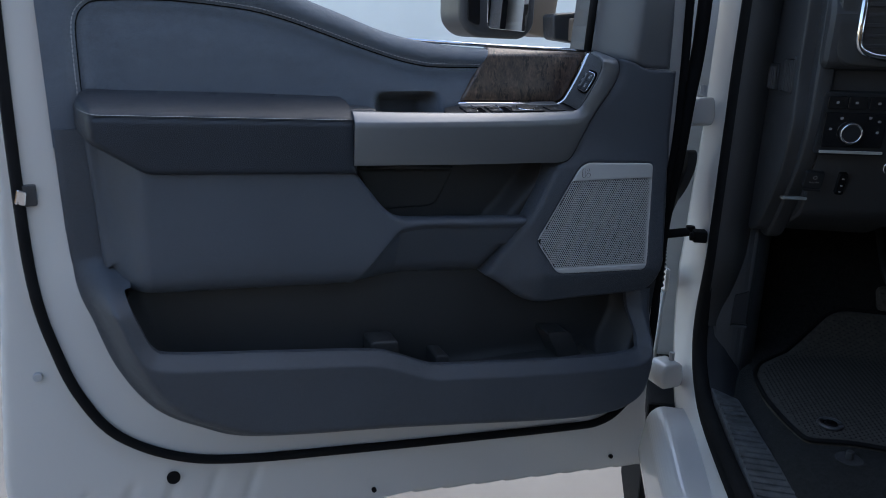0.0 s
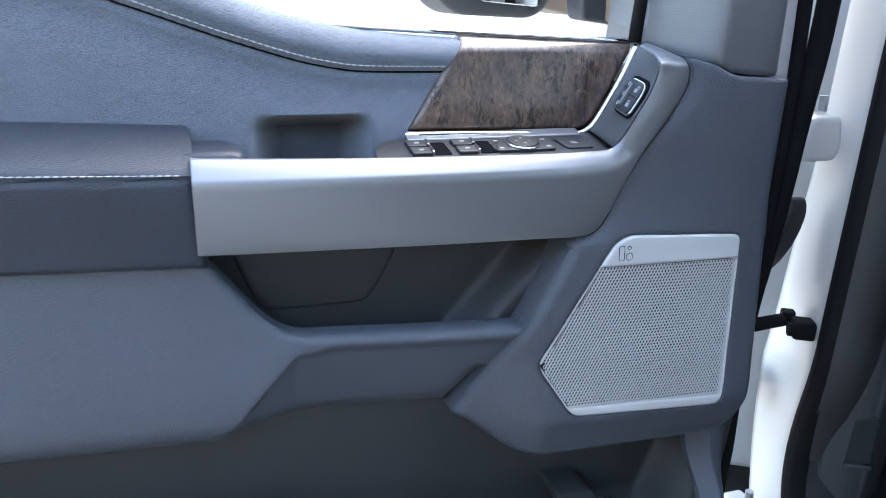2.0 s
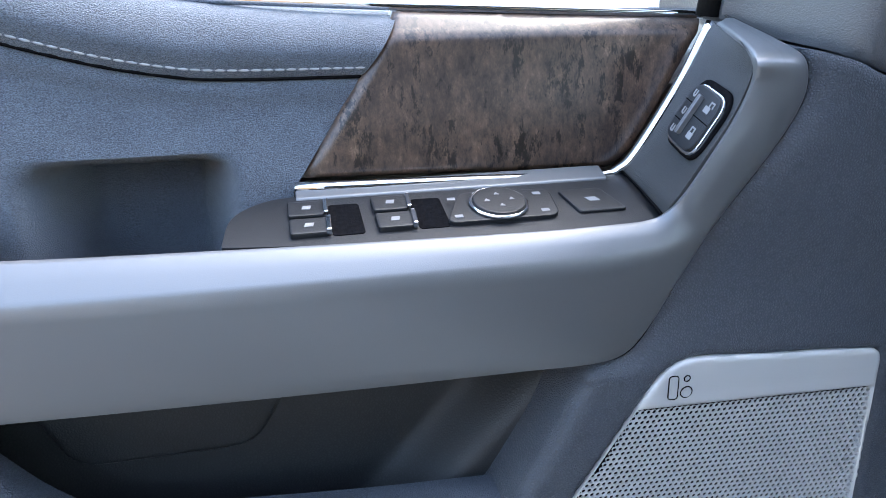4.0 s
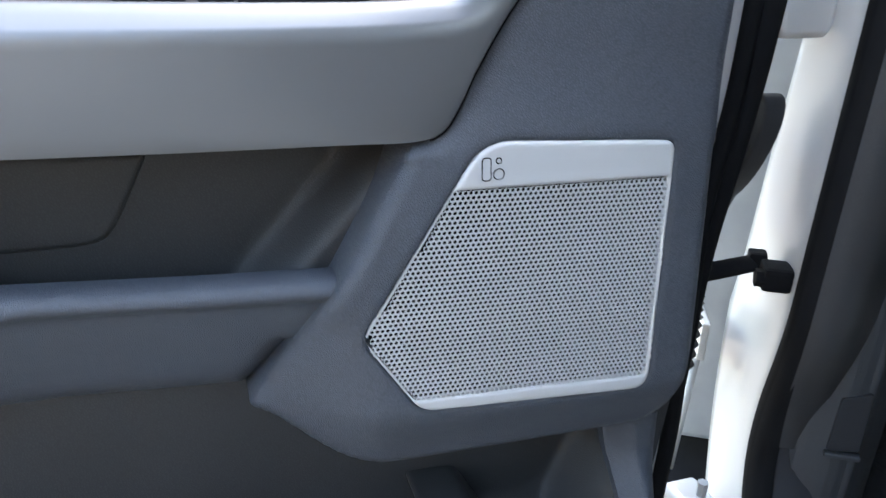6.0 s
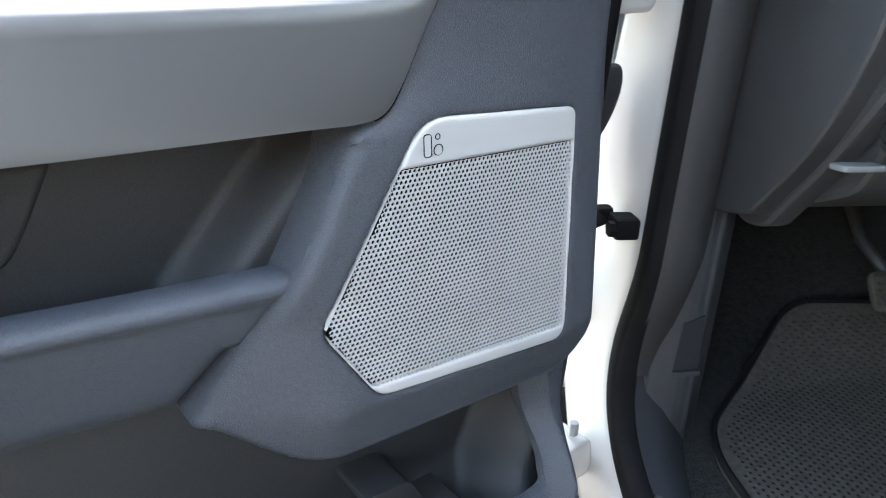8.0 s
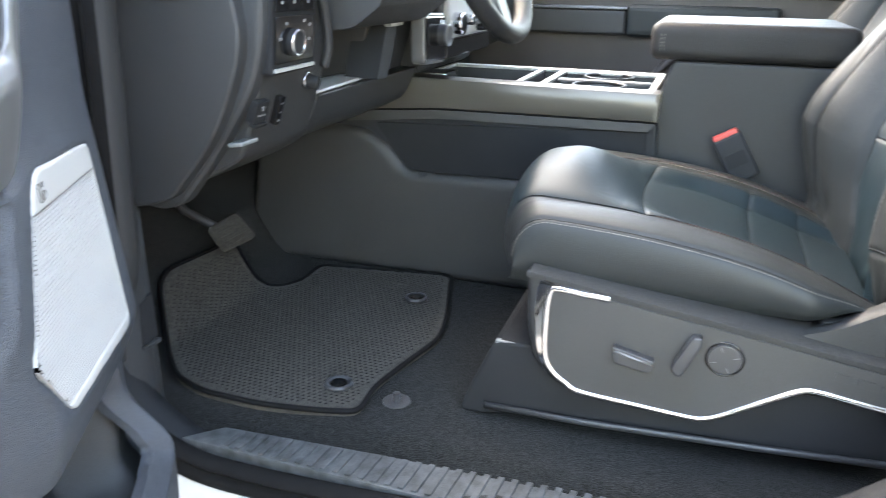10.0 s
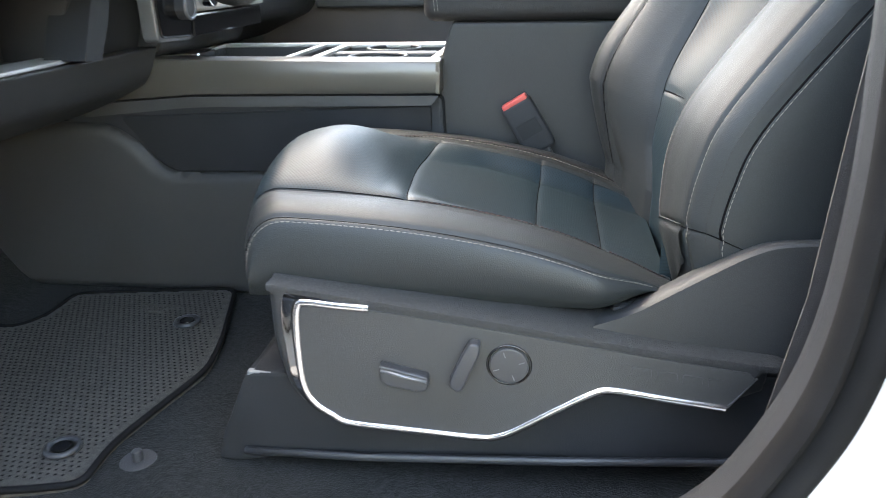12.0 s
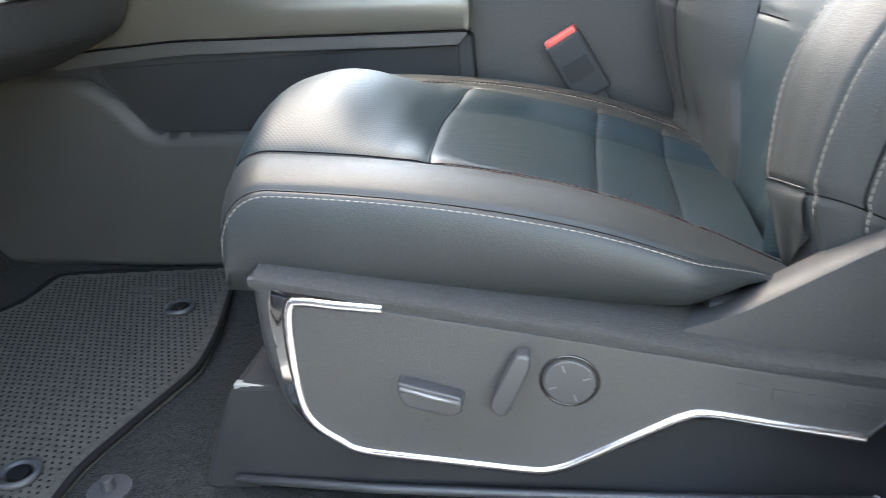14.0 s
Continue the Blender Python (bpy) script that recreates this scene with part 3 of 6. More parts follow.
# pull handle: an upper chamfer and a lower face along the armrest, which merge into one band on the sweep
PULL = [  # lip, crest, lower edge
    ((-0.833, -0.136, 0.6175), (-0.833, -0.155, 0.5990), (-0.833, -0.146, 0.5260)),
    ((-0.825, -0.138, 0.6170), (-0.825, -0.157, 0.5985), (-0.825, -0.147, 0.5250)),
    ((-0.730, -0.141, 0.6135), (-0.730, -0.160, 0.5970), (-0.730, -0.148, 0.5220)),
    ((-0.600, -0.144, 0.6105), (-0.600, -0.161, 0.5955), (-0.600, -0.148, 0.5180)),
    ((-0.483, -0.148, 0.6095), (-0.483, -0.162, 0.5950), (-0.483, -0.148, 0.5155)),
    ((-0.433, -0.150, 0.6105), (-0.430, -0.161, 0.5960), (-0.434, -0.147, 0.5140)),
    ((-0.407, -0.150, 0.6120), (-0.403, -0.159, 0.5975), (-0.412, -0.146, 0.5190)),
    ((-0.396, -0.151, 0.6180), (-0.386, -0.156, 0.6010), (-0.400, -0.148, 0.5370)),
    ((-0.391, -0.153, 0.6250), (-0.374, -0.153, 0.6070), (-0.389, -0.150, 0.5630)),
    ((-0.384, -0.153, 0.6350), (-0.366, -0.151, 0.6180), (-0.364, -0.147, 0.6030)),
    ((-0.373, -0.152, 0.6520), (-0.350, -0.150, 0.6440), (-0.331, -0.142, 0.6430)),
    ((-0.361, -0.150, 0.6710), (-0.337, -0.149, 0.6690), (-0.315, -0.140, 0.6670)),
    ((-0.354, -0.150, 0.6900), (-0.333, -0.149, 0.6880), (-0.311, -0.141, 0.6850)),
    ((-0.3545, -0.150, 0.7030), (-0.336, -0.147, 0.7040), (-0.3155, -0.141, 0.7010)),
    ((-0.346, -0.124, 0.7100), (-0.334, -0.124, 0.7110), (-0.3190, -0.126, 0.7080)),
    ((-0.332, -0.074, 0.7160), (-0.327, -0.072, 0.7180), (-0.3215, -0.072, 0.7180)),
]
lips, crests, lows = ([np.array(q) for q in curve([row[k] for row in PULL], 8)] for k in range(3))
pull_rows = []
for lip, crest, low in zip(lips, crests, lows):
    k = float(smooth01((lip[0] + 0.415) / 0.02))
    inner = lip + np.array([0.004 * k, 0.012, -0.030 + 0.026 * k])
    soft = lerp(lip, crest, 0.5) + np.array([0, -0.0015, 0.0010])
    row = [inner, lip + np.array([0, 0.0045, -0.0015]), lip + np.array([0, 0.0012, 0]), lerp(lip, crest, 0.10), soft, lerp(lip, crest, 0.86), crest, lerp(crest, low, 0.14) + np.array([0, -0.0004, 0])]
    row += [lerp(crest, low, f) + np.array([0, -0.0015 * math.sin(math.pi * f), 0]) for f in (0.35, 0.6, 0.82)]
    row += [lerp(crest, low, 0.95), low + np.array([0, 0.0015, 0]), low + np.array([0, 0.006, 0.0005]), low + np.array([0, 0.045, 0.006])]
    pull_rows.append(row)
loft("pull_handle", pull_rows, M_SILVER, door, "satin silver door pull sweeping upward", auto=60)
part("pull_end", prism(rounded([(-0.137, 0.616), (-0.154, 0.599), (-0.146, 0.527), (-0.100, 0.530), (-0.100, 0.600)], 0.003), -0.834, -0.830, "x"), M_SILVER, door)
pull_shape = [(q[0], q[2]) for q in lows[:-8]] + [(-0.50, 0.76), (-0.90, 0.76)]

# armrest pad
pad_outline = rounded([(-1.250, 0.650), (-1.262, 0.625), (-1.260, 0.592), (-1.248, 0.580), (-1.165, 0.524), (-0.826, 0.509), (-0.8325, 0.628), (-0.836, 0.634), (-1.0, 0.642)], [0.012, 0.012, 0.01, 0.01, 0.015, 0, 0, 0.006, 0])


def pad_top(X):
    return ramp(X, [-1.26, -0.83], [0.650, 0.634])


def pad_stitch(X):
    return ramp(X, [-1.26, -1.23, -0.83], [0.622, 0.6145, 0.5985])


def pad_depth(X, Z, sd):
    t, s = pad_top(X), pad_stitch(X)
    k = np.clip((t - Z) / (t - s), 0, 1)
    y = -0.060 - 0.088 * np.sin(k * math.pi / 2) ** 0.8
    y = np.where(Z < s, -0.148 + 0.006 * smooth01((s - Z) / 0.10), y)
    y = y + 0.003 * np.exp(-(((Z - s) / 0.0025) ** 2))
    y = lerp(-0.075, y, smooth01((X + 1.268) / 0.035) ** 0.6)
    low = (Z < s)
    return y + low * roll_off(sd, 0.010, 0.008)


arm = relief("armrest", pad_outline, pad_depth, M_LEATHER_DOOR, door, "black grained leather armrest pad", res=0.0035, back=0.05)
px = np.linspace(-1.255, -0.838, 60)
pz = pad_stitch(px) + 0.0045
stitches("stitching", [(x, y, z) for x, y, z in zip(px, pad_depth(px, pz, np.full(px.shape, 0.05)), pz)], arm, (0, -0.0008, 0.0004), r=0.0006)
part("armrest_end", prism(rounded([(-0.845, -0.128), (-0.845, -0.058), (-0.80, -0.060), (-0.786, -0.085), (-0.786, -0.13)], [0, 0, 0.02, 0.02, 0]), 0.58, 0.6195, "z", 0.010, 3), M_LEATHER_DOOR, door, smooth=True)

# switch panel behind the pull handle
part("pull_cup", prism([(-0.83, -0.137), (-0.83, 0.028), (-0.62, 0.028), (-0.62, -0.137)], 0.540, 0.552, "z", 0.002), M_FELT_AND_SHADE, door)
switch_panel = part("switch_panel", prism(rounded([(-0.656, -0.126), (-0.652, -0.092), (-0.628, -0.074), (-0.40, -0.073), (-0.386, -0.066), (-0.390, -0.143), (-0.520, -0.140)], [0.002, 0.02, 0.016, 0.01, 0.002, 0.006, 0.02]), 0.57, 0.6125, "z", 0.004, 3), M_SWITCH, door, "satin black window switch panel")
SWT = 0.6125


def rocker(x, y):
    b = prism(rounded([(x - 0.011, y - 0.0085), (x + 0.010, y - 0.0085), (x + 0.012, y + 0.0085), (x - 0.011, y + 0.0085)], 0.002), SWT - 0.004, SWT + 0.0035, "z", 0.0015)
    s = part("window_switch", b, M_SWITCH, switch_panel)
    part("switch_edge", prism([(x + 0.0095, y - 0.008), (x + 0.0125, y - 0.008), (x + 0.0135, y + 0.008), (x + 0.0105, y + 0.008)], SWT + 0.001, SWT + 0.0052, "z", 0.0008), M_CHROME, s)
    part("symbol", prism([(x - 0.0028, y - 0.002), (x + 0.0022, y - 0.002), (x + 0.0032, y + 0.002), (x - 0.0018, y + 0.002)], SWT + 0.0035, SWT + 0.0039, "z"), M_MARK, s)


for sx in (-0.607, -0.5565):
    for sy in (-0.1145, -0.0945):
        rocker(sx, sy)
# Flush near-black slabs; their colour stands in for the shade of the wells.
for sx in (-0.585, -0.534):
    part("switch_well_shade", prism(rounded([(sx - 0.009, -0.123), (sx + 0.010, -0.123), (sx + 0.010, -0.088), (sx - 0.009, -0.088)], 0.003), SWT - 0.001, SWT + 0.0005, "z"), M_FELT_AND_SHADE, switch_panel)
mirror_pad = part("mirror_switch", prism(rounded([(-0.527, -0.123), (-0.455, -0.123), (-0.452, -0.090), (-0.512, -0.088)], 0.008), SWT - 0.002, SWT + 0.003, "z", 0.001), M_SWITCH, switch_panel)
part("dial_ring", ring((-0.490, -0.106, SWT + 0.004), 0.0175, 0.0014, "z"), M_CHROME, mirror_pad, smooth=True)
part("dial", disc((-0.490, -0.106, SWT + 0.004), 0.0165, 0.005, "z", 28, 0.001), M_SWITCH, mirror_pad)
for dx, dy in ((0.008, 0), (-0.008, 0), (0, 0.007), (0, -0.007)):
    part("symbol", prism([(-0.490 + dx - 0.0018, -0.106 + dy - 0.0012), (-0.490 + dx + 0.0018, -0.106 + dy - 0.0012), (-0.490 + dx, -0.106 + dy + 0.0018)], SWT + 0.0065, SWT + 0.0069, "z"), M_MARK, mirror_pad)
for sx, sy in ((-0.518, -0.096), (-0.518, -0.117), (-0.463, -0.117), (-0.462, -0.096)):
    part("symbol", prism([(sx - 0.0025, sy - 0.0016), (sx + 0.0025, sy - 0.0016), (sx + 0.0025, sy + 0.0016), (sx - 0.0025, sy + 0.0016)], SWT + 0.003, SWT + 0.0034, "z"), M_MARK, mirror_pad)
rear_sw = part("mirror_fold_switch", prism(rounded([(-0.441, -0.120), (-0.409, -0.120), (-0.417, -0.092), (-0.446, -0.092)], 0.003), SWT - 0.002, SWT + 0.002, "z", 0.001), M_SWITCH, switch_panel)
part("symbol", prism([(-0.430, -0.109), (-0.423, -0.109), (-0.425, -0.104), (-0.432, -0.104)], SWT + 0.002, SWT + 0.0024, "z"), M_MARK, rear_sw)

# the panel leans a little toward the driver
switch_panel.matrix_local = pose(0, -0.13, 0.6060) @ pose(0, 0, 0, 10.5, 0, 0) @ pose(0, 0.13, -SWT)
part("strip_ledge", prism(rounded([(-0.0800, 0.6165), (-0.0640, 0.6215), (-0.0640, 0.608), (-0.0800, 0.608)], 0.002), -0.612, -0.405, "x", 0.002), M_SILVER, door, "satin ledge under the bright strip")

# lock switch panel on the upward sweep
# a ruled wall between the bright strip and the lip of the pull, facing the driver
LOCK = [((-0.3905, -0.066, 0.6185), (-0.3965, -0.1450, 0.6120)), ((-0.387, -0.069, 0.624), (-0.3945, -0.1460, 0.6185)), ((-0.379, -0.071, 0.634), (-0.389, -0.1470, 0.6270)), ((-0.366, -0.070, 0.655), (-0.375, -0.1465, 0.6490)), ((-0.353, -0.068, 0.676), (-0.362, -0.1450, 0.6690)), ((-0.342, -0.064, 0.696), (-0.354, -0.1445, 0.6890)), ((-0.335, -0.061, 0.709), (-0.3535, -0.1450, 0.7020)), ((-0.331, -0.060, 0.7155), (-0.346, -0.1190, 0.7095))]
lock_a, lock_b = ([np.array(q) for q in curve([row[k] for row in LOCK], 6)] for k in range(2))
wall_out = np.array([-0.852, 0.051, 0.521])
lock_rows = []
for a, b in zip(lock_a, lock_b):
    row = [a - wall_out * 0.004, a + wall_out * 0.001]
    row += [lerp(a, b, f) - wall_out * 0.003 * math.sin(math.pi * f) for f in (0.10, 0.18, 0.35, 0.5, 0.65, 0.82, 0.9)]
    lock_rows.append(row + [b + wall_out * 0.0005, b - wall_out * 0.005])
lock_panel = loft("lock_panel", lock_rows, M_TRIM, door, "satin black lock switch bezel", auto=60)
LK = Matrix(((0.009, 0.852, 0.524, -0.3695), (-0.994, -0.051, 0.101, -0.1118), (0.113, -0.521, 0.846, 0.6533), (0, 0, 0, 1)))


def lock_piece(name, poly, y0, y1, material, bevel=0.001, parent=None):
    b = prism(poly, y0, y1, "y", bevel)
    bmesh.ops.transform(b, matrix=LK, verts=b.verts)
    return part(name, b, material, parent or lock_panel)


def lock_spot(a, b):
    """A place on the lock switch, whose sides run a little askew to the wall: a and b from -0.5 to 0.5."""
    return (0.0060 + 0.0405 * a + 0.0045 * b, 0.0088 - 0.0110 * a + 0.0405 * b)


def lock_quad(a0, a1, b0, b1):
    return [lock_spot(a0, b0), lock_spot(a1, b0), lock_spot(a1, b1), lock_spot(a0, b1)]


# Black ring puts the shade around the lock switch into colour.
lock_piece("lock_recess_shade", rounded(lock_quad(-0.56, 0.54, -0.54, 0.60), 0.014), -0.0022, 0.006, M_FELT_AND_SHADE)
lock_piece("lock_bezel", rounded(lock_quad(-0.50, 0.52, -0.50, 0.50), 0.012), -0.0042, 0.006, M_CHROME)
lock_sw = lock_piece("lock_switch", rounded(lock_quad(-0.47, 0.465, -0.455, 0.465), 0.0105), -0.0058, 0.004, M_SWITCH)
lock_piece("divider", rounded(lock_quad(-0.115, -0.025, -0.33, 0.33), 0.0015), -0.0090, -0.004, M_SILVER, 0.0005, lock_sw)
for a0, a1, b in ((-0.03, 0.46, 0.03), (-0.46, -0.11, 0.16), (-0.46, -0.11, -0.15)):
    lock_piece("button_gap", lock_quad(a0, a1, b - 0.008, b + 0.008), -0.0061, -0.004, M_FELT_AND_SHADE, 0, lock_sw)
for b in (-0.30, 0.005, 0.31):
    for w in (-0.035, 0.035):
        lock_piece("symbol", lock_quad(-0.31 + w - 0.014, -0.31 + w + 0.014, b - 0.05, b + 0.05), -0.0062, -0.004, M_MARK, 0, lock_sw)
    lock_piece("symbol", lock_quad(-0.33, -0.28, b - 0.065, b - 0.035), -0.0062, -0.004, M_MARK, 0, lock_sw)
for b, swing in ((-0.20, 0.0), (0.24, 0.07)):
    lock_piece("symbol", lock_quad(0.14, 0.29, b - 0.085, b + 0.015), -0.0062, -0.004, M_MARK, 0, lock_sw)
    for a in (0.165 + swing, 0.265 + swing):
        lock_piece("symbol", lock_quad(a - 0.012, a + 0.012, b + 0.015, b + 0.085), -0.0062, -0.004, M_MARK, 0, lock_sw)
    lock_piece("symbol", lock_quad(0.153 + swing, 0.277 + swing, b + 0.080, b + 0.105), -0.0062, -0.004, M_MARK, 0, lock_sw)

# main lower panel with the storage ledge
main_outline = rounded([(-1.256, 0.605), (-1.252, 0.583), (-1.243, 0.36), (-1.226, 0.330), (-1.20, 0.321), (-0.841, 0.303), (-0.561, 0.288), (-0.476, 0.398), (-0.485, 0.407), (-0.748, 0.421), (-0.777, 0.444), (-0.827, 0.5105), (-0.827, 0.56)], [0, 0, 0.03, 0.02, 0.01, 0, 0.004, 0.004, 0.004, 0.025, 0.025, 0, 0])


def main_depth(X, Z, sd):
    y = -0.131 - 0.004 * smooth01((0.45 - Z) / 0.1)
    left = smooth01(((-1.178 + 0.02 * (Z - 0.45)) - X + 0.012) / 0.075)
    y = y + 0.055 * left
    # lower front corner falls away under the ledge
    line = ramp(X, [-0.84, -0.745, -0.70, -0.48], [0.30, 0.404, 0.410, 0.397])
    w = smooth01((line - Z) / 0.012) * smooth01((X + 0.87) / 0.05)
    drop = np.clip((line - Z) / 0.11, 0, 1) * 0.045 + 0.006
    y = y + w * drop - 0.006 * smooth01((X + 0.75) / 0.2)
    low = (Z < ramp(X, [-1.25, -1.2, -0.5], [0.34, 0.40, 0.35]))
    return y + np.where(low, roll_off(sd, 0.035, 0.030), roll_off(sd, 0.009, 0.007))


relief("lower_panel", main_outline, main_depth, M_PLASTIC2, door, "slate grey soft-touch lower panel", res=0.004, back=0.022)
relief("storage_liner", [(-0.86, 0.56), (-0.86, 0.36), (-0.44, 0.36), (-0.37, 0.56)], lambda X, Z, sd: -0.058 - 0.045 * smooth01((X + 0.515 - 0.9 * (Z - 0.44)) / 0.040), M_SHIELD, door, "dark plastic lining of the door pocket", res=0.006, back=0)
flap = [(-0.806, 0.503), (-0.615, 0.4935), (-0.640, 0.445), (-0.652, 0.428), (-0.668, 0.4235), (-0.775, 0.4235)]
relief("storage_flap", rounded(flap, [0.005, 0.004, 0.01, 0.02, 0.01, 0.02]), lambda X, Z, sd: -0.0605 + roll_off(sd, 0.0035, 0.003), M_SHIELD, door, "flush plastic flap", res=0.003, back=0.006)
part("hinge_pin", tube([(-0.79, -0.066, 0.508), (-0.62, -0.066, 0.500)], 0.003, 6), M_BLACK, door, smooth=True)

# speaker surround
sur_outline = rounded([(-0.3175, 0.7070), (-0.3140, 0.686), (-0.318, 0.667), (-0.334, 0.642), (-0.367, 0.602), (-0.392, 0.562), (-0.403, 0.537), (-0.432, 0.511), (-0.487, 0.410), (-0.563, 0.288), (-0.545, 0.280), (-0.492, 0.240), (-0.455, 0.231), (-0.213, 0.234), (-0.194, 0.250), (-0.181, 0.30), (-0.181, 0.50), (-0.182, 0.684), (-0.249, 0.6870), (-0.265, 0.6915), (-0.279, 0.6990), (-0.305, 0.7055)], [0.002, 0.006, 0.02, 0.03, 0, 0, 0.01, 0.01, 0.01, 0.006, 0.01, 0.02, 0.03, 0.03, 0.03, 0.04, 0.04, 0.005, 0.01, 0.01, 0.01, 0])
grille_outline = rounded([(-0.380, 0.5115), (-0.4755, 0.3635), (-0.4305, 0.2965), (-0.229, 0.289), (-0.2235, 0.505)], [0.022, 0.014, 0.012, 0.016, 0.010])


def grille_y(X, Z):
    return -0.146 - 0.020 * (0.51 - Z) / 0.22 - 0.010 * (X + 0.40) / 0.18


def sur_depth(X, Z, sd):
    up = smooth01((Z - 0.50) / 0.10)
    y = lerp(grille_y(X, Z) - 0.0015, -0.143 - 0.10 * (X + 0.31), up)
    # wraps back at the hinge side, along the pull and at the bottom
    y = y + roll_off(np.clip(ramp(Z, [0.25, 0.5, 0.69], [-0.181, -0.181, -0.182]) - X, 0, 1), 0.016, 0.014)
    d, _, _ = sdist(pull_shape, X, Z)
    y = y + roll_off(np.clip(-d, 0, 1), 0.024, 0.012) * (Z > 0.505)
    y = y + 0.022 * smooth01((0.30 - Z) / 0.07)
    corner = smooth01((-0.455 - X) / 0.11)
    y = lerp(y, -0.113, corner * smooth01((0.42 - Z) / 0.06))
    g, _, _ = sdist(grille_outline, X, Z)
    y = y + 0.003 * smooth01((g + 0.003) / 0.003) + 0.010 * smooth01((g - 0.001) / 0.003)
    edge = np.where(Z > 0.50, roll_off(sd, 0.003, 0.002), roll_off(sd, 0.012, 0.010))
    return y + edge


relief("speaker_surround", sur_outline, sur_depth, M_PLASTIC, door, "dark slate moulded speaker surround", res=0.0035, back=0.085)

# Dark tubes draw the shade in the gaps beside the pull.
part("seam_shade", tube([(q[0] + 0.0012, q[1] + 0.004, q[2] - 0.0008) for q in lows[44:-14]], 0.0014, 5), M_FELT_AND_SHADE, door, smooth=True)
part("seam_shade", tube([(-0.3905, -0.068, 0.6188), (-0.3925, -0.105, 0.6150), (-0.3950, -0.1430, 0.6090)], 0.0009, 5), M_FELT_AND_SHADE, door, smooth=True)

# speaker grille: perforated sheet in a plain frame
grille = part("speaker_grille", bmesh.new(), M_GRILLE, door, "brushed aluminium perforated speaker grille")


def perforated(pitch, row, r):
    co, faces = [], []
    k = 8
    x0, x1, z0, z1 = -0.480, -0.216, 0.302, 0.4775
    nz_ = int((z1 - z0) / row)
    nx_ = int((x1 - x0) / pitch)
    P = np.array([[x0 + pitch * (i + 0.5 * (j % 2)), z0 + row * (j + 0.5)] for j in range(nz_) for i in range(nx_)])
    sd, _, _ = sdist(grille_outline, P[:, 0], P[:, 1])
    for (cx, cz), s in zip(P, sd):
        if s < 0.0016:
            continue
        b = len(co)
        sq = [(1, 0), (1, 1), (0, 1), (-1, 1), (-1, 0), (-1, -1), (0, -1), (1, -1)]
        for u, v in sq:
            x, z = cx + u * pitch / 2, cz + v * row / 2
            co.append((x, float(grille_y(x, z)) - 0.0018, z))
        for i in range(k):
            a = 2 * math.pi * i / k
            x, z = cx + r * math.cos(a), cz + r * math.sin(a)
            co.append((x, float(grille_y(x, z)) - 0.0018, z))
        for i in range(k):
            x, z = cx + r * math.cos(2 * math.pi * i / k), cz + r * math.sin(2 * math.pi * i / k)
            co.append((x, float(grille_y(x, z)) - 0.0002, z))
        for i in range(k):
            j = (i + 1) % k
            faces += [(b + i, b + j, b + k + j, b + k + i), (b + k + i, b + k + j, b + 2 * k + j, b + 2 * k + i)]
    return co, faces


co, faces = perforated(0.0041, 0.0037, 0.00170)
faces = [f[::-1] for f in faces]
tagged(grid_part("perforated_sheet", co, faces, M_GRILLE, grille, auto=30), kind="stuff")
relief("speaker_cloth", grille_outline, lambda X, Z, sd: grille_y(X, Z) + 0.008, M_FELT_AND_SHADE, grille, "black speaker cloth", res=0.006, back=0)
hole = [(-0.4018, 0.4765), (-0.4736, 0.3636), (-0.4362, 0.3075), (-0.2325, 0.3025), (-0.2275, 0.4765)]
relief("grille_frame", grille_outline, lambda X, Z, sd: grille_y(X, Z) - 0.0026 + roll_off(sd, 0.002, 0.0015), M_GRILLE, grille, res=0.002, back=0.004, holes=[hole])
part("emblem", tube([(x, float(grille_y(x, z)) - 0.0029, z) for x, z in rounded([(-0.3820, 0.4830), (-0.3752, 0.4830), (-0.3752, 0.5000), (-0.3820, 0.5000)], 0.0025)], 0.0004, 4, closed=True), M_FELT_AND_SHADE, grille)
part("emblem", ring((-0.3690, float(grille_y(-0.369, 0.487)) - 0.0027, 0.4875), 0.0042, 0.0004), M_FELT_AND_SHADE, grille)
part("emblem", ring((-0.3692, float(grille_y(-0.369, 0.497)) - 0.0027, 0.4975), 0.0022, 0.0004, n=12), M_FELT_AND_SHADE, grille)

# map pocket
bin_edge = [tuple(q) for q in curve([(-1.298, 0.588), (-1.292, 0.36), (-1.268, 0.262), (-1.238, 0.172), (-1.185, 0.090), (-1.112, 0.042), (-1.02, 0.006), (-0.80, -0.022), (-0.63, -0.040), (-0.345, -0.064), (-0.235, -0.050), (-0.172, 0.004), (-0.152, 0.112), (-0.154, 0.232)], 6)]
bin_mouth = [tuple(q) for q in curve([(-0.243, 0.2370), (-0.2290, 0.165), (-0.232, 0.128), (-0.258, 0.1105), (-0.45, 0.121), (-0.66, 0.135), (-0.708, 0.145), (-0.755, 0.166), (-0.812, 0.183), (-0.98, 0.204), (-1.145, 0.224), (-1.180, 0.240), (-1.198, 0.285), (-1.216, 0.335)], 5)]
low_outline = bin_edge + [(-0.200, 0.238)] + bin_mouth + [(-1.205, 0.335), (-1.200, 0.588)]
open_poly = bin_mouth + [(-1.226, 0.45), (-0.25, 0.45)]
hull = [(-1.298, 0.70)] + bin_edge + [(-0.154, 0.7)]


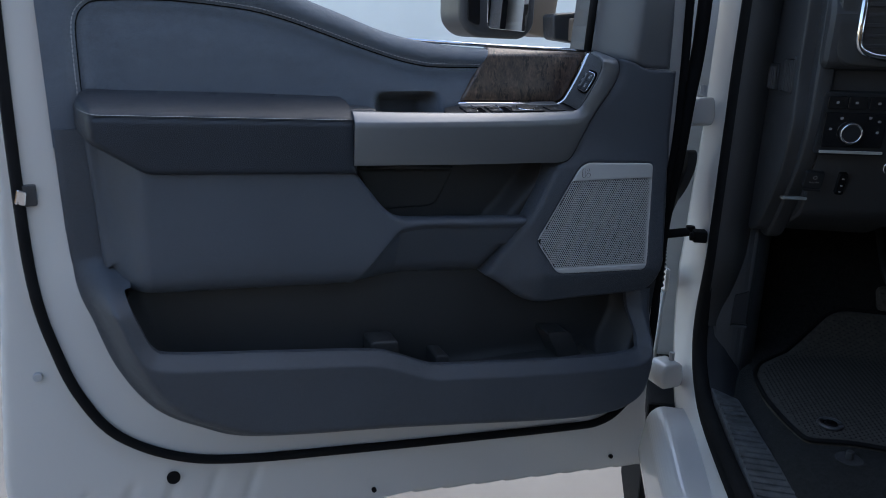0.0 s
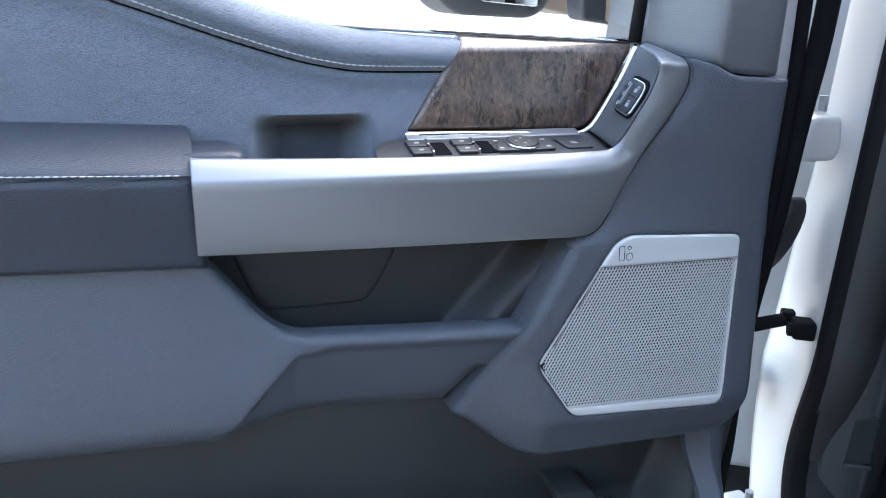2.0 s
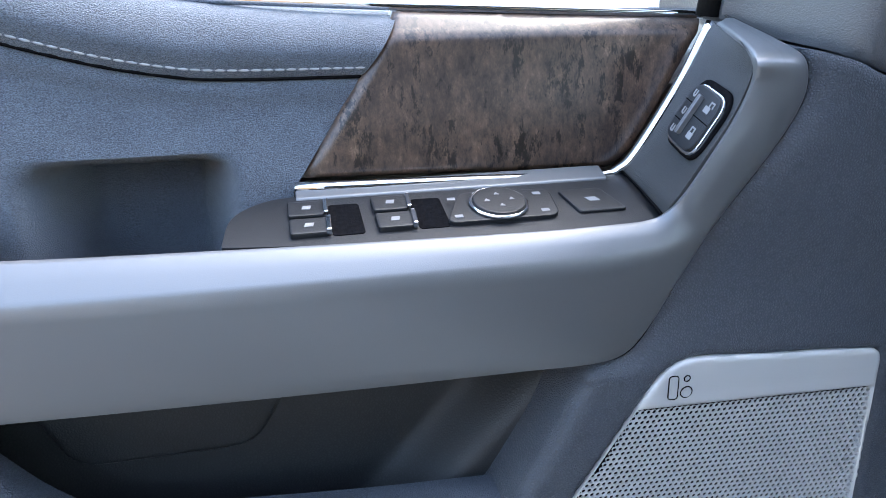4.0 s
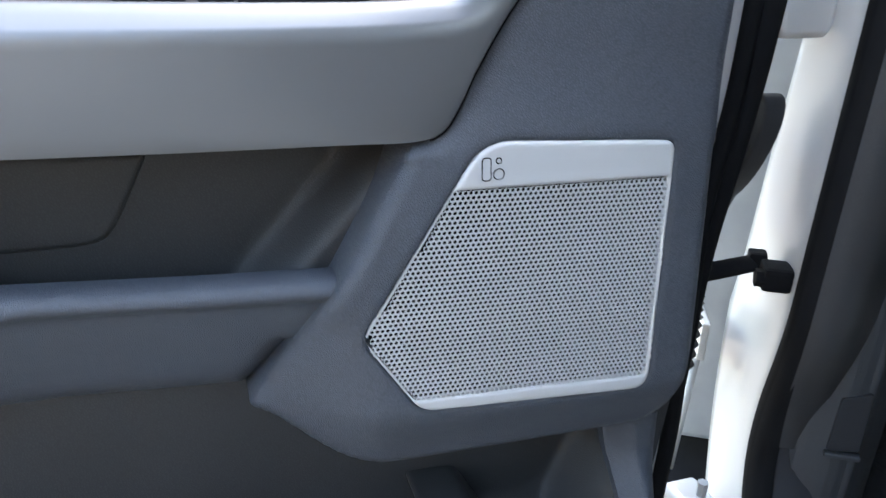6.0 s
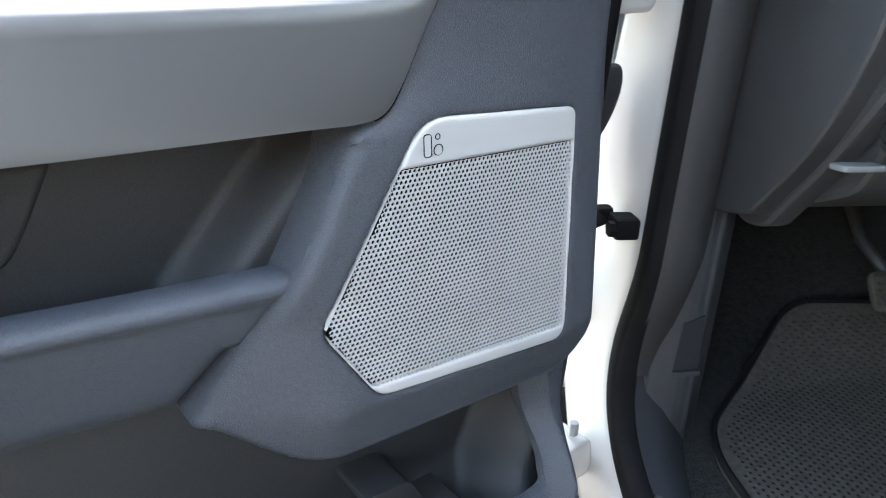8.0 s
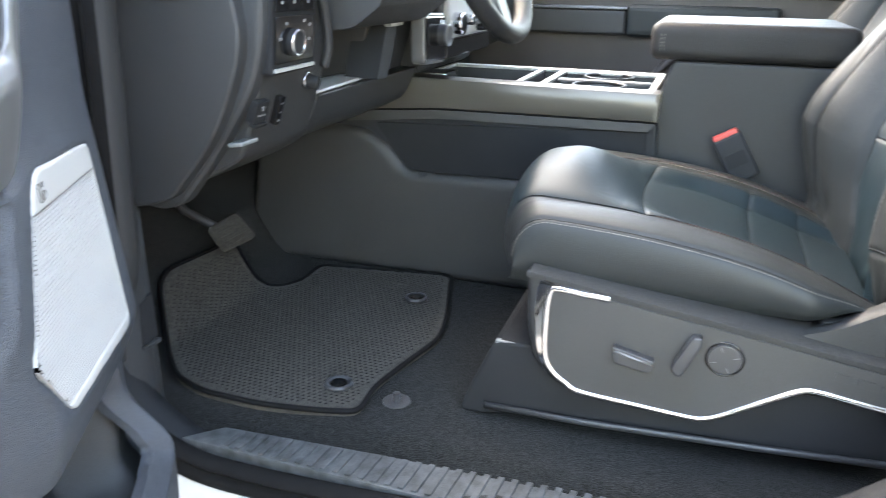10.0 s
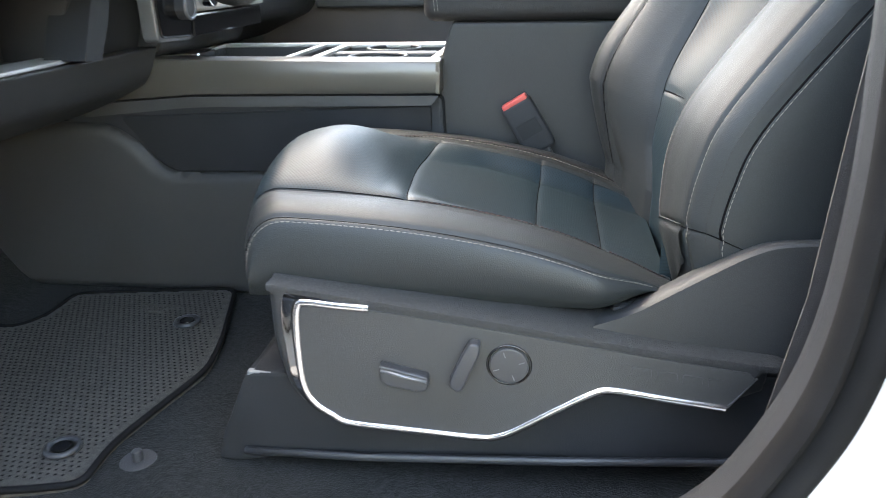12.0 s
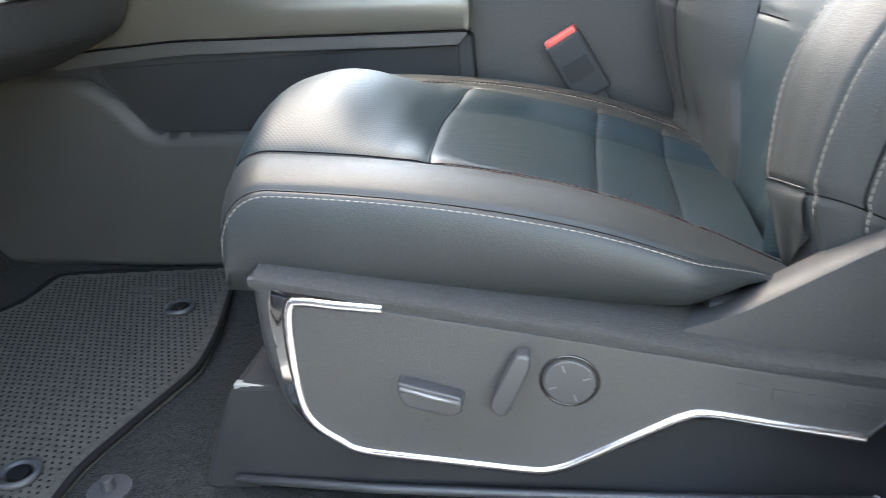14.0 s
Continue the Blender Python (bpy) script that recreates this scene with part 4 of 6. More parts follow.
def low_depth(X, Z, sd):
    o, _, _ = sdist(hull, X, Z)
    h, _, _ = sdist(open_poly, X, Z)
    k = smooth01(np.clip(o, 0, 1) / 0.06)
    y = lerp(flange_y(Z) - 0.012, -0.175, k)
    upper_left = smooth01((Z - 0.30) / 0.08) * (X < -1.1)
    y = y - 0.030 * smooth01((X + 0.80) / 0.45) * k
    y = lerp(y, -0.062, upper_left)
    y = lerp(y, lerp(-0.095, -0.153, smooth01(np.clip(o, 0, 1) / 0.045)), (X > -0.28) * smooth01((Z - 0.10) / 0.10))
    y = y + 0.021 * np.clip((0.022 + h) / 0.021, 0, 1) * (1 - upper_left)
    return y + roll_off(np.clip(o, 0, 1), 0.010, 0.008)


relief("map_pocket", low_outline, low_depth, M_PLASTIC, door, "dark slate door bin with a pale-edged rim", res=0.0032, back=0.012)
relief("pocket_liner", [(-1.205, 0.345), (-1.222, 0.24), (-1.14, 0.10), (-1.0, 0.062), (-0.6, 0.045), (-0.30, 0.03), (-0.19, 0.06), (-0.17, 0.28), (-0.55, 0.34)], lambda X, Z, sd: -0.066 - 0.055 * smooth01((-1.185 - X + 0.25 * (0.3 - Z)) / 0.05) - 0.075 * smooth01((X + 0.235 + 0.4 * np.clip(0.17 - Z, 0, 1)) / 0.035) - 0.03 * smooth01((0.11 - Z) / 0.06), M_SHIELD, door, "dark plastic bin interior", res=0.006, back=0)
part("pocket_floor", prism([(-1.10, -0.14), (-0.30, -0.14), (-0.30, -0.06), (-1.10, -0.06)], 0.085, 0.092, "z", 0.003), M_TRIM, door)


def bottle_rib(x, z, w, slant):
    p = rounded([(x - w / 2, z), (x + w / 2, z - 0.004), (x + w / 2 + slant, z - 0.065), (x - w / 2 + slant, z - 0.065)], [0.01, 0.01, 0, 0])
    part("bottle_rib", prism(p, -0.122, -0.066, "y", 0.011, 5), M_SHIELD, door, smooth=True)


bottle_rib(-0.772, 0.184, 0.056, 0.002)
bottle_rib(-0.653, 0.138, 0.030, 0.004)
bottle_rib(-0.393, 0.152, 0.054, 0.035)

# window sail, frame and mirror
sail_outline = rounded([(-0.3235, 0.715), (-0.316, 0.804), (-0.302, 0.97), (-0.196, 0.97), (-0.191, 0.76), (-0.186, 0.686), (-0.248, 0.689), (-0.264, 0.6935), (-0.278, 0.701), (-0.304, 0.7075)], [0.004, 0, 0, 0, 0, 0.003, 0.01, 0.01, 0.01, 0])


def sail_depth(X, Z, sd):
    out = X - ramp(Z, [0.715, 0.804, 0.97], [-0.3235, -0.316, -0.302])
    return lerp(-0.062, -0.142, smooth01(out / 0.055)) + roll_off(np.clip(-0.1865 - 0.02 * (Z - 0.69) - X, 0, 1), 0.018, 0.014) + roll_off(sd, 0.003, 0.002)


relief("window_sail", sail_outline, sail_depth, M_SAIL, door, "satin dark grey window corner trim", res=0.005, back=0.085)
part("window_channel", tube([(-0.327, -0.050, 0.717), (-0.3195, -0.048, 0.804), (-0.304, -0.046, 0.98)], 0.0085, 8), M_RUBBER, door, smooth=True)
mirror = thing("side_mirror", "black telescopic towing side mirror with clear glass", "side mirror", DOOR)
part("housing", prism(rounded([(-0.500, 0.98), (-0.498, 0.768), (-0.465, 0.738), (-0.340, 0.734), (-0.312, 0.760), (-0.312, 0.98)], [0.02, 0.03, 0.03, 0.03, 0.03, 0.02]), 0.203, 0.33, "y", 0.014, 3), M_BLACK, mirror, smooth=True)
part("back_shell", prism(rounded([(-0.330, 0.98), (-0.318, 0.750), (-0.245, 0.736), (-0.215, 0.98)], 0.02), 0.235, 0.34, "y", 0.015, 3), M_TAN_REFLECT, mirror, "satin back shell coloured with a tan reflection", smooth=True)
part("glass", prism(rounded([(-0.440, 0.96), (-0.434, 0.757), (-0.335, 0.750), (-0.325, 0.96)], 0.012), 0.198, 0.206, "y", 0.002), M_MIRROR, mirror, "mirror glass")
part("glass_divider", prism(rounded([(-0.486, 0.96), (-0.480, 0.772), (-0.452, 0.762), (-0.456, 0.96)], 0.008), 0.199, 0.206, "y", 0.002), M_GLOSS, mirror)
part("arm", prism(rounded([(-0.308, 0.790), (-0.302, 0.736), (-0.20, 0.724), (-0.20, 0.800)], 0.01), 0.13, 0.18, "y", 0.008, 3), M_BLACK, mirror, smooth=True)
part("arm_cover", prism(rounded([(-0.268, 0.782), (-0.266, 0.734), (-0.208, 0.730), (-0.208, 0.784)], 0.004), 0.112, 0.132, "y", 0.003), M_TAN_REFLECT, mirror, "arm cover coloured with a tan reflection")
part("mount", prism([(-0.24, 0.70), (-0.24, 0.82), (-0.12, 0.82), (-0.12, 0.70)], -0.02, 0.14, "y", 0.01), M_BLACK, mirror)

# latch, plugs, hinges
part("latch", prism(rounded([(-1.362, 0.468), (-1.330, 0.468), (-1.330, 0.502), (-1.362, 0.502)], 0.004), -0.060, -0.046, "y", 0.002), M_BLACK, door)
part("latch_claw", prism(rounded([(-1.362, 0.474), (-1.346, 0.470), (-1.342, 0.492), (-1.356, 0.498)], 0.004), -0.066, -0.058, "y", 0.002), M_CHROME, door)
part("drain_plug", disc((-1.166, flange_y(-0.06) + 0.012, -0.06), 0.012, 0.008, "y", 20, 0.002), M_RUBBER, door)
part("drain_plug", disc((-0.78, flange_y(-0.17) + 0.012, -0.172), 0.005, 0.006, "y", 12), M_RUBBER, door)
part("drain_plug", disc((-0.195, flange_y(-0.21) + 0.012, -0.214), 0.005, 0.006, "y", 12), M_RUBBER, door)
part("screw", disc((-1.365, flange_y(0.17) + 0.014, 0.172), 0.008, 0.01, "y", 16, 0.002), M_GREY_AND_SHADE, door)


def hinge(z):
    k = prism(rounded([(-0.045, -0.032), (0.012, -0.032), (0.018, -0.010), (0.010, 0.030), (-0.040, 0.030), (-0.05, 0.0)], 0.012), -0.03, 0.03, "y", 0.008, 3)
    bmesh.ops.translate(k, verts=k.verts, vec=(-0.01, -0.03, z))
    h = part("hinge", k, M_PAINT, door, "white painted steel hinge", smooth=True)
    part("bolt", disc((-0.02, -0.04, z + 0.045), 0.007, 0.02, "z", 6), M_GREY_AND_SHADE, h)


hinge(0.594)
hinge(-0.04)

# ---------- ground and surroundings ----------
def plane(name, pts, material, label, category="", kind="structure"):
    bm = bmesh.new()
    bm.faces.new([bm.verts.new(p) for p in pts])
    ob = part(name, bm, material)
    return tagged(ob, label, category, kind=kind)


plane("ground", [(-300, -300, -0.80), (300, -300, -0.80), (300, 300, -0.80), (-300, 300, -0.80)], M_GROUND, "pale sandy concrete driveway", "ground")
tagged(part("wall_garage", box(-9.2, -9.0, -9, 12, -0.8, 5.0, 0), M_HOUSE), "white rendered garage wall", "wall", kind="structure")
# Tan walls out of view, added for the mirror's reflection and warm bounce.
tagged(part("wall_house", box(5.0, 12.0, 11.0, 11.2, -0.8, 2.6, 0), M_TAN), "unseen tan rendered wall, added for the mirror to reflect", "wall", kind="structure")
tagged(part("wall_neighbour", box(9.0, 9.2, -12, 14, -0.8, 3.2, 0), M_TAN), "unseen tan rendered wall facing the truck, added for warm bounce", "wall", kind="structure")

# ---------- cab body ----------
cab = thing("truck_cab", "white pickup cab with dark interior trim", "truck cab")
OPEN = curve([(-0.36, 1.28), (-0.55, 0.92), (-0.588, 0.75), (-0.600, 0.55), (-0.612, 0.25), (-0.606, 0.11), (-0.575, 0.03), (-0.50, -0.015), (-0.40, -0.030), (-0.15, -0.020), (0.12, 0.005), (0.30, 0.045), (0.40, 0.090), (0.476, 0.155), (0.518, 0.225), (0.545, 0.30), (0.557, 0.40), (0.556, 0.55), (0.53, 0.9), (0.47, 1.25)], 8)


def sweep_open(name, profile, material, label="", auto=50, inward=0.0, stop=None, spread=None):
    """A profile of (out of the opening, y) swept along the edge of the door opening."""
    pts = np.array(OPEN)[:stop]
    tan = np.gradient(pts, axis=0)
    tan /= np.linalg.norm(tan, axis=1)[:, None]
    nrm = np.stack([tan[:, 1], -tan[:, 0]], 1)     # points out of the opening
    k = len(profile)
    co = []
    for p, n in zip(pts, nrm):
        wide = float(ramp(p[1], *spread)) if spread and p[0] < -0.4 else 1.0
        k_in = inward * smooth01((p[1] - 0.05) / 0.25) * (p[0] < -0.4)
        co += [(p[0] + n[0] * (q - k_in), y, p[1] + n[1] * (q - k_in)) for q, y in ((o if o <= 0.05 else 0.05 + (o - 0.05) * wide, y) for o, y in profile)]
    faces = [(i * k + j, i * k + j + 1, (i + 1) * k + j + 1, (i + 1) * k + j) for i in range(len(pts) - 1) for j in range(k - 1)]
    return grid_part(name, co, faces, material, cab, label, auto)


# the path runs down the front, along the sill and up the rear: its right-hand side lies outside
sweep_open("opening_trim", [(0.040, -0.105), (0.018, -0.125), (0.004, -0.145), (0.0, -0.165), (0.003, -0.185), (0.02, -0.19)], M_PILLAR, "dark grey pillar trim")
# Same plastic as the rear; the difference in light is in the colour.
sweep_open("front_pillar_trim", [(0.045, -0.125), (0.014, -0.150), (0.002, -0.168), (0.0, -0.182), (0.0, -0.198), (0.008, -0.205)], M_PILLAR_LIT, "dark grey front pillar trim, lighter copy of the pillar plastic", inward=0.064, stop=42)
sweep_open("door_frame", [(0.030, -0.190), (0.036, -0.206), (0.050, -0.215), (0.080, -0.226), (0.108, -0.239), (0.118, -0.241), (0.124, -0.236), (0.126, -0.200)], M_PAINT, "white painted door frame", inward=0.050, spread=([-0.1, 0.05, 0.2, 0.4, 0.55, 0.7], [1.1, 1.25, 2.0, 1.45, 0.95, 0.85]))
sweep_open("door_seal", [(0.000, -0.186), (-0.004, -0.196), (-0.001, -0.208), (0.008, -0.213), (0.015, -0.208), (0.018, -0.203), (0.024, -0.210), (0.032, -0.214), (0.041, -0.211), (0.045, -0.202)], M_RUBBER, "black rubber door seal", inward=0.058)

tagged(relief("floor", [(-1.0, -0.14), (0.9, -0.14), (0.9, 1.62), (-1.0, 1.62)], lambda X, Z, sd: 0 - 0.30 * smooth01((-0.72 - X) / 0.25) + 0.004 * np.sin(9 * X) * np.cos(7 * Z) + 0.03 * smooth01((-0.09 - Z) / 0.05), M_CARPET, None, "dark charcoal cab carpet", res=0.025, back=0, plane="yx"), category="carpet", kind="structure")

M_SCUFF = mat("scuffed_plastic", (0.050, 0.055, 0.058), 0.6, var=0.5, var_scale=55, fine=0.5, fine_scale=300, rvar=0.2)
# sill plate with ribs
sill = thing("sill_plate", "scuffed dark plastic sill plate with ribs", "sill plate")
part("plate", prism([(-0.50, -0.185), (0.36, -0.185), (0.36, -0.082), (0.153, -0.091), (-0.045, -0.104), (-0.336, -0.126), (-0.45, -0.135)], -0.034, -0.012, "z", 0.004), M_SCUFF, sill)
for i in range(37):
    x = -0.425 + 0.021 * i
    inner = float(np.interp(x, [-0.45, -0.336, -0.045, 0.153, 0.36], [-0.141, -0.131, -0.109, -0.096, -0.088]))
    part("rib", prism(rounded([(x, -0.181), (x + 0.010, -0.181), (x + 0.015, inner), (x + 0.005, inner)], 0.002), -0.013, -0.0085, "z", 0.0012), M_SCUFF, sill)

# floor mat
mat_outline = rounded([(-0.665, 0.0), (-0.60, -0.062), (-0.53, -0.088), (-0.42, -0.090), (-0.32, -0.074), (-0.252, -0.054), (-0.259, 0.03), (-0.236, 0.148), (-0.217, 0.239), (-0.234, 0.335), (-0.300, 0.555), (-0.62, 0.500), (-0.612, 0.40), (-0.640, 0.345), (-0.70, 0.350), (-0.79, 0.40), (-0.80, 0.15)], [0.03, 0.03, 0.03, 0.03, 0.03, 0.02, 0.03, 0.05, 0.03, 0.05, 0.03, 0.03, 0.03, 0.03, 0.03, 0.03, 0.05])
floor_mat = thing("floor_mat", "dark ribbed floor mat with a bound edge on the carpet", "floor mat")


def mat_z(X, Y):
    return 0.013 + 0.12 * smooth01((-0.66 - X) / 0.22)


relief("carpet_pad", mat_outline, lambda X, Z, sd: -mat_z(X, Z) + roll_off(sd, 0.006, 0.004), M_MAT, floor_mat, res=0.007, back=0.010, plane="yx")
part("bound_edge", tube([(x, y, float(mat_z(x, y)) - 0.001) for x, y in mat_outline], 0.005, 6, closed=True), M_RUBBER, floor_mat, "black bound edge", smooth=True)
co, faces = [], []
nib = np.array([(-0.80 + 0.0105 * i + 0.00525 * (j % 2), -0.08 + 0.0095 * j) for i in range(60) for j in range(66)])
nsd, _, _ = sdist(mat_outline, nib[:, 0], nib[:, 1])
for (x, y), s in zip(nib, nsd):
    if s < 0.018:
        continue
    z = float(mat_z(x, y))
    b = len(co)
    co += [(x - 0.002, y - 0.0018, z), (x + 0.002, y - 0.0018, z), (x + 0.002, y + 0.0018, z), (x - 0.002, y + 0.0018, z), (x, y, z + 0.0016)]
    faces += [(b, b + 1, b + 4), (b + 1, b + 2, b + 4), (b + 2, b + 3, b + 4), (b + 3, b, b + 4)]
tagged(grid_part("nib_field", co, faces, M_RUBBER, floor_mat, auto=0), kind="stuff")
for ex, ey in ((-0.318, 0.008), (-0.326, 0.394)):
    part("eyelet", ring((ex, ey, 0.0165), 0.020, 0.005, "z"), M_BLACK, floor_mat, smooth=True)
    part("eyelet_post", disc((ex, ey, 0.016), 0.013, 0.010, "z", 20, 0.002), M_GLOSS, floor_mat)
for x0, x1, y0 in ((-0.455, -0.365, 0.462), (-0.445, -0.375, 0.446), (-0.430, -0.390, 0.432)):
    part("embossed_bar", box(x0, x1, y0 - 0.004, y0 + 0.004, 0.012, 0.0145, 0.0008), M_MAT, floor_mat)
anchor = thing("mat_anchor", "black plastic mat anchor fixed in the carpet", "anchor", pose(-0.211, 0.010, 0.003))
part("base", disc((0, 0, 0), 0.024, 0.004, "z", 24, 0.001), M_BLACK, anchor)
part("post", disc((0, 0, 0.009), 0.007, 0.016, "z", 14, 0.002), M_BLACK, anchor)

# ---------- driver's seat ----------
seat = thing("driver_seat", "black leather power bucket seat with grey stitching", "car seat")


TOP_Q = np.array(curve([(-0.10, 0.366), (-0.06, 0.3665), (-0.016, 0.366), (0.08, 0.362), (0.168, 0.354), (0.25, 0.341), (0.324, 0.323), (0.40, 0.295), (0.47, 0.262), (0.52, 0.24)], 8))
INS_Q = np.array(curve([(-0.12, 0.352), (-0.09, 0.367), (-0.05, 0.384), (-0.01, 0.397), (0.025, 0.402), (0.06, 0.394), (0.10, 0.371), (0.157, 0.339), (0.31, 0.296), (0.455, 0.250), (0.52, 0.232)], 8))


def top_z(x):
    return np.interp(x, TOP_Q[:, 0], TOP_Q[:, 1])



def ins_z(x):
    return np.interp(x, INS_Q[:, 0], INS_Q[:, 1])


PROF = [(0.030, 0.0, 0), (0.016, 0.25, 0), (0.010, 0.55, 0), (0.014, 0.82, 0), (0.026, 0.93, 0), (0.045, 0.985, 0), (0.068, 1.0, 0), (0.082, 0.985, 0), (0.092, 0.975, 0.25), (0.102, 0.97, 0.75), (0.128, 1.0, 1), (0.19, 1.0, 1), (0.27, 1.0, 1), (0.34, 1.0, 1), (0.39, 1.0, 1), (0.414, 0.93, 0.8), (0.43, 0.95, 0.3), (0.45, 0.95, 0), (0.475, 0.955, 0), (0.50, 0.93, 0), (0.52, 0.87, 0), (0.532, 0.75, 0), (0.535, 0.5, 0), (0.525, 0.2, 0), (0.51, 0.0, 0)]


Q_CUSHION = np.array(curve(PROF, 6))


def cushion_point(u, v):
    """u from the front's foot (0) over the nose to the rear (1); v across."""
    q = Q_CUSHION
    k = v * (len(q) - 1)
    y, h, w = (np.interp(k, np.arange(len(q)), q[:, i]) for i in range(3))
    bow = np.clip((y - 0.012) / 0.52, 0, 1)
    xf = -0.024 - 0.060 * np.sin(math.pi * bow) ** 0.8
    r = 0.055
    if u < 0.22:
        a = u / 0.22 * math.pi / 2
        x, g = xf + r * (1 - math.cos(a)), 0.25 + 0.75 * math.sin(a) ** 0.8
    else:
        x, g = xf + r + (0.475 - xf - r) * (u - 0.22) / 0.78, 1.0
    tz, iz = float(top_z(x)), float(ins_z(x))
    end = float(smooth01((x - 0.375) / 0.085))
    z0 = 0.248 + 0.016 * end
    if y < 0.07:
        y += 0.034 * end * (1 - (y - 0.01) / 0.06)
    inner = min(y - 0.100, 0.416 - y)
    if iz > tz:
        w2 = math.sin(math.pi * min(1.0, max(0.0, (y - 0.100) / 0.316))) ** 0.9
    else:
        w2 = float(smooth01(inner / lerp(0.12, 0.04, float(smooth01((x - 0.10) / 0.14))))) if inner > 0 else 0.0
    z = lerp(z0, lerp(tz, iz, w2), lerp(h, 1, w))
    if w > 0.5:
        z -= 0.006 * math.exp(-(((y - 0.414) / 0.005) ** 2))
        wob = 0.012 * (1 - ((y - 0.27) / 0.15) ** 2)
        for xs in (0.150 - wob, 0.312 - wob * 0.3, 0.395):
            z -= 0.0035 * math.exp(-abs(x - xs) / 0.006)
        z += 0.004 * math.sin(math.pi * min(1, max(0, (y - 0.102) / 0.312)))
    z -= 0.004 * math.exp(-abs(y - 0.100) / 0.006) * smooth01((x + 0.06) / 0.05)
    if v < 0.2:
        z -= 0.003 * math.exp(-(((v * nq - 3.75) / 0.16) ** 2))
    z = 0.248 + (z - 0.248) * g
    return x, y, z


def sheet(name, fn, us, vs, material, parent, label="", auto=60):
    co = [fn(u, v) for u in us for v in vs]
    k = len(vs)
    faces = [(i * k + j, i * k + j + 1, (i + 1) * k + j + 1, (i + 1) * k + j) for i in range(len(us) - 1) for j in range(k - 1)]
    return grid_part(name, co, faces, material, parent, label, auto)


us = np.concatenate([np.linspace(0, 0.22, 14)[:-1], np.linspace(0.22, 1, 220)])
nq = len(PROF) - 1
va, vb = 9 / nq, 15 / nq
cushion = sheet("cushion", cushion_point, us, np.linspace(0, va, 90), M_LEATHER, seat, "black leather seat bolster", auto=0)
sheet("cushion_insert", cushion_point, us, np.linspace(va, vb, 80), M_PERF, seat, "perforated black leather seat insert", auto=0)
sheet("cushion", cushion_point, us, np.linspace(vb, 1, 36), M_LEATHER, seat, auto=0)


def cushion_line(v, u0, u1, n=60, lift=0.0):
    return [tuple(np.array(cushion_point(u, v)) + np.array([0, 0, lift])) for u in np.linspace(u0, u1, n)]


stitches("stitching", cushion_line(3.25 / nq, 0.02, 0.96), cushion, (0, -0.0010, 0.0003), material=M_THREAD_SEAT, r=0.0006, gap=0.0012)
stitches("stitching", cushion_line(8.5 / nq, 0.50, 0.99, lift=0.001), cushion, (0, 0, 0.0010), material=M_THREAD_RED, r=0.0005, gap=0.0012)
far_arc = [(u, lerp(15.2, 16.9, float(smooth01((u - 0.36) / 0.09))) / nq) for u in np.linspace(0.355, 0.98, 90)]
stitches("stitching", [tuple(np.array(cushion_point(u, v)) + np.array([0, 0, 0.0012])) for u, v in far_arc], cushion, (0, 0, 0.0011), material=M_THREAD_SEAT, r=0.0006, gap=0.0012)
stitches("stitching", [tuple(np.array(cushion_point(u - 0.012, v + 0.6 / nq)) + np.array([0, 0, 0.0012])) for u, v in far_arc], cushion, (0, 0, 0.0011), material=M_THREAD_RED, r=0.0005, gap=0.0012)

# Thin near-black tubes draw the shade of creases too fine for the mesh.
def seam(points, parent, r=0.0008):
    return part("seam_shade", tube(points, r, 5), M_FELT_AND_SHADE, parent, smooth=True)


seam(cushion_line(9.0 / nq - 0.001, 0.12, 0.99, 80, 0.0006), cushion, 0.0006)
seam(cushion_line(3.75 / nq, 0.05, 0.97, 70, 0.0), cushion, 0.0008)
seam([tuple(np.array(cushion_point(u - 0.006, v + 0.3 / nq)) + np.array([0, 0, 0.0012])) for u, v in far_arc], cushion, 0.0011)
for xs, k3 in ((0.150, 1.0), (0.312, 0.3), (0.395, 0.0)):
    line = []
    for v in np.linspace(9.1 / nq, 14.9 / nq, 30):
        yv = cushion_point(0.5, v)[1]
        xv = xs - k3 * 0.012 * (1 - ((yv - 0.27) / 0.15) ** 2)
        bow = min(1, max(0, (yv - 0.012) / 0.52))
        x_front = -0.024 - 0.060 * math.sin(math.pi * bow) ** 0.8 + 0.055
        line.append(tuple(np.array(cushion_point(0.22 + 0.78 * (xv - x_front) / (0.475 - x_front), v)) + np.array([0, 0, 0.0004])))
    seam(line, cushion)

# backrest
BPROF = [(0.06, -0.24, 0), (0.042, -0.17, 0), (0.035, -0.105, 0), (0.036, -0.055, 0), (0.044, -0.016, 0), (0.058, 0.005, 0), (0.078, 0.016, 0), (0.100, 0.023, 0), (0.121, 0.029, 0), (0.137, 0.031, 1), (0.156, 0.010, 1), (0.21, -0.008, 1), (0.27, -0.012, 1), (0.33, -0.006, 1), (0.375, 0.010, 1), (0.405, 0.034, 1), (0.43, 0.064, 0), (0.455, 0.094, 0), (0.482, 0.116, 0), (0.508, 0.114, 0), (0.532, 0.076, 0), (0.545, 0.0, 0), (0.55, -0.08, 0), (0.54, -0.18, 0), (0.52, -0.24, 0)]
LEAN = np.array(curve([(0.20, 0.478), (0.28, 0.478), (0.34, 0.482), (0.40, 0.492), (0.464, 0.515), (0.57, 0.589), (0.679, 0.672), (0.85, 0.802), (1.05, 0.947)], 8))
Q_BACK = np.array(curve(BPROF, 6))
V_PIPE, V_MID, V_SIDE = 8.9, 5.2, 3.75       # the three seams of the near bolster


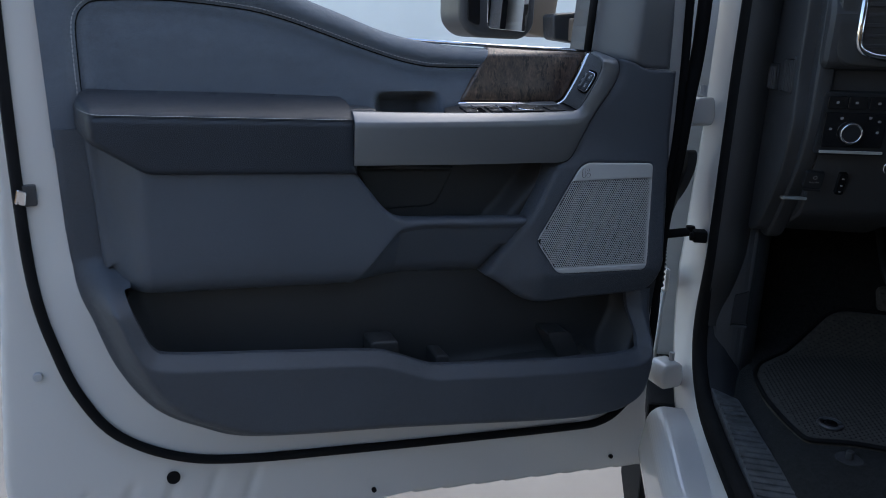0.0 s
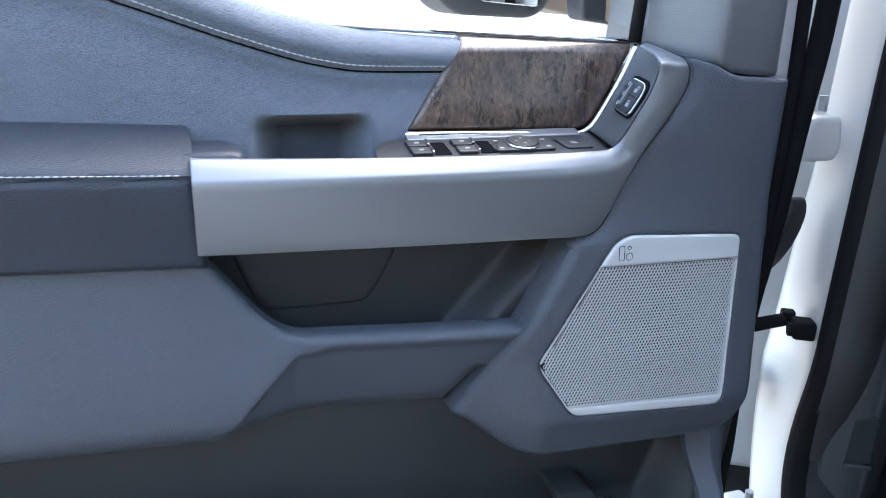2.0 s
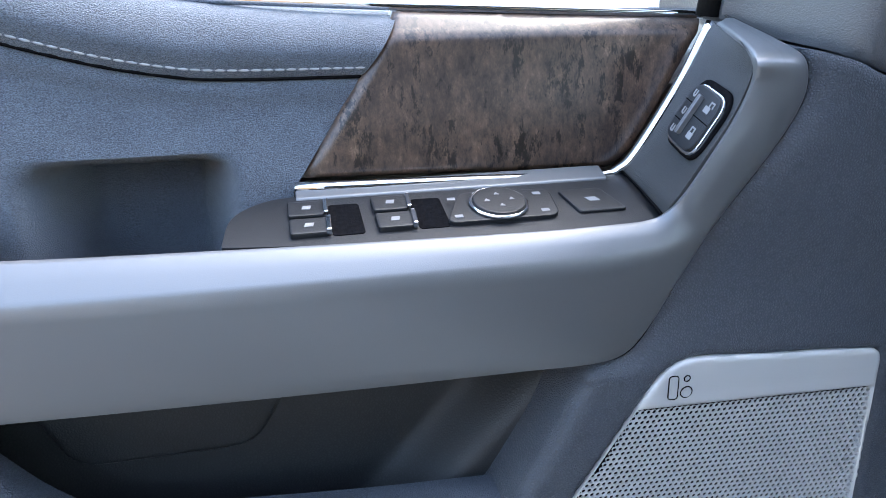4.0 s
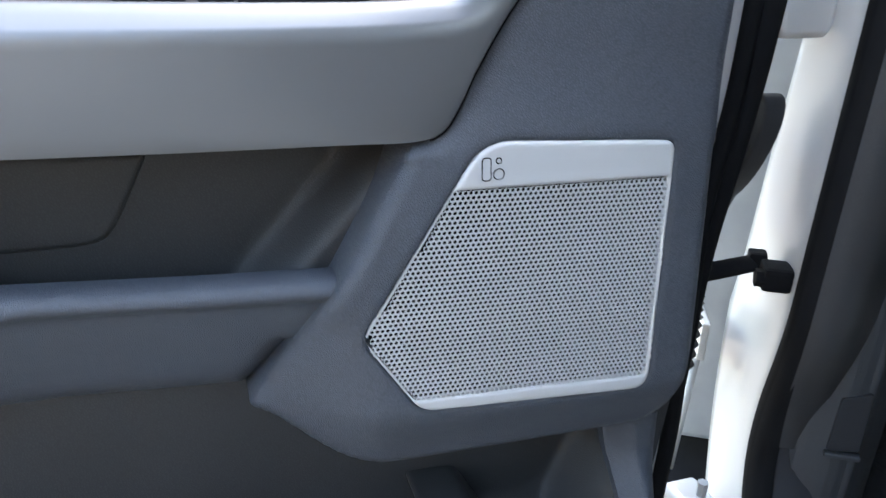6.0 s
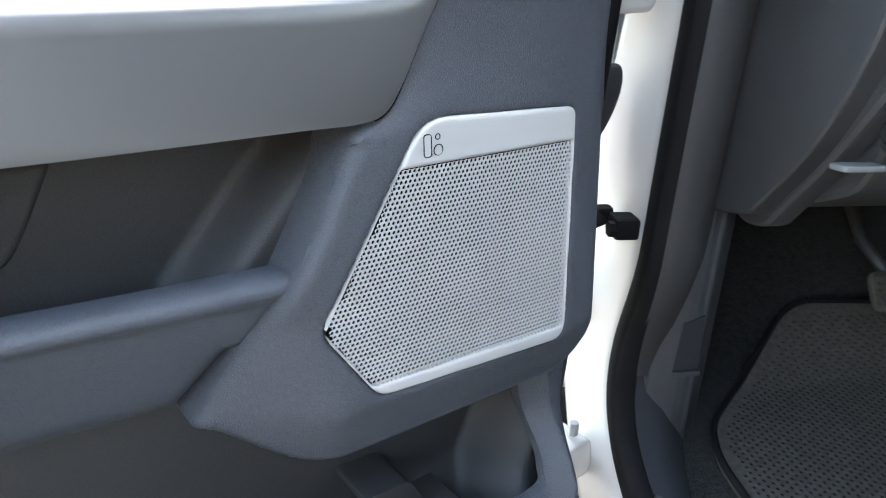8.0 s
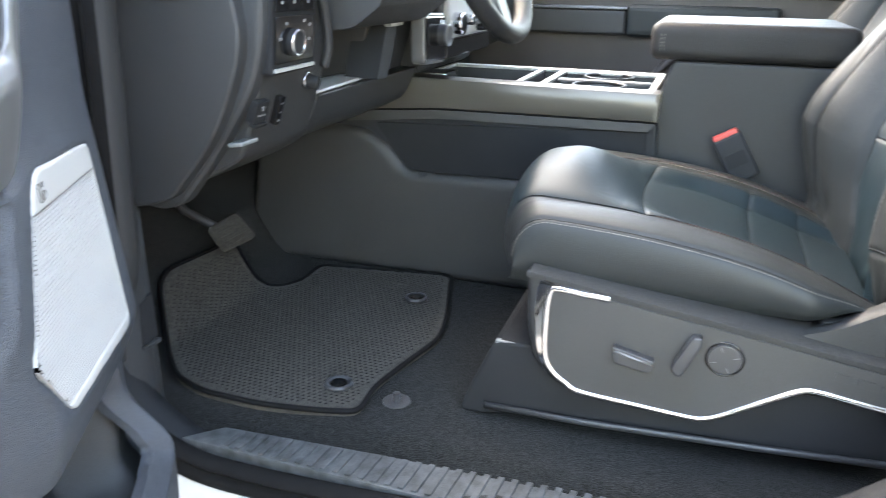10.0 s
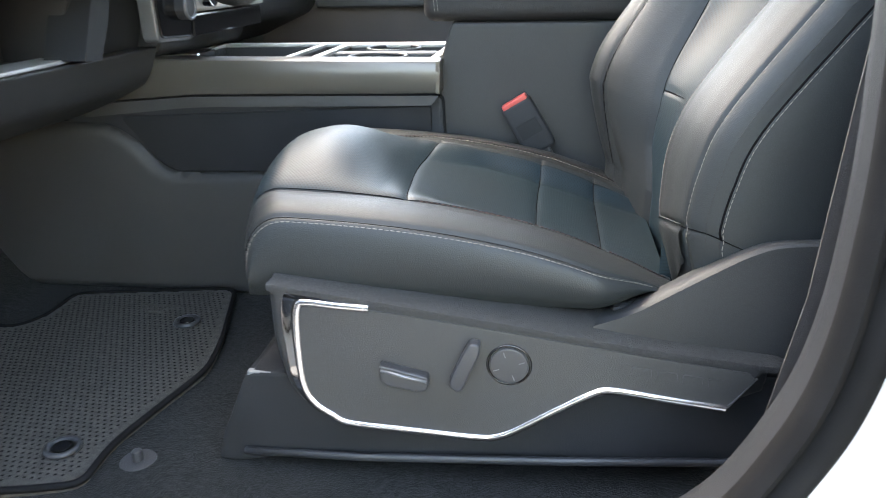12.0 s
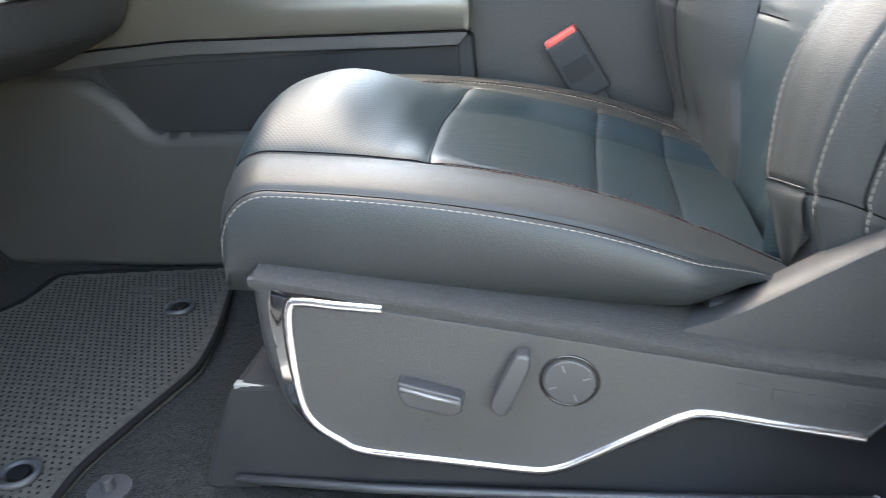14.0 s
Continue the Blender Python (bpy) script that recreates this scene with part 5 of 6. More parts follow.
def hem_u(k):
    """Where the cover's lower hem lies on the bolster, k across."""
    return 0.150 + 0.035 * min(1.0, max(0.0, (9 - k) / 5.1))


def insert_edge(u):
    """Where the perforated insert ends on the inboard side."""
    return float(np.interp(u, [0.12, 0.20, 0.27, 0.40, 0.50, 0.62, 0.80], [13.6, 14.2, 14.3, 14.95, 15.6, 15.9, 16.0]))


def back_point(u, v):
    q = Q_BACK
    k = v * 24
    y, f, w = (np.interp(v * (len(q) - 1), np.arange(len(q)), q[:, i]) for i in range(3))
    z = 0.195 + u * 0.81
    x = float(np.interp(z, LEAN[:, 0], LEAN[:, 1]))
    f2 = f * lerp(0.55, 1, min(1, max(0, (z - 0.285) / 0.12))) if f > 0 else f
    far = k - insert_edge(u)
    f2 -= 0.007 * math.exp(-((far / 0.11) ** 2))
    if far > 0:                                                  # the inboard bolster bulges over its seam
        f2 += 0.011 * math.sin(math.pi * min(1.0, far / 2.6)) * min(1.0, far / 0.25)
    f2 -= 0.004 * math.exp(-(((k - 17.2) / 0.10) ** 2))
    if w > 0.5 and far < 0:
        wob = 0.010 * (1 - ((y - 0.27) / 0.15) ** 2)
        f2 -= 0.0022 * math.exp(-(((z - 0.432 - wob) / 0.0028) ** 2))
        f2 += 0.0022 * math.sin(95 * z + 60 * y) * float(smooth01((0.43 - z) / 0.05) * smooth01((y - 0.15) / 0.05) * smooth01((0.30 - y) / 0.06))
    for vs, deep, wide in ((V_SIDE, 0.0065, 0.10), (V_MID, 0.005, 0.09), (V_PIPE, 0.004, 0.07)):
        f2 -= deep * math.exp(-(((k - vs) / wide) ** 2))
    for va_, vb_ in ((V_SIDE, V_MID), (V_MID, V_PIPE)):          # each panel swells between its seams
        if va_ < k < vb_:
            f2 += 0.0028 * math.sin(math.pi * (k - va_) / (vb_ - va_))
    if k < 9.5:
        under = max(0.0, hem_u(k) - u)
        f2 -= 0.30 * under + 0.004 * math.exp(-(((u - hem_u(k)) / 0.006) ** 2))
    top = max(0, u - 0.88) / 0.12
    f2 -= 0.10 * top ** 2
    return x - 0.92 * f2, y, z + 0.36 * f2


def back_line(k, u0, u1, n=80, lift=0.0009):
    return [tuple(np.array(back_point(u, k / 24)) + np.array([-lift, -lift, 0])) for u in np.linspace(u0, u1, n)]


ub = np.concatenate([np.linspace(0, 0.3, 90)[:-1], np.linspace(0.3, 1, 90)])
back = sheet("backrest", back_point, ub, np.linspace(0, 9 / 24, 190), M_LEATHER, seat, "black leather backrest bolster", auto=0)
sheet("backrest_insert", lambda u, v: back_point(u, (9 + v * (insert_edge(u) - 9)) / 24), ub, np.linspace(0, 1, 60), M_PERF_BACK, seat, "perforated black leather backrest insert", auto=0)
sheet("backrest", lambda u, v: back_point(u, (insert_edge(u) + v * (24 - insert_edge(u))) / 24), ub, np.linspace(0, 1, 110), M_LEATHER, seat, auto=0)
for k_, thread in ((V_PIPE - 0.30, M_THREAD_SEAT), (V_MID - 0.24, M_THREAD_SEAT), (V_SIDE - 0.26, M_THREAD_SEAT), (V_SIDE + 0.24, M_THREAD_DARK)):
    stitches("stitching", back_line(k_, hem_u(k_) - 0.02, 0.95), back, (-0.0007, -0.0008, 0.0), material=thread, r=0.0006, gap=0.0012)
part("piping", tube(back_line(V_PIPE + 0.05, 0.150, 0.95, 90, 0.0022), 0.0017, 6), M_THREAD_RED, back, "dull red piping", smooth=True)
for k_ in (V_SIDE, V_MID):
    seam(back_line(k_, hem_u(k_), 0.95, 90, 0.0009), back, 0.0013)
seam([tuple(np.array(back_point((0.432 + 0.010 * (1 - ((back_point(0.3, v / 24)[1] - 0.27) / 0.15) ** 2) - 0.195) / 0.81, v / 24)) + np.array([-0.0004, 0, 0.0003])) for v in np.linspace(9.1, 14.3, 24)], back, 0.0011)
seam([tuple(np.array(back_point(hem_u(k), k / 24)) + np.array([-0.0004, -0.0006, 0])) for k in np.linspace(0.6, 8.9, 50)], back, 0.0007)
for k_ in (17.08, 17.32):
    stitches("stitching", back_line(k_, 0.12, 0.95), back, (-0.0007, 0.0, 0.0), material=M_THREAD_DARK, r=0.0006, gap=0.0012)
seam(back_line(17.2, 0.12, 0.95, 90, 0.0007), back, 0.0014)
seam([tuple(np.array(back_point(u, insert_edge(u) / 24)) + np.array([-0.0008, 0, 0.0004])) for u in np.linspace(0.17, 0.95, 90)], back, 0.0012)


# leather flap tucked under the foot of the bolster
def flap_point(u, v):
    k = v * 24
    u1 = hem_u(k) + 0.004
    side = (k - 5.5) / 3.4
    q = np.array(back_point(u1 - (0.050 + 0.065 * side) * (1 - u), v))
    out = 0.003 + 0.0025 * math.sin(math.pi * u) + 0.0015 * math.sin(9 * side + 5 * u) * (1 - u)
    return tuple(q + out * np.array([-0.75, -0.6, 0.0]))


flap_ = sheet("tuck_flap", flap_point, np.linspace(0, 1, 26), np.linspace(5.5 / 24, 8.9 / 24, 60), M_LEATHER, back, auto=0)
for edge in ([flap_point(1.0, v) for v in np.linspace(5.5 / 24, 8.9 / 24, 40)], [flap_point(u, 8.9 / 24) for u in np.linspace(0, 1, 14)]):
    part("edge_binding", tube([tuple(np.array(p) + np.array([-0.0006, -0.0008, 0])) for p in edge], 0.0010, 5), M_LEATHER, flap_, smooth=True)

# side shield, chrome and controls
LEDGE = np.array(curve([(0.002, 0.2790), (0.016, 0.2765), (0.124, 0.2620), (0.25, 0.2450), (0.353, 0.2300), (0.454, 0.2155), (0.581, 0.2020)], 6))


def ledge_z(x):
    return np.interp(x, LEDGE[:, 0], LEDGE[:, 1])


shield_low = [(0.003, 0.20), (0.017, 0.135), (0.045, 0.105), (0.088, 0.086), (0.25, 0.076), (0.275, 0.079), (0.30, 0.092), (0.388, 0.147), (0.41, 0.151), (0.53, 0.136), (0.575, 0.158)]
shield_outline = rounded([(0.002, 0.2790)] + shield_low + [(0.581, 0.2020)], [0.004, 0.02, 0.03, 0.03, 0.03, 0.03, 0.02, 0.03, 0.03, 0.02, 0.004, 0.004, 0.002]) + [tuple(p) for p in LEDGE[-2:0:-1]]


def shield_depth(X, Z, sd):
    below = np.clip(ledge_z(X) - Z, 0, 1)
    edge = np.where(below < 0.012, np.minimum(roll_off(below, 0.004, 0.003), 0.003), roll_off(sd, 0.014, 0.012))
    return -0.002 + edge + 0.016 * smooth01((X - 0.545 - 0.7 * (Z - 0.17)) / 0.012) * smooth01((0.194 - Z) / 0.006)


shield = relief("side_shield", shield_outline, shield_depth, M_SHIELD, seat, "dark grey plastic seat side shield", res=0.0024, back=0.028, auto=34)
# grained ledge along the top, running back under the cushion
lx = np.linspace(0.008, 0.600, 90)
rows = []
for x in lx:
    z = float(ledge_z(min(x, 0.581)))
    drop = 0.5 * max(0.0, x - 0.581)
    rows.append([(x, -0.0030, z - 0.0080 - drop), (x, -0.0034, z - 0.0040 - drop), (x, -0.0026, z - 0.0008 - drop), (x, 0.000, z + 0.0014 - drop), (x, 0.004, z + 0.0035 - drop), (x, 0.009, z + 0.006 - drop), (x, 0.020, z + 0.010 - drop), (x, 0.036, z + 0.015 - drop), (x, 0.060, z + 0.016 - drop)])
loft("shield_ledge", rows, M_GRAIN, shield, "coarse grained plastic ledge")
# the rising fin behind the cushion: a flat lit top over a near face
fin_near = np.array(curve([(0.380, 0.2345), (0.420, 0.254), (0.452, 0.274), (0.51, 0.311), (0.545, 0.331), (0.575, 0.340), (0.64, 0.344)], 6))
rows = []
for x, z in fin_near:
    zb = float(ledge_z(min(x, 0.581))) + 0.004
    t = min(1.0, (x - 0.380) / 0.05)
    rows.append([(x, 0.012, zb), (x, 0.012, lerp(zb, z, 0.5)), (x, 0.0125, z - 0.004 * t), (x + 0.001, 0.015, z - 0.0012), (x, 0.020, z), (x - 0.003, 0.034, z - 0.004 * t), (x - 0.006, 0.055, z - 0.012 * t), (x - 0.006, 0.075, z - 0.030 * t)])
loft("fin", rows, M_SHIELD, shield, "rising plastic fin with a flat top", auto=28)


def ribbon(path, w0, w1, y0, y1, material, parent, label="", name="chrome_edge"):
    """A flat bevelled strip along a line in the xz plane; w0 and w1 reach to its two sides."""
    p = np.array(path)
    t = np.gradient(p, axis=0)
    t /= np.linalg.norm(t, axis=1)[:, None]
    n = np.stack([-t[:, 1], t[:, 0]], 1)
    rows = []
    for (x, z), (nx, nz) in zip(p, n):
        rows.append([(x + nx * o, y, z + nz * o) for o, y in ((w0, y1), (w0, y0 + 0.0012), (w0 - 0.0012 * np.sign(w0 - w1), y0), (0.5 * (w0 + w1), y0 - 0.0010), (w1 + 0.0012 * np.sign(w0 - w1), y0), (w1, y0 + 0.0012), (w1, y1))])
    return loft(name, rows, material, parent, label, auto=50)


chrome_in = curve([(0.124, 0.2515), (0.085, 0.2535), (0.050, 0.256), (0.039, 0.250), (0.035, 0.215), (0.037, 0.150), (0.048, 0.123), (0.070, 0.106), (0.094, 0.095), (0.17, 0.0905), (0.25, 0.0865), (0.274, 0.0895), (0.297, 0.101), (0.342, 0.131), (0.385, 0.1575), (0.407, 0.1620), (0.46, 0.1555), (0.530, 0.147)], 6)
ribbon(chrome_in, 0.0046, -0.0046, -0.0055, 0.004, M_SATIN_CHROME, shield, "bright chrome edge strip")
# bevel facets outside the bright strip; the dark they mirror is in their colour
cap_out = [(0.124, 0.2625), (0.06, 0.2715), (0.019, 0.2765), (0.008, 0.268), (0.005, 0.235), (0.009, 0.18), (0.020, 0.142), (0.042, 0.110), (0.075, 0.093), (0.094, 0.0890)]
co_ = curve(cap_out, 6)
k_in = np.linspace(0, 48, 70)
k_out = np.linspace(0, len(co_) - 1, 70)
ci_ = np.array(chrome_in)
rows = []
for a_, b_ in zip(k_in, k_out):
    pi_ = np.array([np.interp(a_, np.arange(len(ci_)), ci_[:, j]) for j in (0, 1)])
    po_ = np.array([np.interp(b_, np.arange(len(co_)), np.array(co_)[:, j]) for j in (0, 1)])
    rows.append([(*(pi_ * (1 - h) + po_ * h)[:1], y, (pi_ * (1 - h) + po_ * h)[1]) for h, y in ((0.20, -0.004), (0.55, -0.0025), (0.62, -0.0015), (0.95, 0.006), (1.0, 0.012))])
loft("chrome_cap", rows, M_CHROME_DARK, shield, "chrome corner cap, darkened for its dark reflection", auto=18)
# Tip blade: its dark reflection is put into the chrome's colour.
blade = [(0.392, 0.1555, 0.1550), (0.42, 0.1580, 0.1530), (0.45, 0.1548, 0.1485), (0.50, 0.1486, 0.1415), (0.524, 0.1455, 0.1385)]
loft("chrome_tip", [[(x, -0.0045, a_), (x, -0.001, lerp(a_, b_, 0.5)), (x, 0.008, b_)] for x, a_, b_ in blade], M_CHROME_DARK, shield, "chrome tip blade, darkened for its dark reflection", auto=30)
part("tip_edge", tube([(0.531, -0.003, 0.149), (0.559, -0.001, 0.187)], 0.002, 6), M_SILVER, shield, smooth=True)
face_edge = [tuple(p) for p in chrome_in[6:]] + [(0.557, 0.186), (0.550, 0.1935), (0.454, 0.2055), (0.353, 0.2195), (0.25, 0.2340), (0.124, 0.2500)]
part("face_panel", prism(face_edge, -0.004, 0.004, "y", 0.0008), M_TRIM, shield)
sw1 = part("seat_switch", prism(rounded([(0.136, 0.186), (0.194, 0.173), (0.193, 0.158), (0.184, 0.153), (0.142, 0.160), (0.137, 0.170)], 0.004), -0.018, -0.003, "y", 0.004, 3), M_BLACK, shield, smooth=True)
part("grip_edge", tube([(0.138, -0.018, 0.180), (0.166, -0.0195, 0.174), (0.192, -0.018, 0.168)], 0.002, 6), M_SILVER, sw1, smooth=True)
part("recline_switch", prism(rounded([(0.238, 0.214), (0.243, 0.221), (0.254, 0.220), (0.254, 0.208), (0.234, 0.160), (0.228, 0.156), (0.219, 0.163), (0.219, 0.172)], 0.004), -0.020, -0.003, "y", 0.004, 3), M_BLACK, shield, smooth=True)
part("lumbar_ring", ring((0.2865, -0.004, 0.1885), 0.0250, 0.0016), M_GLOSS, shield, smooth=True)
dial = part("lumbar_dial", disc((0.2865, -0.004, 0.1885), 0.0225, 0.008, "y", 32, 0.002), M_BLACK, shield)
for a in (0, 90, 180, 270):
    u, w = math.cos(radians(a + 20)), math.sin(radians(a + 20))
    part("mark", tube([(0.2865 + 0.012 * u, -0.0086, 0.1885 + 0.012 * w), (0.2865 + 0.019 * u, -0.0086, 0.1885 + 0.019 * w)], 0.0006, 4), M_SILVER, dial)
for i in range(4):
    x = 0.424 + 0.028 * i
    z = 0.1885 - 0.0035 * i
    part("embossed_mark", prism(rounded([(x, z - 0.005), (x + 0.022, z - 0.008), (x + 0.022, z + 0.004), (x, z + 0.007)], 0.003), -0.0052, -0.003, "y", 0.0008), M_TRIM, shield)
base = part("seat_base", prism(rounded([(-0.104, 0.004), (-0.092, 0.045), (-0.078, 0.075), (-0.052, 0.136), (-0.04, 0.142), (0.05, 0.145), (0.62, 0.17), (0.62, 0.06), (0.56, 0.052), (0.0, 0.018), (-0.07, 0.004)], [0.012, 0.03, 0.02, 0.01, 0, 0, 0, 0, 0, 0, 0.02]), 0.025, 0.50, "y", 0.006, 2), M_DARK, seat, "black plastic seat base cover")
part("base_flange", tube([(-0.06, 0.022, 0.024), (0.1, 0.018, 0.030), (0.35, 0.016, 0.046), (0.56, 0.016, 0.062)], 0.009, 8, flat=0.6), M_BLACK, seat, smooth=True)
# Added dark block; keeps the gap behind the cushion black.
part("gap_filler", box(0.40, 0.56, 0.032, 0.085, 0.16, 0.252, 0.01), M_DARK, seat, "black block added to darken the gap behind the cushion")
part("rail_end", box(-0.048, 0.0, 0.026, 0.036, 0.134, 0.142, 0.002), M_STEEL, seat, "dull metal seat rail end")
part("rail_end", prism(rounded([(0.546, 0.054), (0.566, 0.057), (0.566, 0.063), (0.560, 0.068)], 0.002), 0.004, 0.02, "y", 0.002), M_MATTEWHITE, seat, "white plastic rail end cap")

# belt buckle
buckle = thing("seat_belt_buckle", "black seat belt buckle with red release button", "seat belt buckle", pose(0.279, 0.560, 0.362, 0, -31, 0))
part("housing", box(-0.028, 0.028, -0.013, 0.013, -0.062, 0.034, 0.007, 3), M_PILLAR, buckle, smooth=True)
part("label_plate", box(-0.020, 0.020, -0.0142, -0.0125, -0.030, -0.002, 0.001), M_DARK, buckle)
part("button", box(-0.024, 0.024, -0.011, 0.011, 0.030, 0.041, 0.003), M_RED, buckle, "red release button")
part("stalk", box(-0.014, 0.014, -0.005, 0.005, -0.13, -0.05, 0.003), M_BLACK, buckle)

passenger = copy_thing(seat, pose(0.06, 0.985, 0.0))
tagged(passenger, "black leather passenger seat beyond the console", "car seat")
passenger.name = "passenger_seat"

# ---------- centre console ----------
console = thing("center_console", "dark center console with satin silver side band and cup holders", "console")
part("lower_body", prism(rounded([(-0.85, 0.0), (-0.80, 0.40), (-0.52, 0.385), (0.13, 0.40), (0.15, 0.0)], 0.01), 0.572, 0.945, "y", 0.01), M_PILLAR, console)
band_rows = []
for x in np.linspace(-0.535, 0.128, 60):
    zt = float(ramp(x, [-0.535, -0.481, -0.428, -0.322, 0.128], [0.392, 0.455, 0.472, 0.468, 0.4645]))
    zb_ = float(ramp(x, [-0.535, -0.34, 0.128], [0.388, 0.403, 0.4065]))
    swell = 0.006 * math.exp(-(((x + 0.30) / 0.09) ** 2))
    mid = lerp(zb_, zt, 0.55)
    band_rows.append([(x, 0.602, zt + 0.001), (x, 0.572, zt + 0.001), (x, 0.560, zt - 0.002), (x, 0.5565 + swell * 0.3, zt - 0.007), (x, 0.5535 + swell, mid), (x, 0.556 + swell * 0.5, zb_ + 0.006), (x, 0.559, zb_ + 0.001), (x, 0.575, zb_)])
loft("side_band", band_rows, M_BAND, console, "brushed satin silver side band", auto=40)
part("band_end", prism([(0.120, 0.408), (0.128, 0.4065), (0.130, 0.4645), (0.122, 0.4635)], 0.5545, 0.60, "y", 0.0015), M_BAND, console)
# Dark tube for the shade under the band's lower edge.
part("seam_shade", tube([(x, 0.5575, float(ramp(x, [-0.535, -0.34, 0.128], [0.388, 0.403, 0.4065])) - 0.002) for x in np.linspace(-0.53, 0.128, 30)], 0.0018, 5), M_FELT_AND_SHADE, console, smooth=True)
part("under_band", prism(rounded([(-0.56, 0.385), (-0.34, 0.4005), (0.126, 0.404), (0.112, 0.386), (-0.34, 0.381), (-0.56, 0.360)], [0.004, 0.05, 0.004, 0.004, 0.05, 0.004]), 0.556, 0.60, "y", 0.003), M_TRIM, console)
# Closed slab; its dark colour stands in for the pocket's shade.
part("side_pocket_shade", prism(rounded([(-0.50, 0.36), (0.11, 0.384), (0.11, 0.262), (-0.40, 0.254), (-0.44, 0.285), (-0.47, 0.325)], [0.02, 0, 0, 0.03, 0.05, 0.03]), 0.568, 0.58, "y", 0.003), M_DARK, console, "dark slab standing in for the shaded side pocket")
relief("side_skin", rounded([(-0.80, 0.36), (-0.52, 0.345), (-0.47, 0.315), (-0.43, 0.270), (-0.40, 0.252), (0.14, 0.262), (0.14, 0.0), (-0.85, 0.0)], [0.01, 0.02, 0.03, 0.03, 0.03, 0, 0, 0]), lambda X, Z, sd: 0.553 + roll_off(sd, 0.02, 0.014), M_TRIM, console, res=0.01, back=0.02)
frame_bars = [(-0.43, 0.115, 0.590, 0.600), (-0.43, 0.115, 0.905, 0.935), (-0.43, -0.415, 0.600, 0.905), (-0.190, -0.176, 0.600, 0.905), (-0.135, -0.118, 0.600, 0.905), (0.100, 0.115, 0.600, 0.905), (-0.118, 0.100, 0.618, 0.632), (-0.118, 0.100, 0.885, 0.905)]
for x0, x1, y0, y1 in frame_bars:
    part("tray_frame", box(x0, x1, y0, y1, 0.4545, 0.4615, 0.002), M_GRILLE, console, "bright tray frame")
for x0, x1, y0, y1 in frame_bars:
    part("tray_wall", box(x0 + 0.001, x1 - 0.001, y0 + 0.001, y1 - 0.001, 0.41, 0.4545, 0.001), M_BLACK, console)
part("tray_floor", box(-0.42, -0.12, 0.60, 0.92, 0.402, 0.414, 0.002), M_FELT_AND_SHADE, console, "black rubber tray floor")
part("phone_pad", prism(rounded([(-0.39, 0.64), (-0.20, 0.64), (-0.20, 0.80), (-0.39, 0.80)], 0.015), 0.414, 0.436, "z", 0.004), M_BLACK, console)
part("cup_floor", box(-0.12, 0.10, 0.60, 0.92, 0.402, 0.410, 0.002), M_FELT_AND_SHADE, console)
part("cup_insert", box(-0.116, 0.096, 0.742, 0.778, 0.41, 0.459, 0.006, 3), M_BLACK, console)
for y in (0.682, 0.840):
    part("cup_ring", ring((-0.010, y, 0.457), 0.056, 0.004, "z"), M_BLACK, console, smooth=True)
    part("cup_wall", tube([(-0.010, y, 0.412), (-0.010, y, 0.455)], [0.044, 0.054], 24, cap=False), M_BLACK, console, smooth=True)
part("card_tray", box(-0.415, -0.345, 0.62, 0.70, 0.44, 0.472, 0.004), M_CHROME_DARK, console)
bin_ = thing("console_armrest", "dark padded console armrest with closed lid", "armrest")
part("bin", prism(rounded([(0.128, 0.0), (0.118, 0.44), (0.145, 0.526), (0.49, 0.526), (0.52, 0.0)], [0, 0.01, 0.01, 0.01, 0]), 0.598, 0.92, "y", 0.014, 3), M_SHIELD, bin_, smooth=False)
part("lid", box(0.096, 0.475, 0.585, 0.935, 0.527, 0.600, 0.024, 5), M_LID, bin_, "soft black padded lid", smooth=True)

# ---------- dashboard ----------
dash = thing("dashboard", "dark dashboard with silver-edged switch panel", "dashboard")
part("knee_panel", prism(rounded([(-0.362, 0.74), (-0.364, 0.58), (-0.378, 0.520), (-0.400, 0.455), (-0.415, 0.420), (-0.46, 0.395), (-0.56, 0.350), (-0.68, 0.34), (-0.70, 0.74)], [0.02, 0.03, 0.02, 0.02, 0.02, 0.02, 0.03, 0, 0]), -0.083, 0.105, "y", 0.010, 3), M_DASH, dash)
cap_edge = [(-0.348, 0.86), (-0.346, 0.66), (-0.350, 0.59), (-0.369, 0.531), (-0.429, 0.442), (-0.505, 0.350)]
part("end_trim", prism(rounded(cap_edge + [(-0.545, 0.335), (-0.60, 0.345), (-0.68, 0.86)], [0, 0.03, 0.05, 0.05, 0.04, 0.012, 0.02, 0.03, 0]), -0.112, -0.080, "y", 0.010, 3), M_DASH, dash, "rounded dash end trim")
part("end_cap", prism(rounded([(-0.380, 0.86), (-0.378, 0.66), (-0.368, 0.605), (-0.374, 0.569), (-0.393, 0.517), (-0.428, 0.453), (-0.505, 0.365), (-0.561, 0.345), (-0.63, 0.345), (-0.68, 0.86)], [0, 0.03, 0.03, 0.03, 0.04, 0.04, 0.012, 0.02, 0.03, 0]), -0.135, -0.104, "y", 0.006, 3), M_DASH, dash, "dark flat end cap")
vent = part("side_vent", prism(rounded([(-0.500, 0.716), (-0.398, 0.720), (-0.400, 0.650), (-0.488, 0.642)], 0.008), -0.1375, -0.130, "y", 0.001), M_DASH, dash, "dark side window vent")
# Near-black plate stands in for the shade inside the vent.
part("vent_well_shade", prism(rounded([(-0.470, 0.712), (-0.404, 0.714), (-0.406, 0.656), (-0.466, 0.650)], 0.005), -0.1382, -0.132, "y"), M_FELT_AND_SHADE, vent)
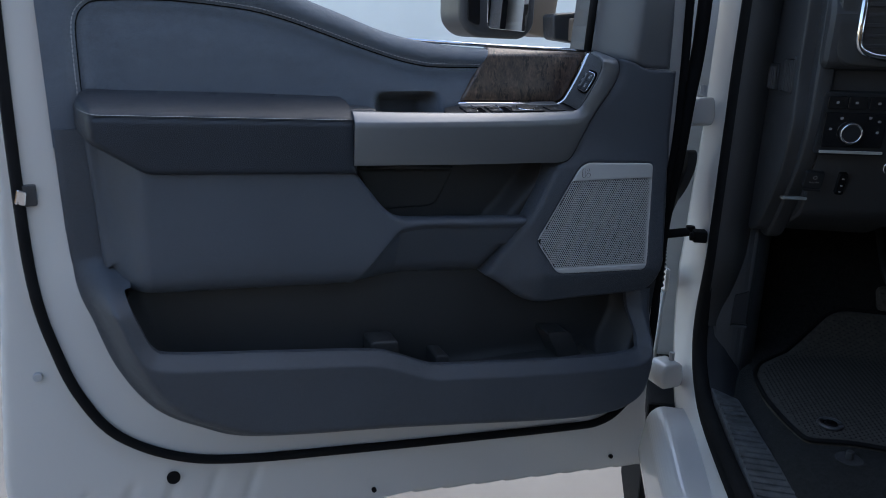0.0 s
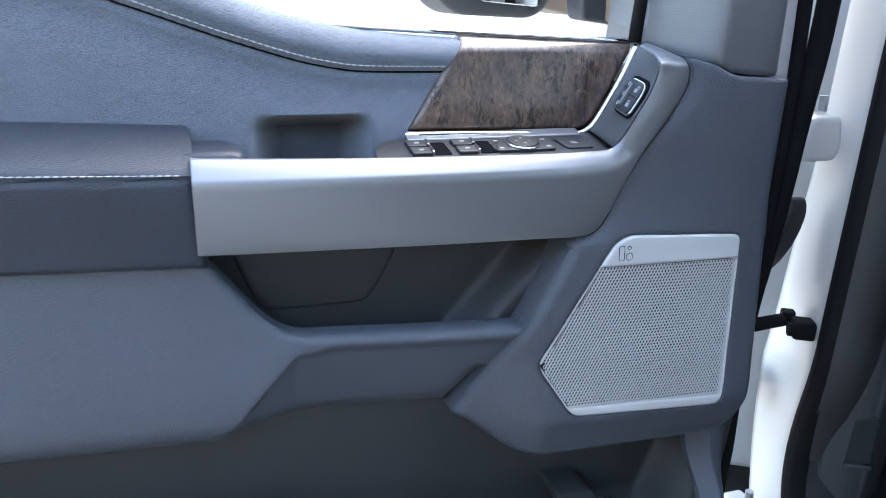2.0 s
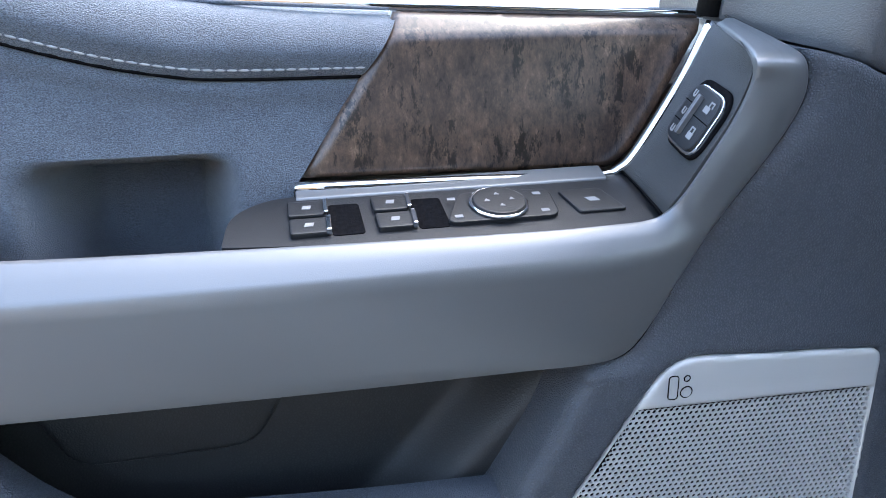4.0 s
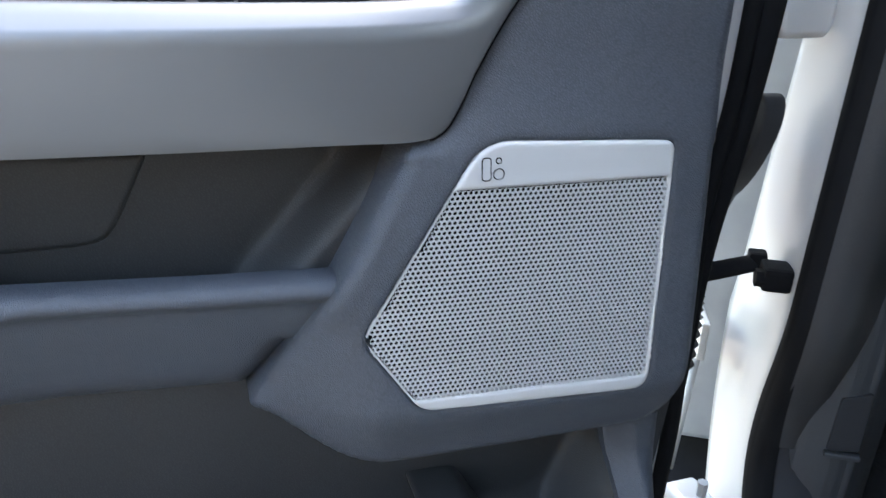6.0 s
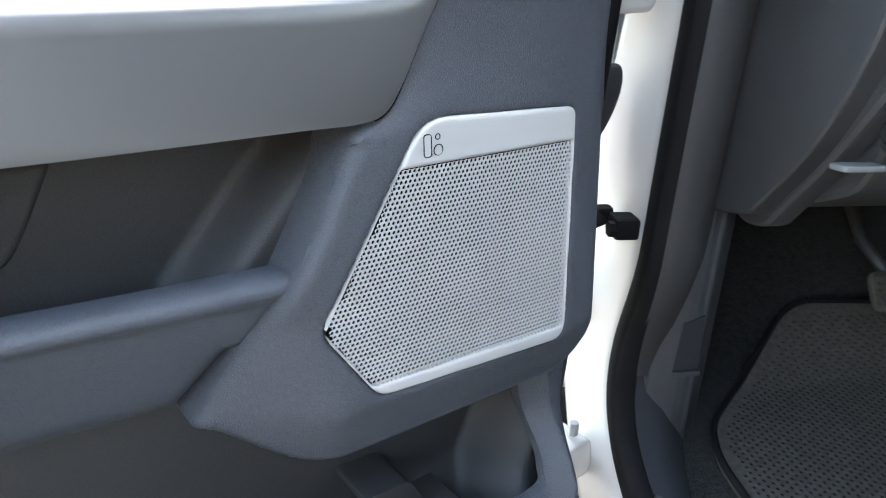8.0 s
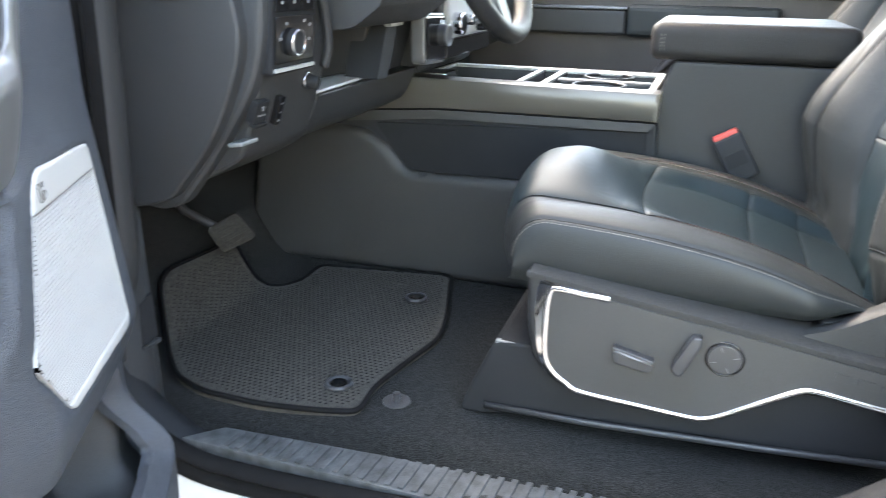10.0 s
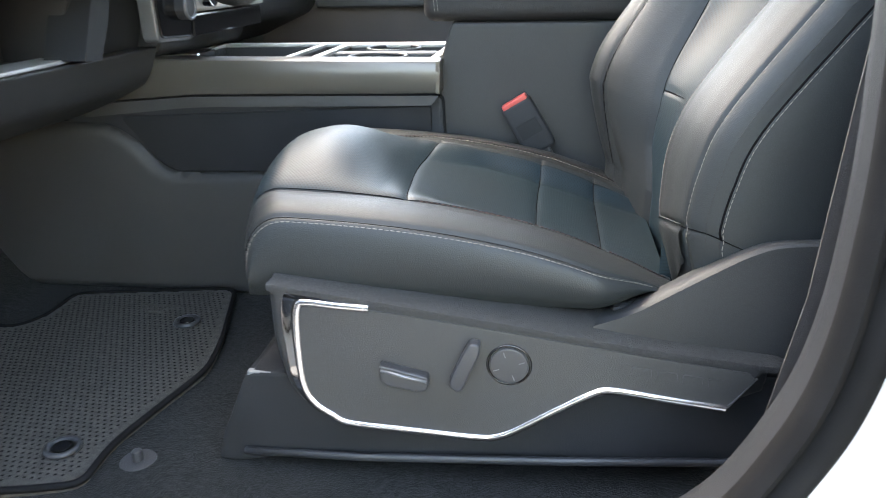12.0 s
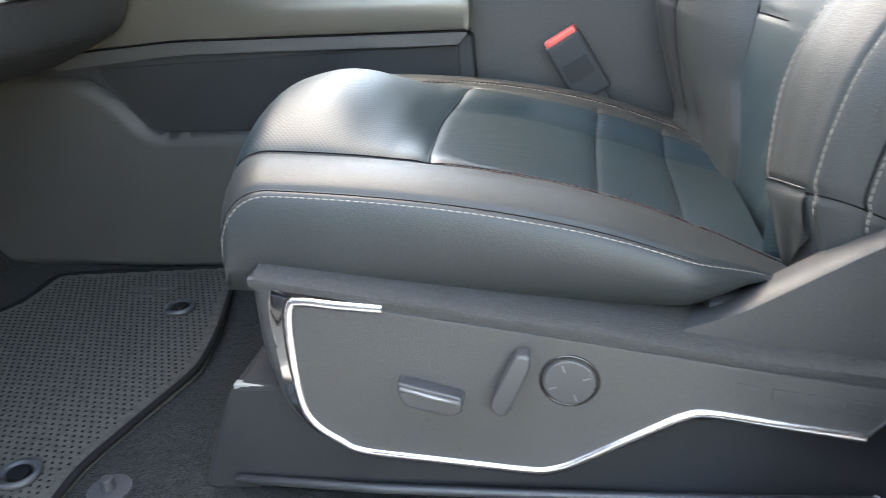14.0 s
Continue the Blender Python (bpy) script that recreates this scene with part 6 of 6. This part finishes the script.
for i in range(6):
    x = -0.462 + 0.0108 * i
    part("slat", prism(rounded([(x, 0.712), (x + 0.0042, 0.712), (x + 0.0062, 0.653), (x + 0.0020, 0.653)], 0.0008), -0.1400, -0.133, "y", 0.0006), M_DASH, vent)
part("dash_top", prism(rounded([(-0.33, 0.70), (-0.32, 0.82), (-0.40, 0.865), (-0.95, 0.87), (-0.95, 0.66)], [0.02, 0.05, 0.05, 0, 0]), -0.11, 1.62, "y", 0.02, 3), M_DASH, dash)
part("passenger_face", prism(rounded([(-0.36, 0.76), (-0.42, 0.50), (-0.60, 0.42), (-0.9, 0.45), (-0.9, 0.76)], 0.03), 0.98, 1.62, "y", 0.02, 3), M_DASH, dash)
part("firewall", box(-1.02, -0.98, -0.16, 1.64, 0.0, 0.95, 0), M_CARPET, dash)
part("stack_panel", prism(rounded([(-0.34, 0.80), (-0.34, 0.60), (-0.40, 0.47), (-0.60, 0.44), (-0.62, 0.80)], [0.02, 0.02, 0.02, 0, 0]), 0.56, 0.96, "y", 0.01, 3), M_DASH, dash)
part("lower_knee", prism(rounded([(-0.386, 0.492), (-0.406, 0.445), (-0.420, 0.425), (-0.46, 0.405), (-0.56, 0.365), (-0.66, 0.355), (-0.66, 0.492)], [0.006, 0.02, 0.02, 0.02, 0.03, 0, 0]), 0.104, 0.545, "y", 0.006, 3), M_DASH, dash)
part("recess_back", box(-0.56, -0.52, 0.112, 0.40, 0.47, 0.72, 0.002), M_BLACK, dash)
part("cubby_wall", prism([(-0.39, 0.60), (-0.428, 0.478), (-0.60, 0.478), (-0.60, 0.60)], 0.318, 0.548, "y", 0.004), M_DASH, dash)
# ---------- roof, rear and far side ----------
part("roof", box(-0.12, 2.3, -0.16, 1.68, 1.30, 1.36, 0.01), M_ROOFLINE, cab)
part("rear_wall", box(2.2, 2.26, -0.2, 1.7, 0.0, 0.75, 0), M_TRIM, cab)
part("side_rear", box(0.66, 2.25, -0.31, -0.25, -0.2, 0.72, 0.01), M_PAINT, cab)
part("far_side", box(-1.0, 2.25, 1.64, 1.70, -0.2, 0.72, 0.01), M_TRIM, cab)
M_FAR = mat("far_door_plastic", (0.062, 0.050, 0.047), 0.5, var=0.14, var_scale=6, fine=0.3, fine_scale=500, grain=0.1)
far_door = thing("passenger_door", "dark passenger door panel with silver armrest band", "truck door")
part("panel", box(-0.60, 0.62, 1.60, 1.64, 0.05, 0.74, 0.01), M_FAR, far_door)
part("armrest", box(-0.40, -0.06, 1.55, 1.61, 0.505, 0.583, 0.012, 3), M_TRIM, far_door)
part("arm_top", box(-0.40, -0.06, 1.548, 1.60, 0.583, 0.592, 0.003), M_SILVER, far_door, "silver armrest edge")
part("upper_pad", box(-0.55, 0.60, 1.565, 1.605, 0.64, 0.735, 0.02, 3), M_FAR, far_door)
part("pocket_lip", tube(curve([(-0.44, 1.592, 0.335), (-0.10, 1.592, 0.335), (0.02, 1.592, 0.36), (0.09, 1.592, 0.43), (0.16, 1.592, 0.445)], 6), 0.014, 10), M_FAR, far_door, smooth=True)
part("arm_pad", box(-0.06, 0.40, 1.55, 1.61, 0.50, 0.60, 0.02, 3), M_LEATHER, far_door)
part("a_pillar_far", box(-0.62, -0.54, 1.62, 1.70, 0.70, 1.32, 0.01), M_TRIM, cab)
part("b_pillar_far", box(0.55, 0.68, 1.62, 1.70, 0.70, 1.32, 0.01), M_TRIM, cab)
part("pillar_trim", box(0.632, 0.77, -0.150, -0.020, -0.02, 1.31, 0.012, 3), M_DARK, cab, "dark inner pillar trim")
part("rear_floor", box(0.62, 2.2, -0.14, 1.62, -0.03, -0.004, 0.002), M_CARPET, cab, "dark rear carpet")
part("b_pillar", box(0.60, 0.74, -0.30, -0.14, -0.1, 1.32, 0.01), M_PAINT, cab)

# switch plate, knob and small switches, in a frame leaning with the panel
SWM = pose(-0.352, -0.035, 0.591, 0, 4.6, 0)


def dash_piece(name, bm, material, parent, label="", smooth=False):
    bmesh.ops.transform(bm, matrix=SWM, verts=bm.verts)
    return part(name, bm, material, parent, label, smooth)


def yz(poly, r, x0, x1, bevel=0.001):
    return prism(rounded(poly, r), x0, x1, "x", bevel)


bezel = dash_piece("switch_bezel", yz([(-0.060, -0.046), (0.062, -0.044), (0.066, 0.070), (-0.058, 0.070)], 0.010, -0.02, 0.006, 0.003), M_DARK, dash, "black switch bezel")
dash_piece("bezel_strip", yz([(-0.052, -0.041), (0.056, -0.040), (0.056, -0.035), (-0.052, -0.036)], 0.001, 0.004, 0.010), M_GRILLE, bezel, "bright strip under the knob")
for y0, y1 in ((-0.052, -0.020), (-0.018, 0.014), (0.018, 0.052)):
    dash_piece("button", yz([(y0, 0.040), (y1, 0.040), (y1, 0.063), (y0, 0.063)], 0.003, 0.004, 0.009), M_GLOSS, bezel)
dash_piece("knob_plate", yz([(-0.052, -0.030), (0.052, -0.028), (0.052, 0.034), (-0.052, 0.034)], 0.004, 0.004, 0.009), M_GLOSS, bezel)
knob = dash_piece("headlight_knob", disc((0.012, -0.006, -0.002), 0.019, 0.014, "x", 28, 0.003), M_DARK, bezel)
dash_piece("knob_ring", ring((0.018, -0.006, -0.002), 0.0172, 0.0022, "x"), M_CHROME, knob, "chrome knob ring", True)
for yy, zz in ((-0.036, 0.052), (-0.004, 0.052), (0.034, 0.052), (-0.040, 0.004), (0.040, 0.020), (0.040, 0.000), (-0.024, 0.024), (0.024, 0.026)):
    dash_piece("symbol", yz([(yy - 0.0024, zz - 0.0022), (yy + 0.0024, zz - 0.0022), (yy + 0.0024, zz + 0.0022), (yy - 0.0024, zz + 0.0022)], 0.0008, 0.009, 0.0094, 0), M_MARK, bezel)
jack = part("power_knob", tube([(-0.385, 0.050, 0.524), (-0.358, 0.054, 0.518)], [0.012, 0.0105], 16), M_DARK, dash)
part("knob_ring", ring((-0.374, 0.0515, 0.5225), 0.012, 0.002, "x"), M_CHROME, jack, smooth=True)
PBM = pose(-0.385, -0.076, 0.495, 0, 19, 0) @ Matrix.Scale(0.66, 4)
pb = yz([(-0.026, -0.026), (0.024, -0.026), (0.024, 0.024), (-0.026, 0.024)], 0.006, -0.01, 0.010, 0.002)
bmesh.ops.transform(pb, matrix=PBM, verts=pb.verts)
pbrake = part("parking_brake_switch", pb, M_DARK, dash, "black parking brake switch")
lip = yz([(-0.024, -0.034), (0.022, -0.034), (0.022, -0.026), (-0.024, -0.026)], 0.002, 0.0, 0.016, 0.001)
bmesh.ops.transform(lip, matrix=PBM, verts=lip.verts)
part("pull_lip", lip, M_DARK, pbrake)
c = ring((0.0106, 0.0, 0.008), 0.005, 0.0009, "x", 16)
bmesh.ops.transform(c, matrix=PBM, verts=c.verts)
part("symbol", c, M_MARK, pbrake)
txt = bpy.data.curves.new("pull_on", "FONT")
txt.body, txt.size, txt.align_x, txt.extrude = "PULL ON", 0.0066, "CENTER", 0.0002
tmp = bpy.data.objects.new("tmp", txt)
bpy.context.view_layer.update()
me = bpy.data.meshes.new_from_object(tmp)
bpy.data.objects.remove(tmp)
me.materials.append(M_MARK)
lettering = new("lettering", me)
lettering.parent = pbrake
lettering.matrix_local = PBM @ pose(0.0106, 0, -0.010, 90, 0, 90)
ps = yz([(-0.010, -0.030), (0.010, -0.030), (0.010, 0.032), (-0.010, 0.032)], 0.004, -0.01, 0.010, 0.002)
bmesh.ops.transform(ps, matrix=(pose(-0.386, -0.027, 0.488, 0, 19, 0) @ Matrix.Scale(0.72, 4)), verts=ps.verts)
ped = part("pedal_switch", ps, M_GLOSS, dash)
for dz in (0.018, -0.002, -0.02):
    q = yz([(-0.003, dz - 0.002), (0.003, dz - 0.002), (0.003, dz + 0.002), (-0.003, dz + 0.002)], 0, 0.010, 0.0105, 0)
    bmesh.ops.transform(q, matrix=(pose(-0.386, -0.027, 0.488, 0, 19, 0) @ Matrix.Scale(0.72, 4)), verts=q.verts)
    part("symbol", q, M_MARK, ped)
part("hood_release", prism(rounded([(-0.070, -0.105), (-0.045, -0.105), (-0.045, -0.06), (-0.07, -0.06)], 0.006), 0, 0.006, "z", 0.002), M_STEEL, dash, "satin hood release lever").matrix_local = pose(-0.338, -0.022, 0.458, 0, -8, 0)
part("shelf_edge", prism([(-0.46, 0.108), (-0.389, 0.108), (-0.402, 0.345), (-0.46, 0.345)], 0.4925, 0.4985, "z", 0.003), M_GRILLE, dash, "bright shelf edge")
part("column_surround", prism(rounded([(-0.29, 0.74), (-0.27, 0.64), (-0.33, 0.596), (-0.46, 0.588), (-0.55, 0.74)], 0.02), 0.118, 0.43, "y", 0.02, 3), M_DASH, dash)
part("panel_edge", prism(rounded([(0.285, 0.496), (0.338, 0.600), (0.378, 0.600), (0.372, 0.560), (0.330, 0.494)], [0.004, 0.006, 0.006, 0.02, 0.004]), -0.43, -0.362, "x", 0.005, 2), M_PILLAR, dash)
part("bezel_ridge", tube(curve([(-0.352, 0.040, 0.675), (-0.352, 0.070, 0.630), (-0.358, 0.090, 0.575), (-0.368, 0.092, 0.540)], 5), 0.010, 8, flat=0.7), M_DASH, dash, smooth=True)
# Bright metal puts the lit top face of the panel into the colour.
part("lit_panel_tab", box(-0.362, -0.346, 0.318, 0.375, 0.589, 0.599, 0.003), M_GRILLE, dash)

# outer air vent with a bright rim
vent = part("air_vent", prism(rounded([(-0.095, 0.705), (0.115, 0.700), (0.125, 0.90), (-0.10, 0.90)], [0.04, 0.05, 0.02, 0.02]), -0.37, -0.325, "x", 0.01, 3), M_TRIM, dash, "air vent housing")
part("vent_rim", tube([(-0.322, y, z) for y, z in rounded([(-0.062, 0.90), (-0.060, 0.735), (-0.03, 0.722), (0.10, 0.722), (0.10, 0.90)], [0, 0.03, 0.03, 0.03, 0])], 0.006, 8), M_CHROME, vent, "polished vent rim", smooth=True)
for i in range(9):
    z = 0.738 + 0.017 * i
    part("slat", box(-0.336, -0.321, -0.052, 0.094, z, z + 0.006, 0.001), M_BLACK, vent)
side_vent = part("side_vent", prism(rounded([(-0.625, 0.645), (-0.492, 0.650), (-0.500, 0.702), (-0.640, 0.702)], 0.008), -0.140, -0.132, "y", 0.002), M_DARK, dash, "slatted side vent")
for i in range(9):
    x = -0.620 + 0.0135 * i
    part("slat", prism([(x, 0.652), (x + 0.006, 0.652), (x + 0.002, 0.696), (x - 0.004, 0.696)], -0.144, -0.139, "y", 0.001), M_DASH, side_vent)

# centre controls
part("mode_frame", prism(rounded([(0.462, 0.506), (0.590, 0.500), (0.590, 0.604), (0.458, 0.608)], 0.014), -0.365, -0.336, "x", 0.004, 2), M_SILVER, dash, "silver frame of the mode panel")
stack = part("mode_panel", prism(rounded([(0.468, 0.512), (0.585, 0.506), (0.585, 0.598), (0.464, 0.602)], 0.012), -0.36, -0.333, "x", 0.004, 2), M_GLOSS, dash, "gloss black drive mode panel")
part("mode_dial", disc((-0.325, 0.548, 0.560), 0.022, 0.022, "x", 24, 0.003), M_BLACK, stack)
part("dial_ring", ring((-0.314, 0.548, 0.560), 0.020, 0.003, "x"), M_SILVER, stack, smooth=True)
for i, y in enumerate((0.635, 0.71, 0.80, 0.86, 0.91)):
    part("climate_knob", disc((-0.322, y, 0.580 + 0.004 * (i % 2)), 0.024 if i in (0, 2) else 0.012, 0.03, "x", 20, 0.003), M_CHROME, dash)
part("climate_panel", box(-0.35, -0.329, 0.592, 0.945, 0.548, 0.640, 0.006, 2), M_GRILLE, dash, "silver climate control strip")
part("tray_slot", box(-0.39, -0.337, 0.60, 0.94, 0.505, 0.545, 0.004), M_GLOSS, dash)

# kick panel detail, dead pedal and brake pedal
kick = thing("kick_panel", "dark grey plastic kick panel below the dash", "kick panel")
part("skin", prism(rounded([(-0.598, -0.175), (-0.585, -0.115), (-0.64, -0.06), (-1.0, -0.035), (-1.0, -0.175)], [0, 0.03, 0.05, 0, 0]), -0.03, 0.56, "z", 0.014, 3), M_KICK, kick)
part("lower_skin", prism(rounded([(-0.598, -0.150), (-0.592, -0.104), (-0.64, -0.085), (-0.70, -0.15)], [0, 0.008, 0.02, 0]), -0.03, 0.335, "z", 0.006, 2), M_KICK, kick)
part("access_cover", prism(rounded([(-0.141, 0.110), (-0.139, 0.182), (-0.108, 0.192), (-0.106, 0.114)], 0.004), -0.597, -0.588, "x", 0.002), M_PILLAR, kick, "dark access cover")
part("cover_lip", box(-0.594, -0.584, -0.143, -0.104, 0.103, 0.110, 0.002), M_KICK, kick)
pedal = thing("brake_pedal", "worn black rubber brake pedal", "pedal", pose(-0.69, 0.255, 0.165, 0, -42, 0))
part("pad", prism(rounded([(-0.055, -0.03), (0.055, -0.034), (0.05, 0.034), (-0.05, 0.03)], 0.015), -0.006, 0.006, "x", 0.004, 2), M_MAT, pedal)
for i in range(5):
    part("tread", box(0.005, 0.009, -0.043, 0.043, -0.024 + 0.011 * i, -0.019 + 0.011 * i, 0.001), M_MAT, pedal)
part("arm", tube([(-0.006, 0.0, 0.0), (-0.06, 0.0, 0.10), (-0.10, 0.02, 0.30)], 0.009, 8), M_BLACK, pedal, smooth=True)

# steering wheel
wheel = thing("steering_wheel", "black leather steering wheel with padded rim", "steering wheel", pose(-0.172, 0.265, 0.765, 0, 68, 0))
rim_pts = [(0.190 * math.cos(a), 0.190 * math.sin(a), 0.0) for a in (2 * math.pi * i / 64 for i in range(64))]
part("rim", tube(rim_pts, 0.0165, 14, closed=True), M_RIM, wheel, smooth=True)
part("hub", disc((0, 0, -0.03), 0.075, 0.05, "z", 32, 0.014), M_RIM, wheel)
part("spoke", prism(rounded([(0.05, -0.028), (0.175, -0.022), (0.175, 0.022), (0.05, 0.028)], 0.004), -0.02, -0.002, "z", 0.004), M_BLACK, wheel, "black lower spoke")
for sgn in (-1, 1):
    part("spoke", prism(rounded([(-0.02, sgn * 0.06), (0.03, sgn * 0.06), (0.02, sgn * 0.178), (-0.02, sgn * 0.178)], 0.004), -0.02, -0.002, "z", 0.004), M_BLACK, wheel)
part("column", tube([(0, 0, -0.05), (-0.04, 0, -0.22)], [0.055, 0.07], 20), M_BLACK, wheel, smooth=True)

# door check strap and wiring boot between pillar and door
strap = thing("door_check", "black steel door check strap", "door check")
p0 = DOOR @ Vector((-0.10, -0.045, 0.318))
part("bar", tube([tuple(p0), (-0.64, -0.245, 0.312), (-0.612, -0.232, 0.310)], 0.0105, 10, flat=0.65), M_RUBBER, strap, smooth=True)
part("bracket", box(-0.628, -0.594, -0.245, -0.214, 0.297, 0.324, 0.005), M_RUBBER, strap)
part("clip", box(-0.650, -0.630, -0.256, -0.236, 0.308, 0.326, 0.004, 2), M_RUBBER, strap)
part("bolt", disc((-0.604, -0.247, 0.310), 0.010, 0.01, "y", 6), M_RUBBER, strap)
boot = thing("wiring_boot", "black rubber wiring boot at the door hinge", "wiring boot")
pad_bm = prism([(0.028 * math.cos(a_), 0.078 * math.sin(a_) + 0.30 * 0.028 * math.cos(a_)) for a_ in (2 * math.pi * i / 28 for i in range(28))], -0.012, 0.012, "y", 0.007, 3)
bmesh.ops.transform(pad_bm, matrix=pose(-0.648, -0.284, 0.436, 0, 27, 26), verts=pad_bm.verts)
part("flange", pad_bm, M_BOOT, boot, "oval rubber flange", smooth=True)
sleeve = [(-0.646, -0.292, 0.462), (-0.660, -0.300, 0.405), (-0.675, -0.306, 0.352)]
part("sleeve", tube(curve(sleeve, 5), [0.036 - 0.0015 * i for i in range(11)], 14), M_BOOT, boot, smooth=True)
ribs = curve([(-0.650, -0.306, 0.368), (-0.646, -0.309, 0.315), (-0.634, -0.310, 0.27), (-0.620, -0.310, 0.235), (-0.612, -0.312, 0.18)], 9)
part("bellows", tube(ribs, [0.0165 if i % 2 else 0.0125 for i in range(len(ribs))], 14), M_BOOT, boot)

# hinge pillar behind the open door and block below; colour carries the gap's shade
part("hinge_pillar", box(-1.02, -0.86, -0.292, -0.16, -0.10, 0.95, 0.01), M_GREY_AND_SHADE, cab, "hinge pillar coloured grey for its shade")


def pocket_depth(X, Z, sd):
    """Pressed sheet with a few sealer-smeared dents."""
    y = -0.198 + 0.03 * smooth01((-0.74 - X) / 0.06)
    for cx, cz, w, h, d in ((-0.705, 0.545, 0.016, 0.05, 0.016), (-0.725, 0.50, 0.012, 0.04, -0.010), (-0.70, 0.66, 0.02, 0.02, -0.008), (-0.72, 0.12, 0.02, 0.06, -0.012), (-0.745, 0.02, 0.015, 0.05, 0.012), (-0.715, -0.02, 0.012, 0.04, -0.008)):
        y = y - d * np.exp(-(((X - cx + 0.25 * (Z - cz)) / w) ** 2) - (((Z - cz) / h) ** 2))
    return y + 0.0015 * np.sin(130 * X + 40 * Z) * np.sin(70 * Z)


pocket_plate = relief("hinge_pocket", [(-0.90, -0.12), (-0.60, -0.12), (-0.60, 0.96), (-0.90, 0.96)], pocket_depth, M_GREY_AND_SHADE, cab, "grey hinge pocket with bolts", res=0.006, back=0)
for bx, bz in ((-0.690, 0.735), (-0.684, 0.712), (-0.70, 0.60), (-0.69, 0.33)):
    part("bolt", disc((bx, -0.204, bz), 0.008, 0.016, "y", 6, 0.001), M_PAINT, pocket_plate)
part("hinge_bracket", prism(rounded([(-0.800, 0.120), (-0.690, 0.145), (-0.690, 0.200), (-0.800, 0.180)], 0.004), -0.282, -0.272, "y", 0.003), M_PAINT, pocket_plate, "white painted hinge bracket")
for bx in (-0.755, -0.725):
    part("harness_rod", tube([(bx - 0.055, -0.276, -0.10), (bx, -0.276, 0.13)], 0.005, 8), M_GREY_AND_SHADE, pocket_plate, smooth=True)
# Black box added where the gap is only dark.
part("dark_gap_block", box(-1.05, -0.62, -0.300, -0.15, -0.60, -0.13, 0.01), M_RUBBER, cab, "black block for the dark gap under the hinges")
part("rocker", prism(rounded([(-0.31, -0.12), (-0.325, -0.22), (-0.29, -0.34), (-0.20, -0.36), (-0.18, -0.10), (-0.285, -0.095)], 0.02), -0.55, 2.2, "x", 0.004), M_PAINT, cab, "white rocker panel")
part("rear_quarter", prism(rounded([(0.64, -0.10), (2.2, -0.10), (2.2, 0.72), (0.66, 0.72)], 0.01), -0.315, -0.285, "y", 0.004), M_PAINT, cab)

M_WEB = mat("belt_webbing", (0.050, 0.046, 0.044), 0.8, var=0.1, var_scale=60, fine=0.6, fine_scale=900)
M_BROWN = mat("brown_trim", (0.075, 0.050, 0.042), 0.45, var=0.25, var_scale=14)
part("upper_trim", box(-0.58, 0.60, 1.585, 1.61, 0.625, 0.735, 0.01), M_BROWN, far_door, "dark brown upper trim")
# seat belt webbing along the rear pillar
belt = thing("seat_belt", "dark brown seat belt webbing along the pillar", "seat belt")
web = part("webbing", prism([(0.625, 0.95), (0.672, 0.95), (0.655, 0.60), (0.632, 0.30), (0.592, 0.07), (0.548, 0.07), (0.586, 0.30), (0.606, 0.60)], -0.034, -0.031, "y"), M_WEB, belt)
for x_in in (0.006, -0.006):
    edge = [(0.625, 0.95), (0.606, 0.60), (0.586, 0.30), (0.548, 0.07)] if x_in > 0 else [(0.672, 0.95), (0.655, 0.60), (0.632, 0.30), (0.592, 0.07)]
    stitches("selvedge", [(x + x_in, -0.0342, z) for x, z in edge], web, (0, -0.0006, 0), length=0.004, gap=0.001, r=0.0008, material=M_WEB)

# stitched front seam of the armrest lid
for x_ in (0.118, 0.124):
    stitches("stitching", [(x_, 0.5846, 0.545), (x_ - 0.002, 0.5843, 0.565), (x_, 0.5848, 0.580)], bin_, (0, -0.0008, 0), material=M_THREAD_SEAT, r=0.0006)
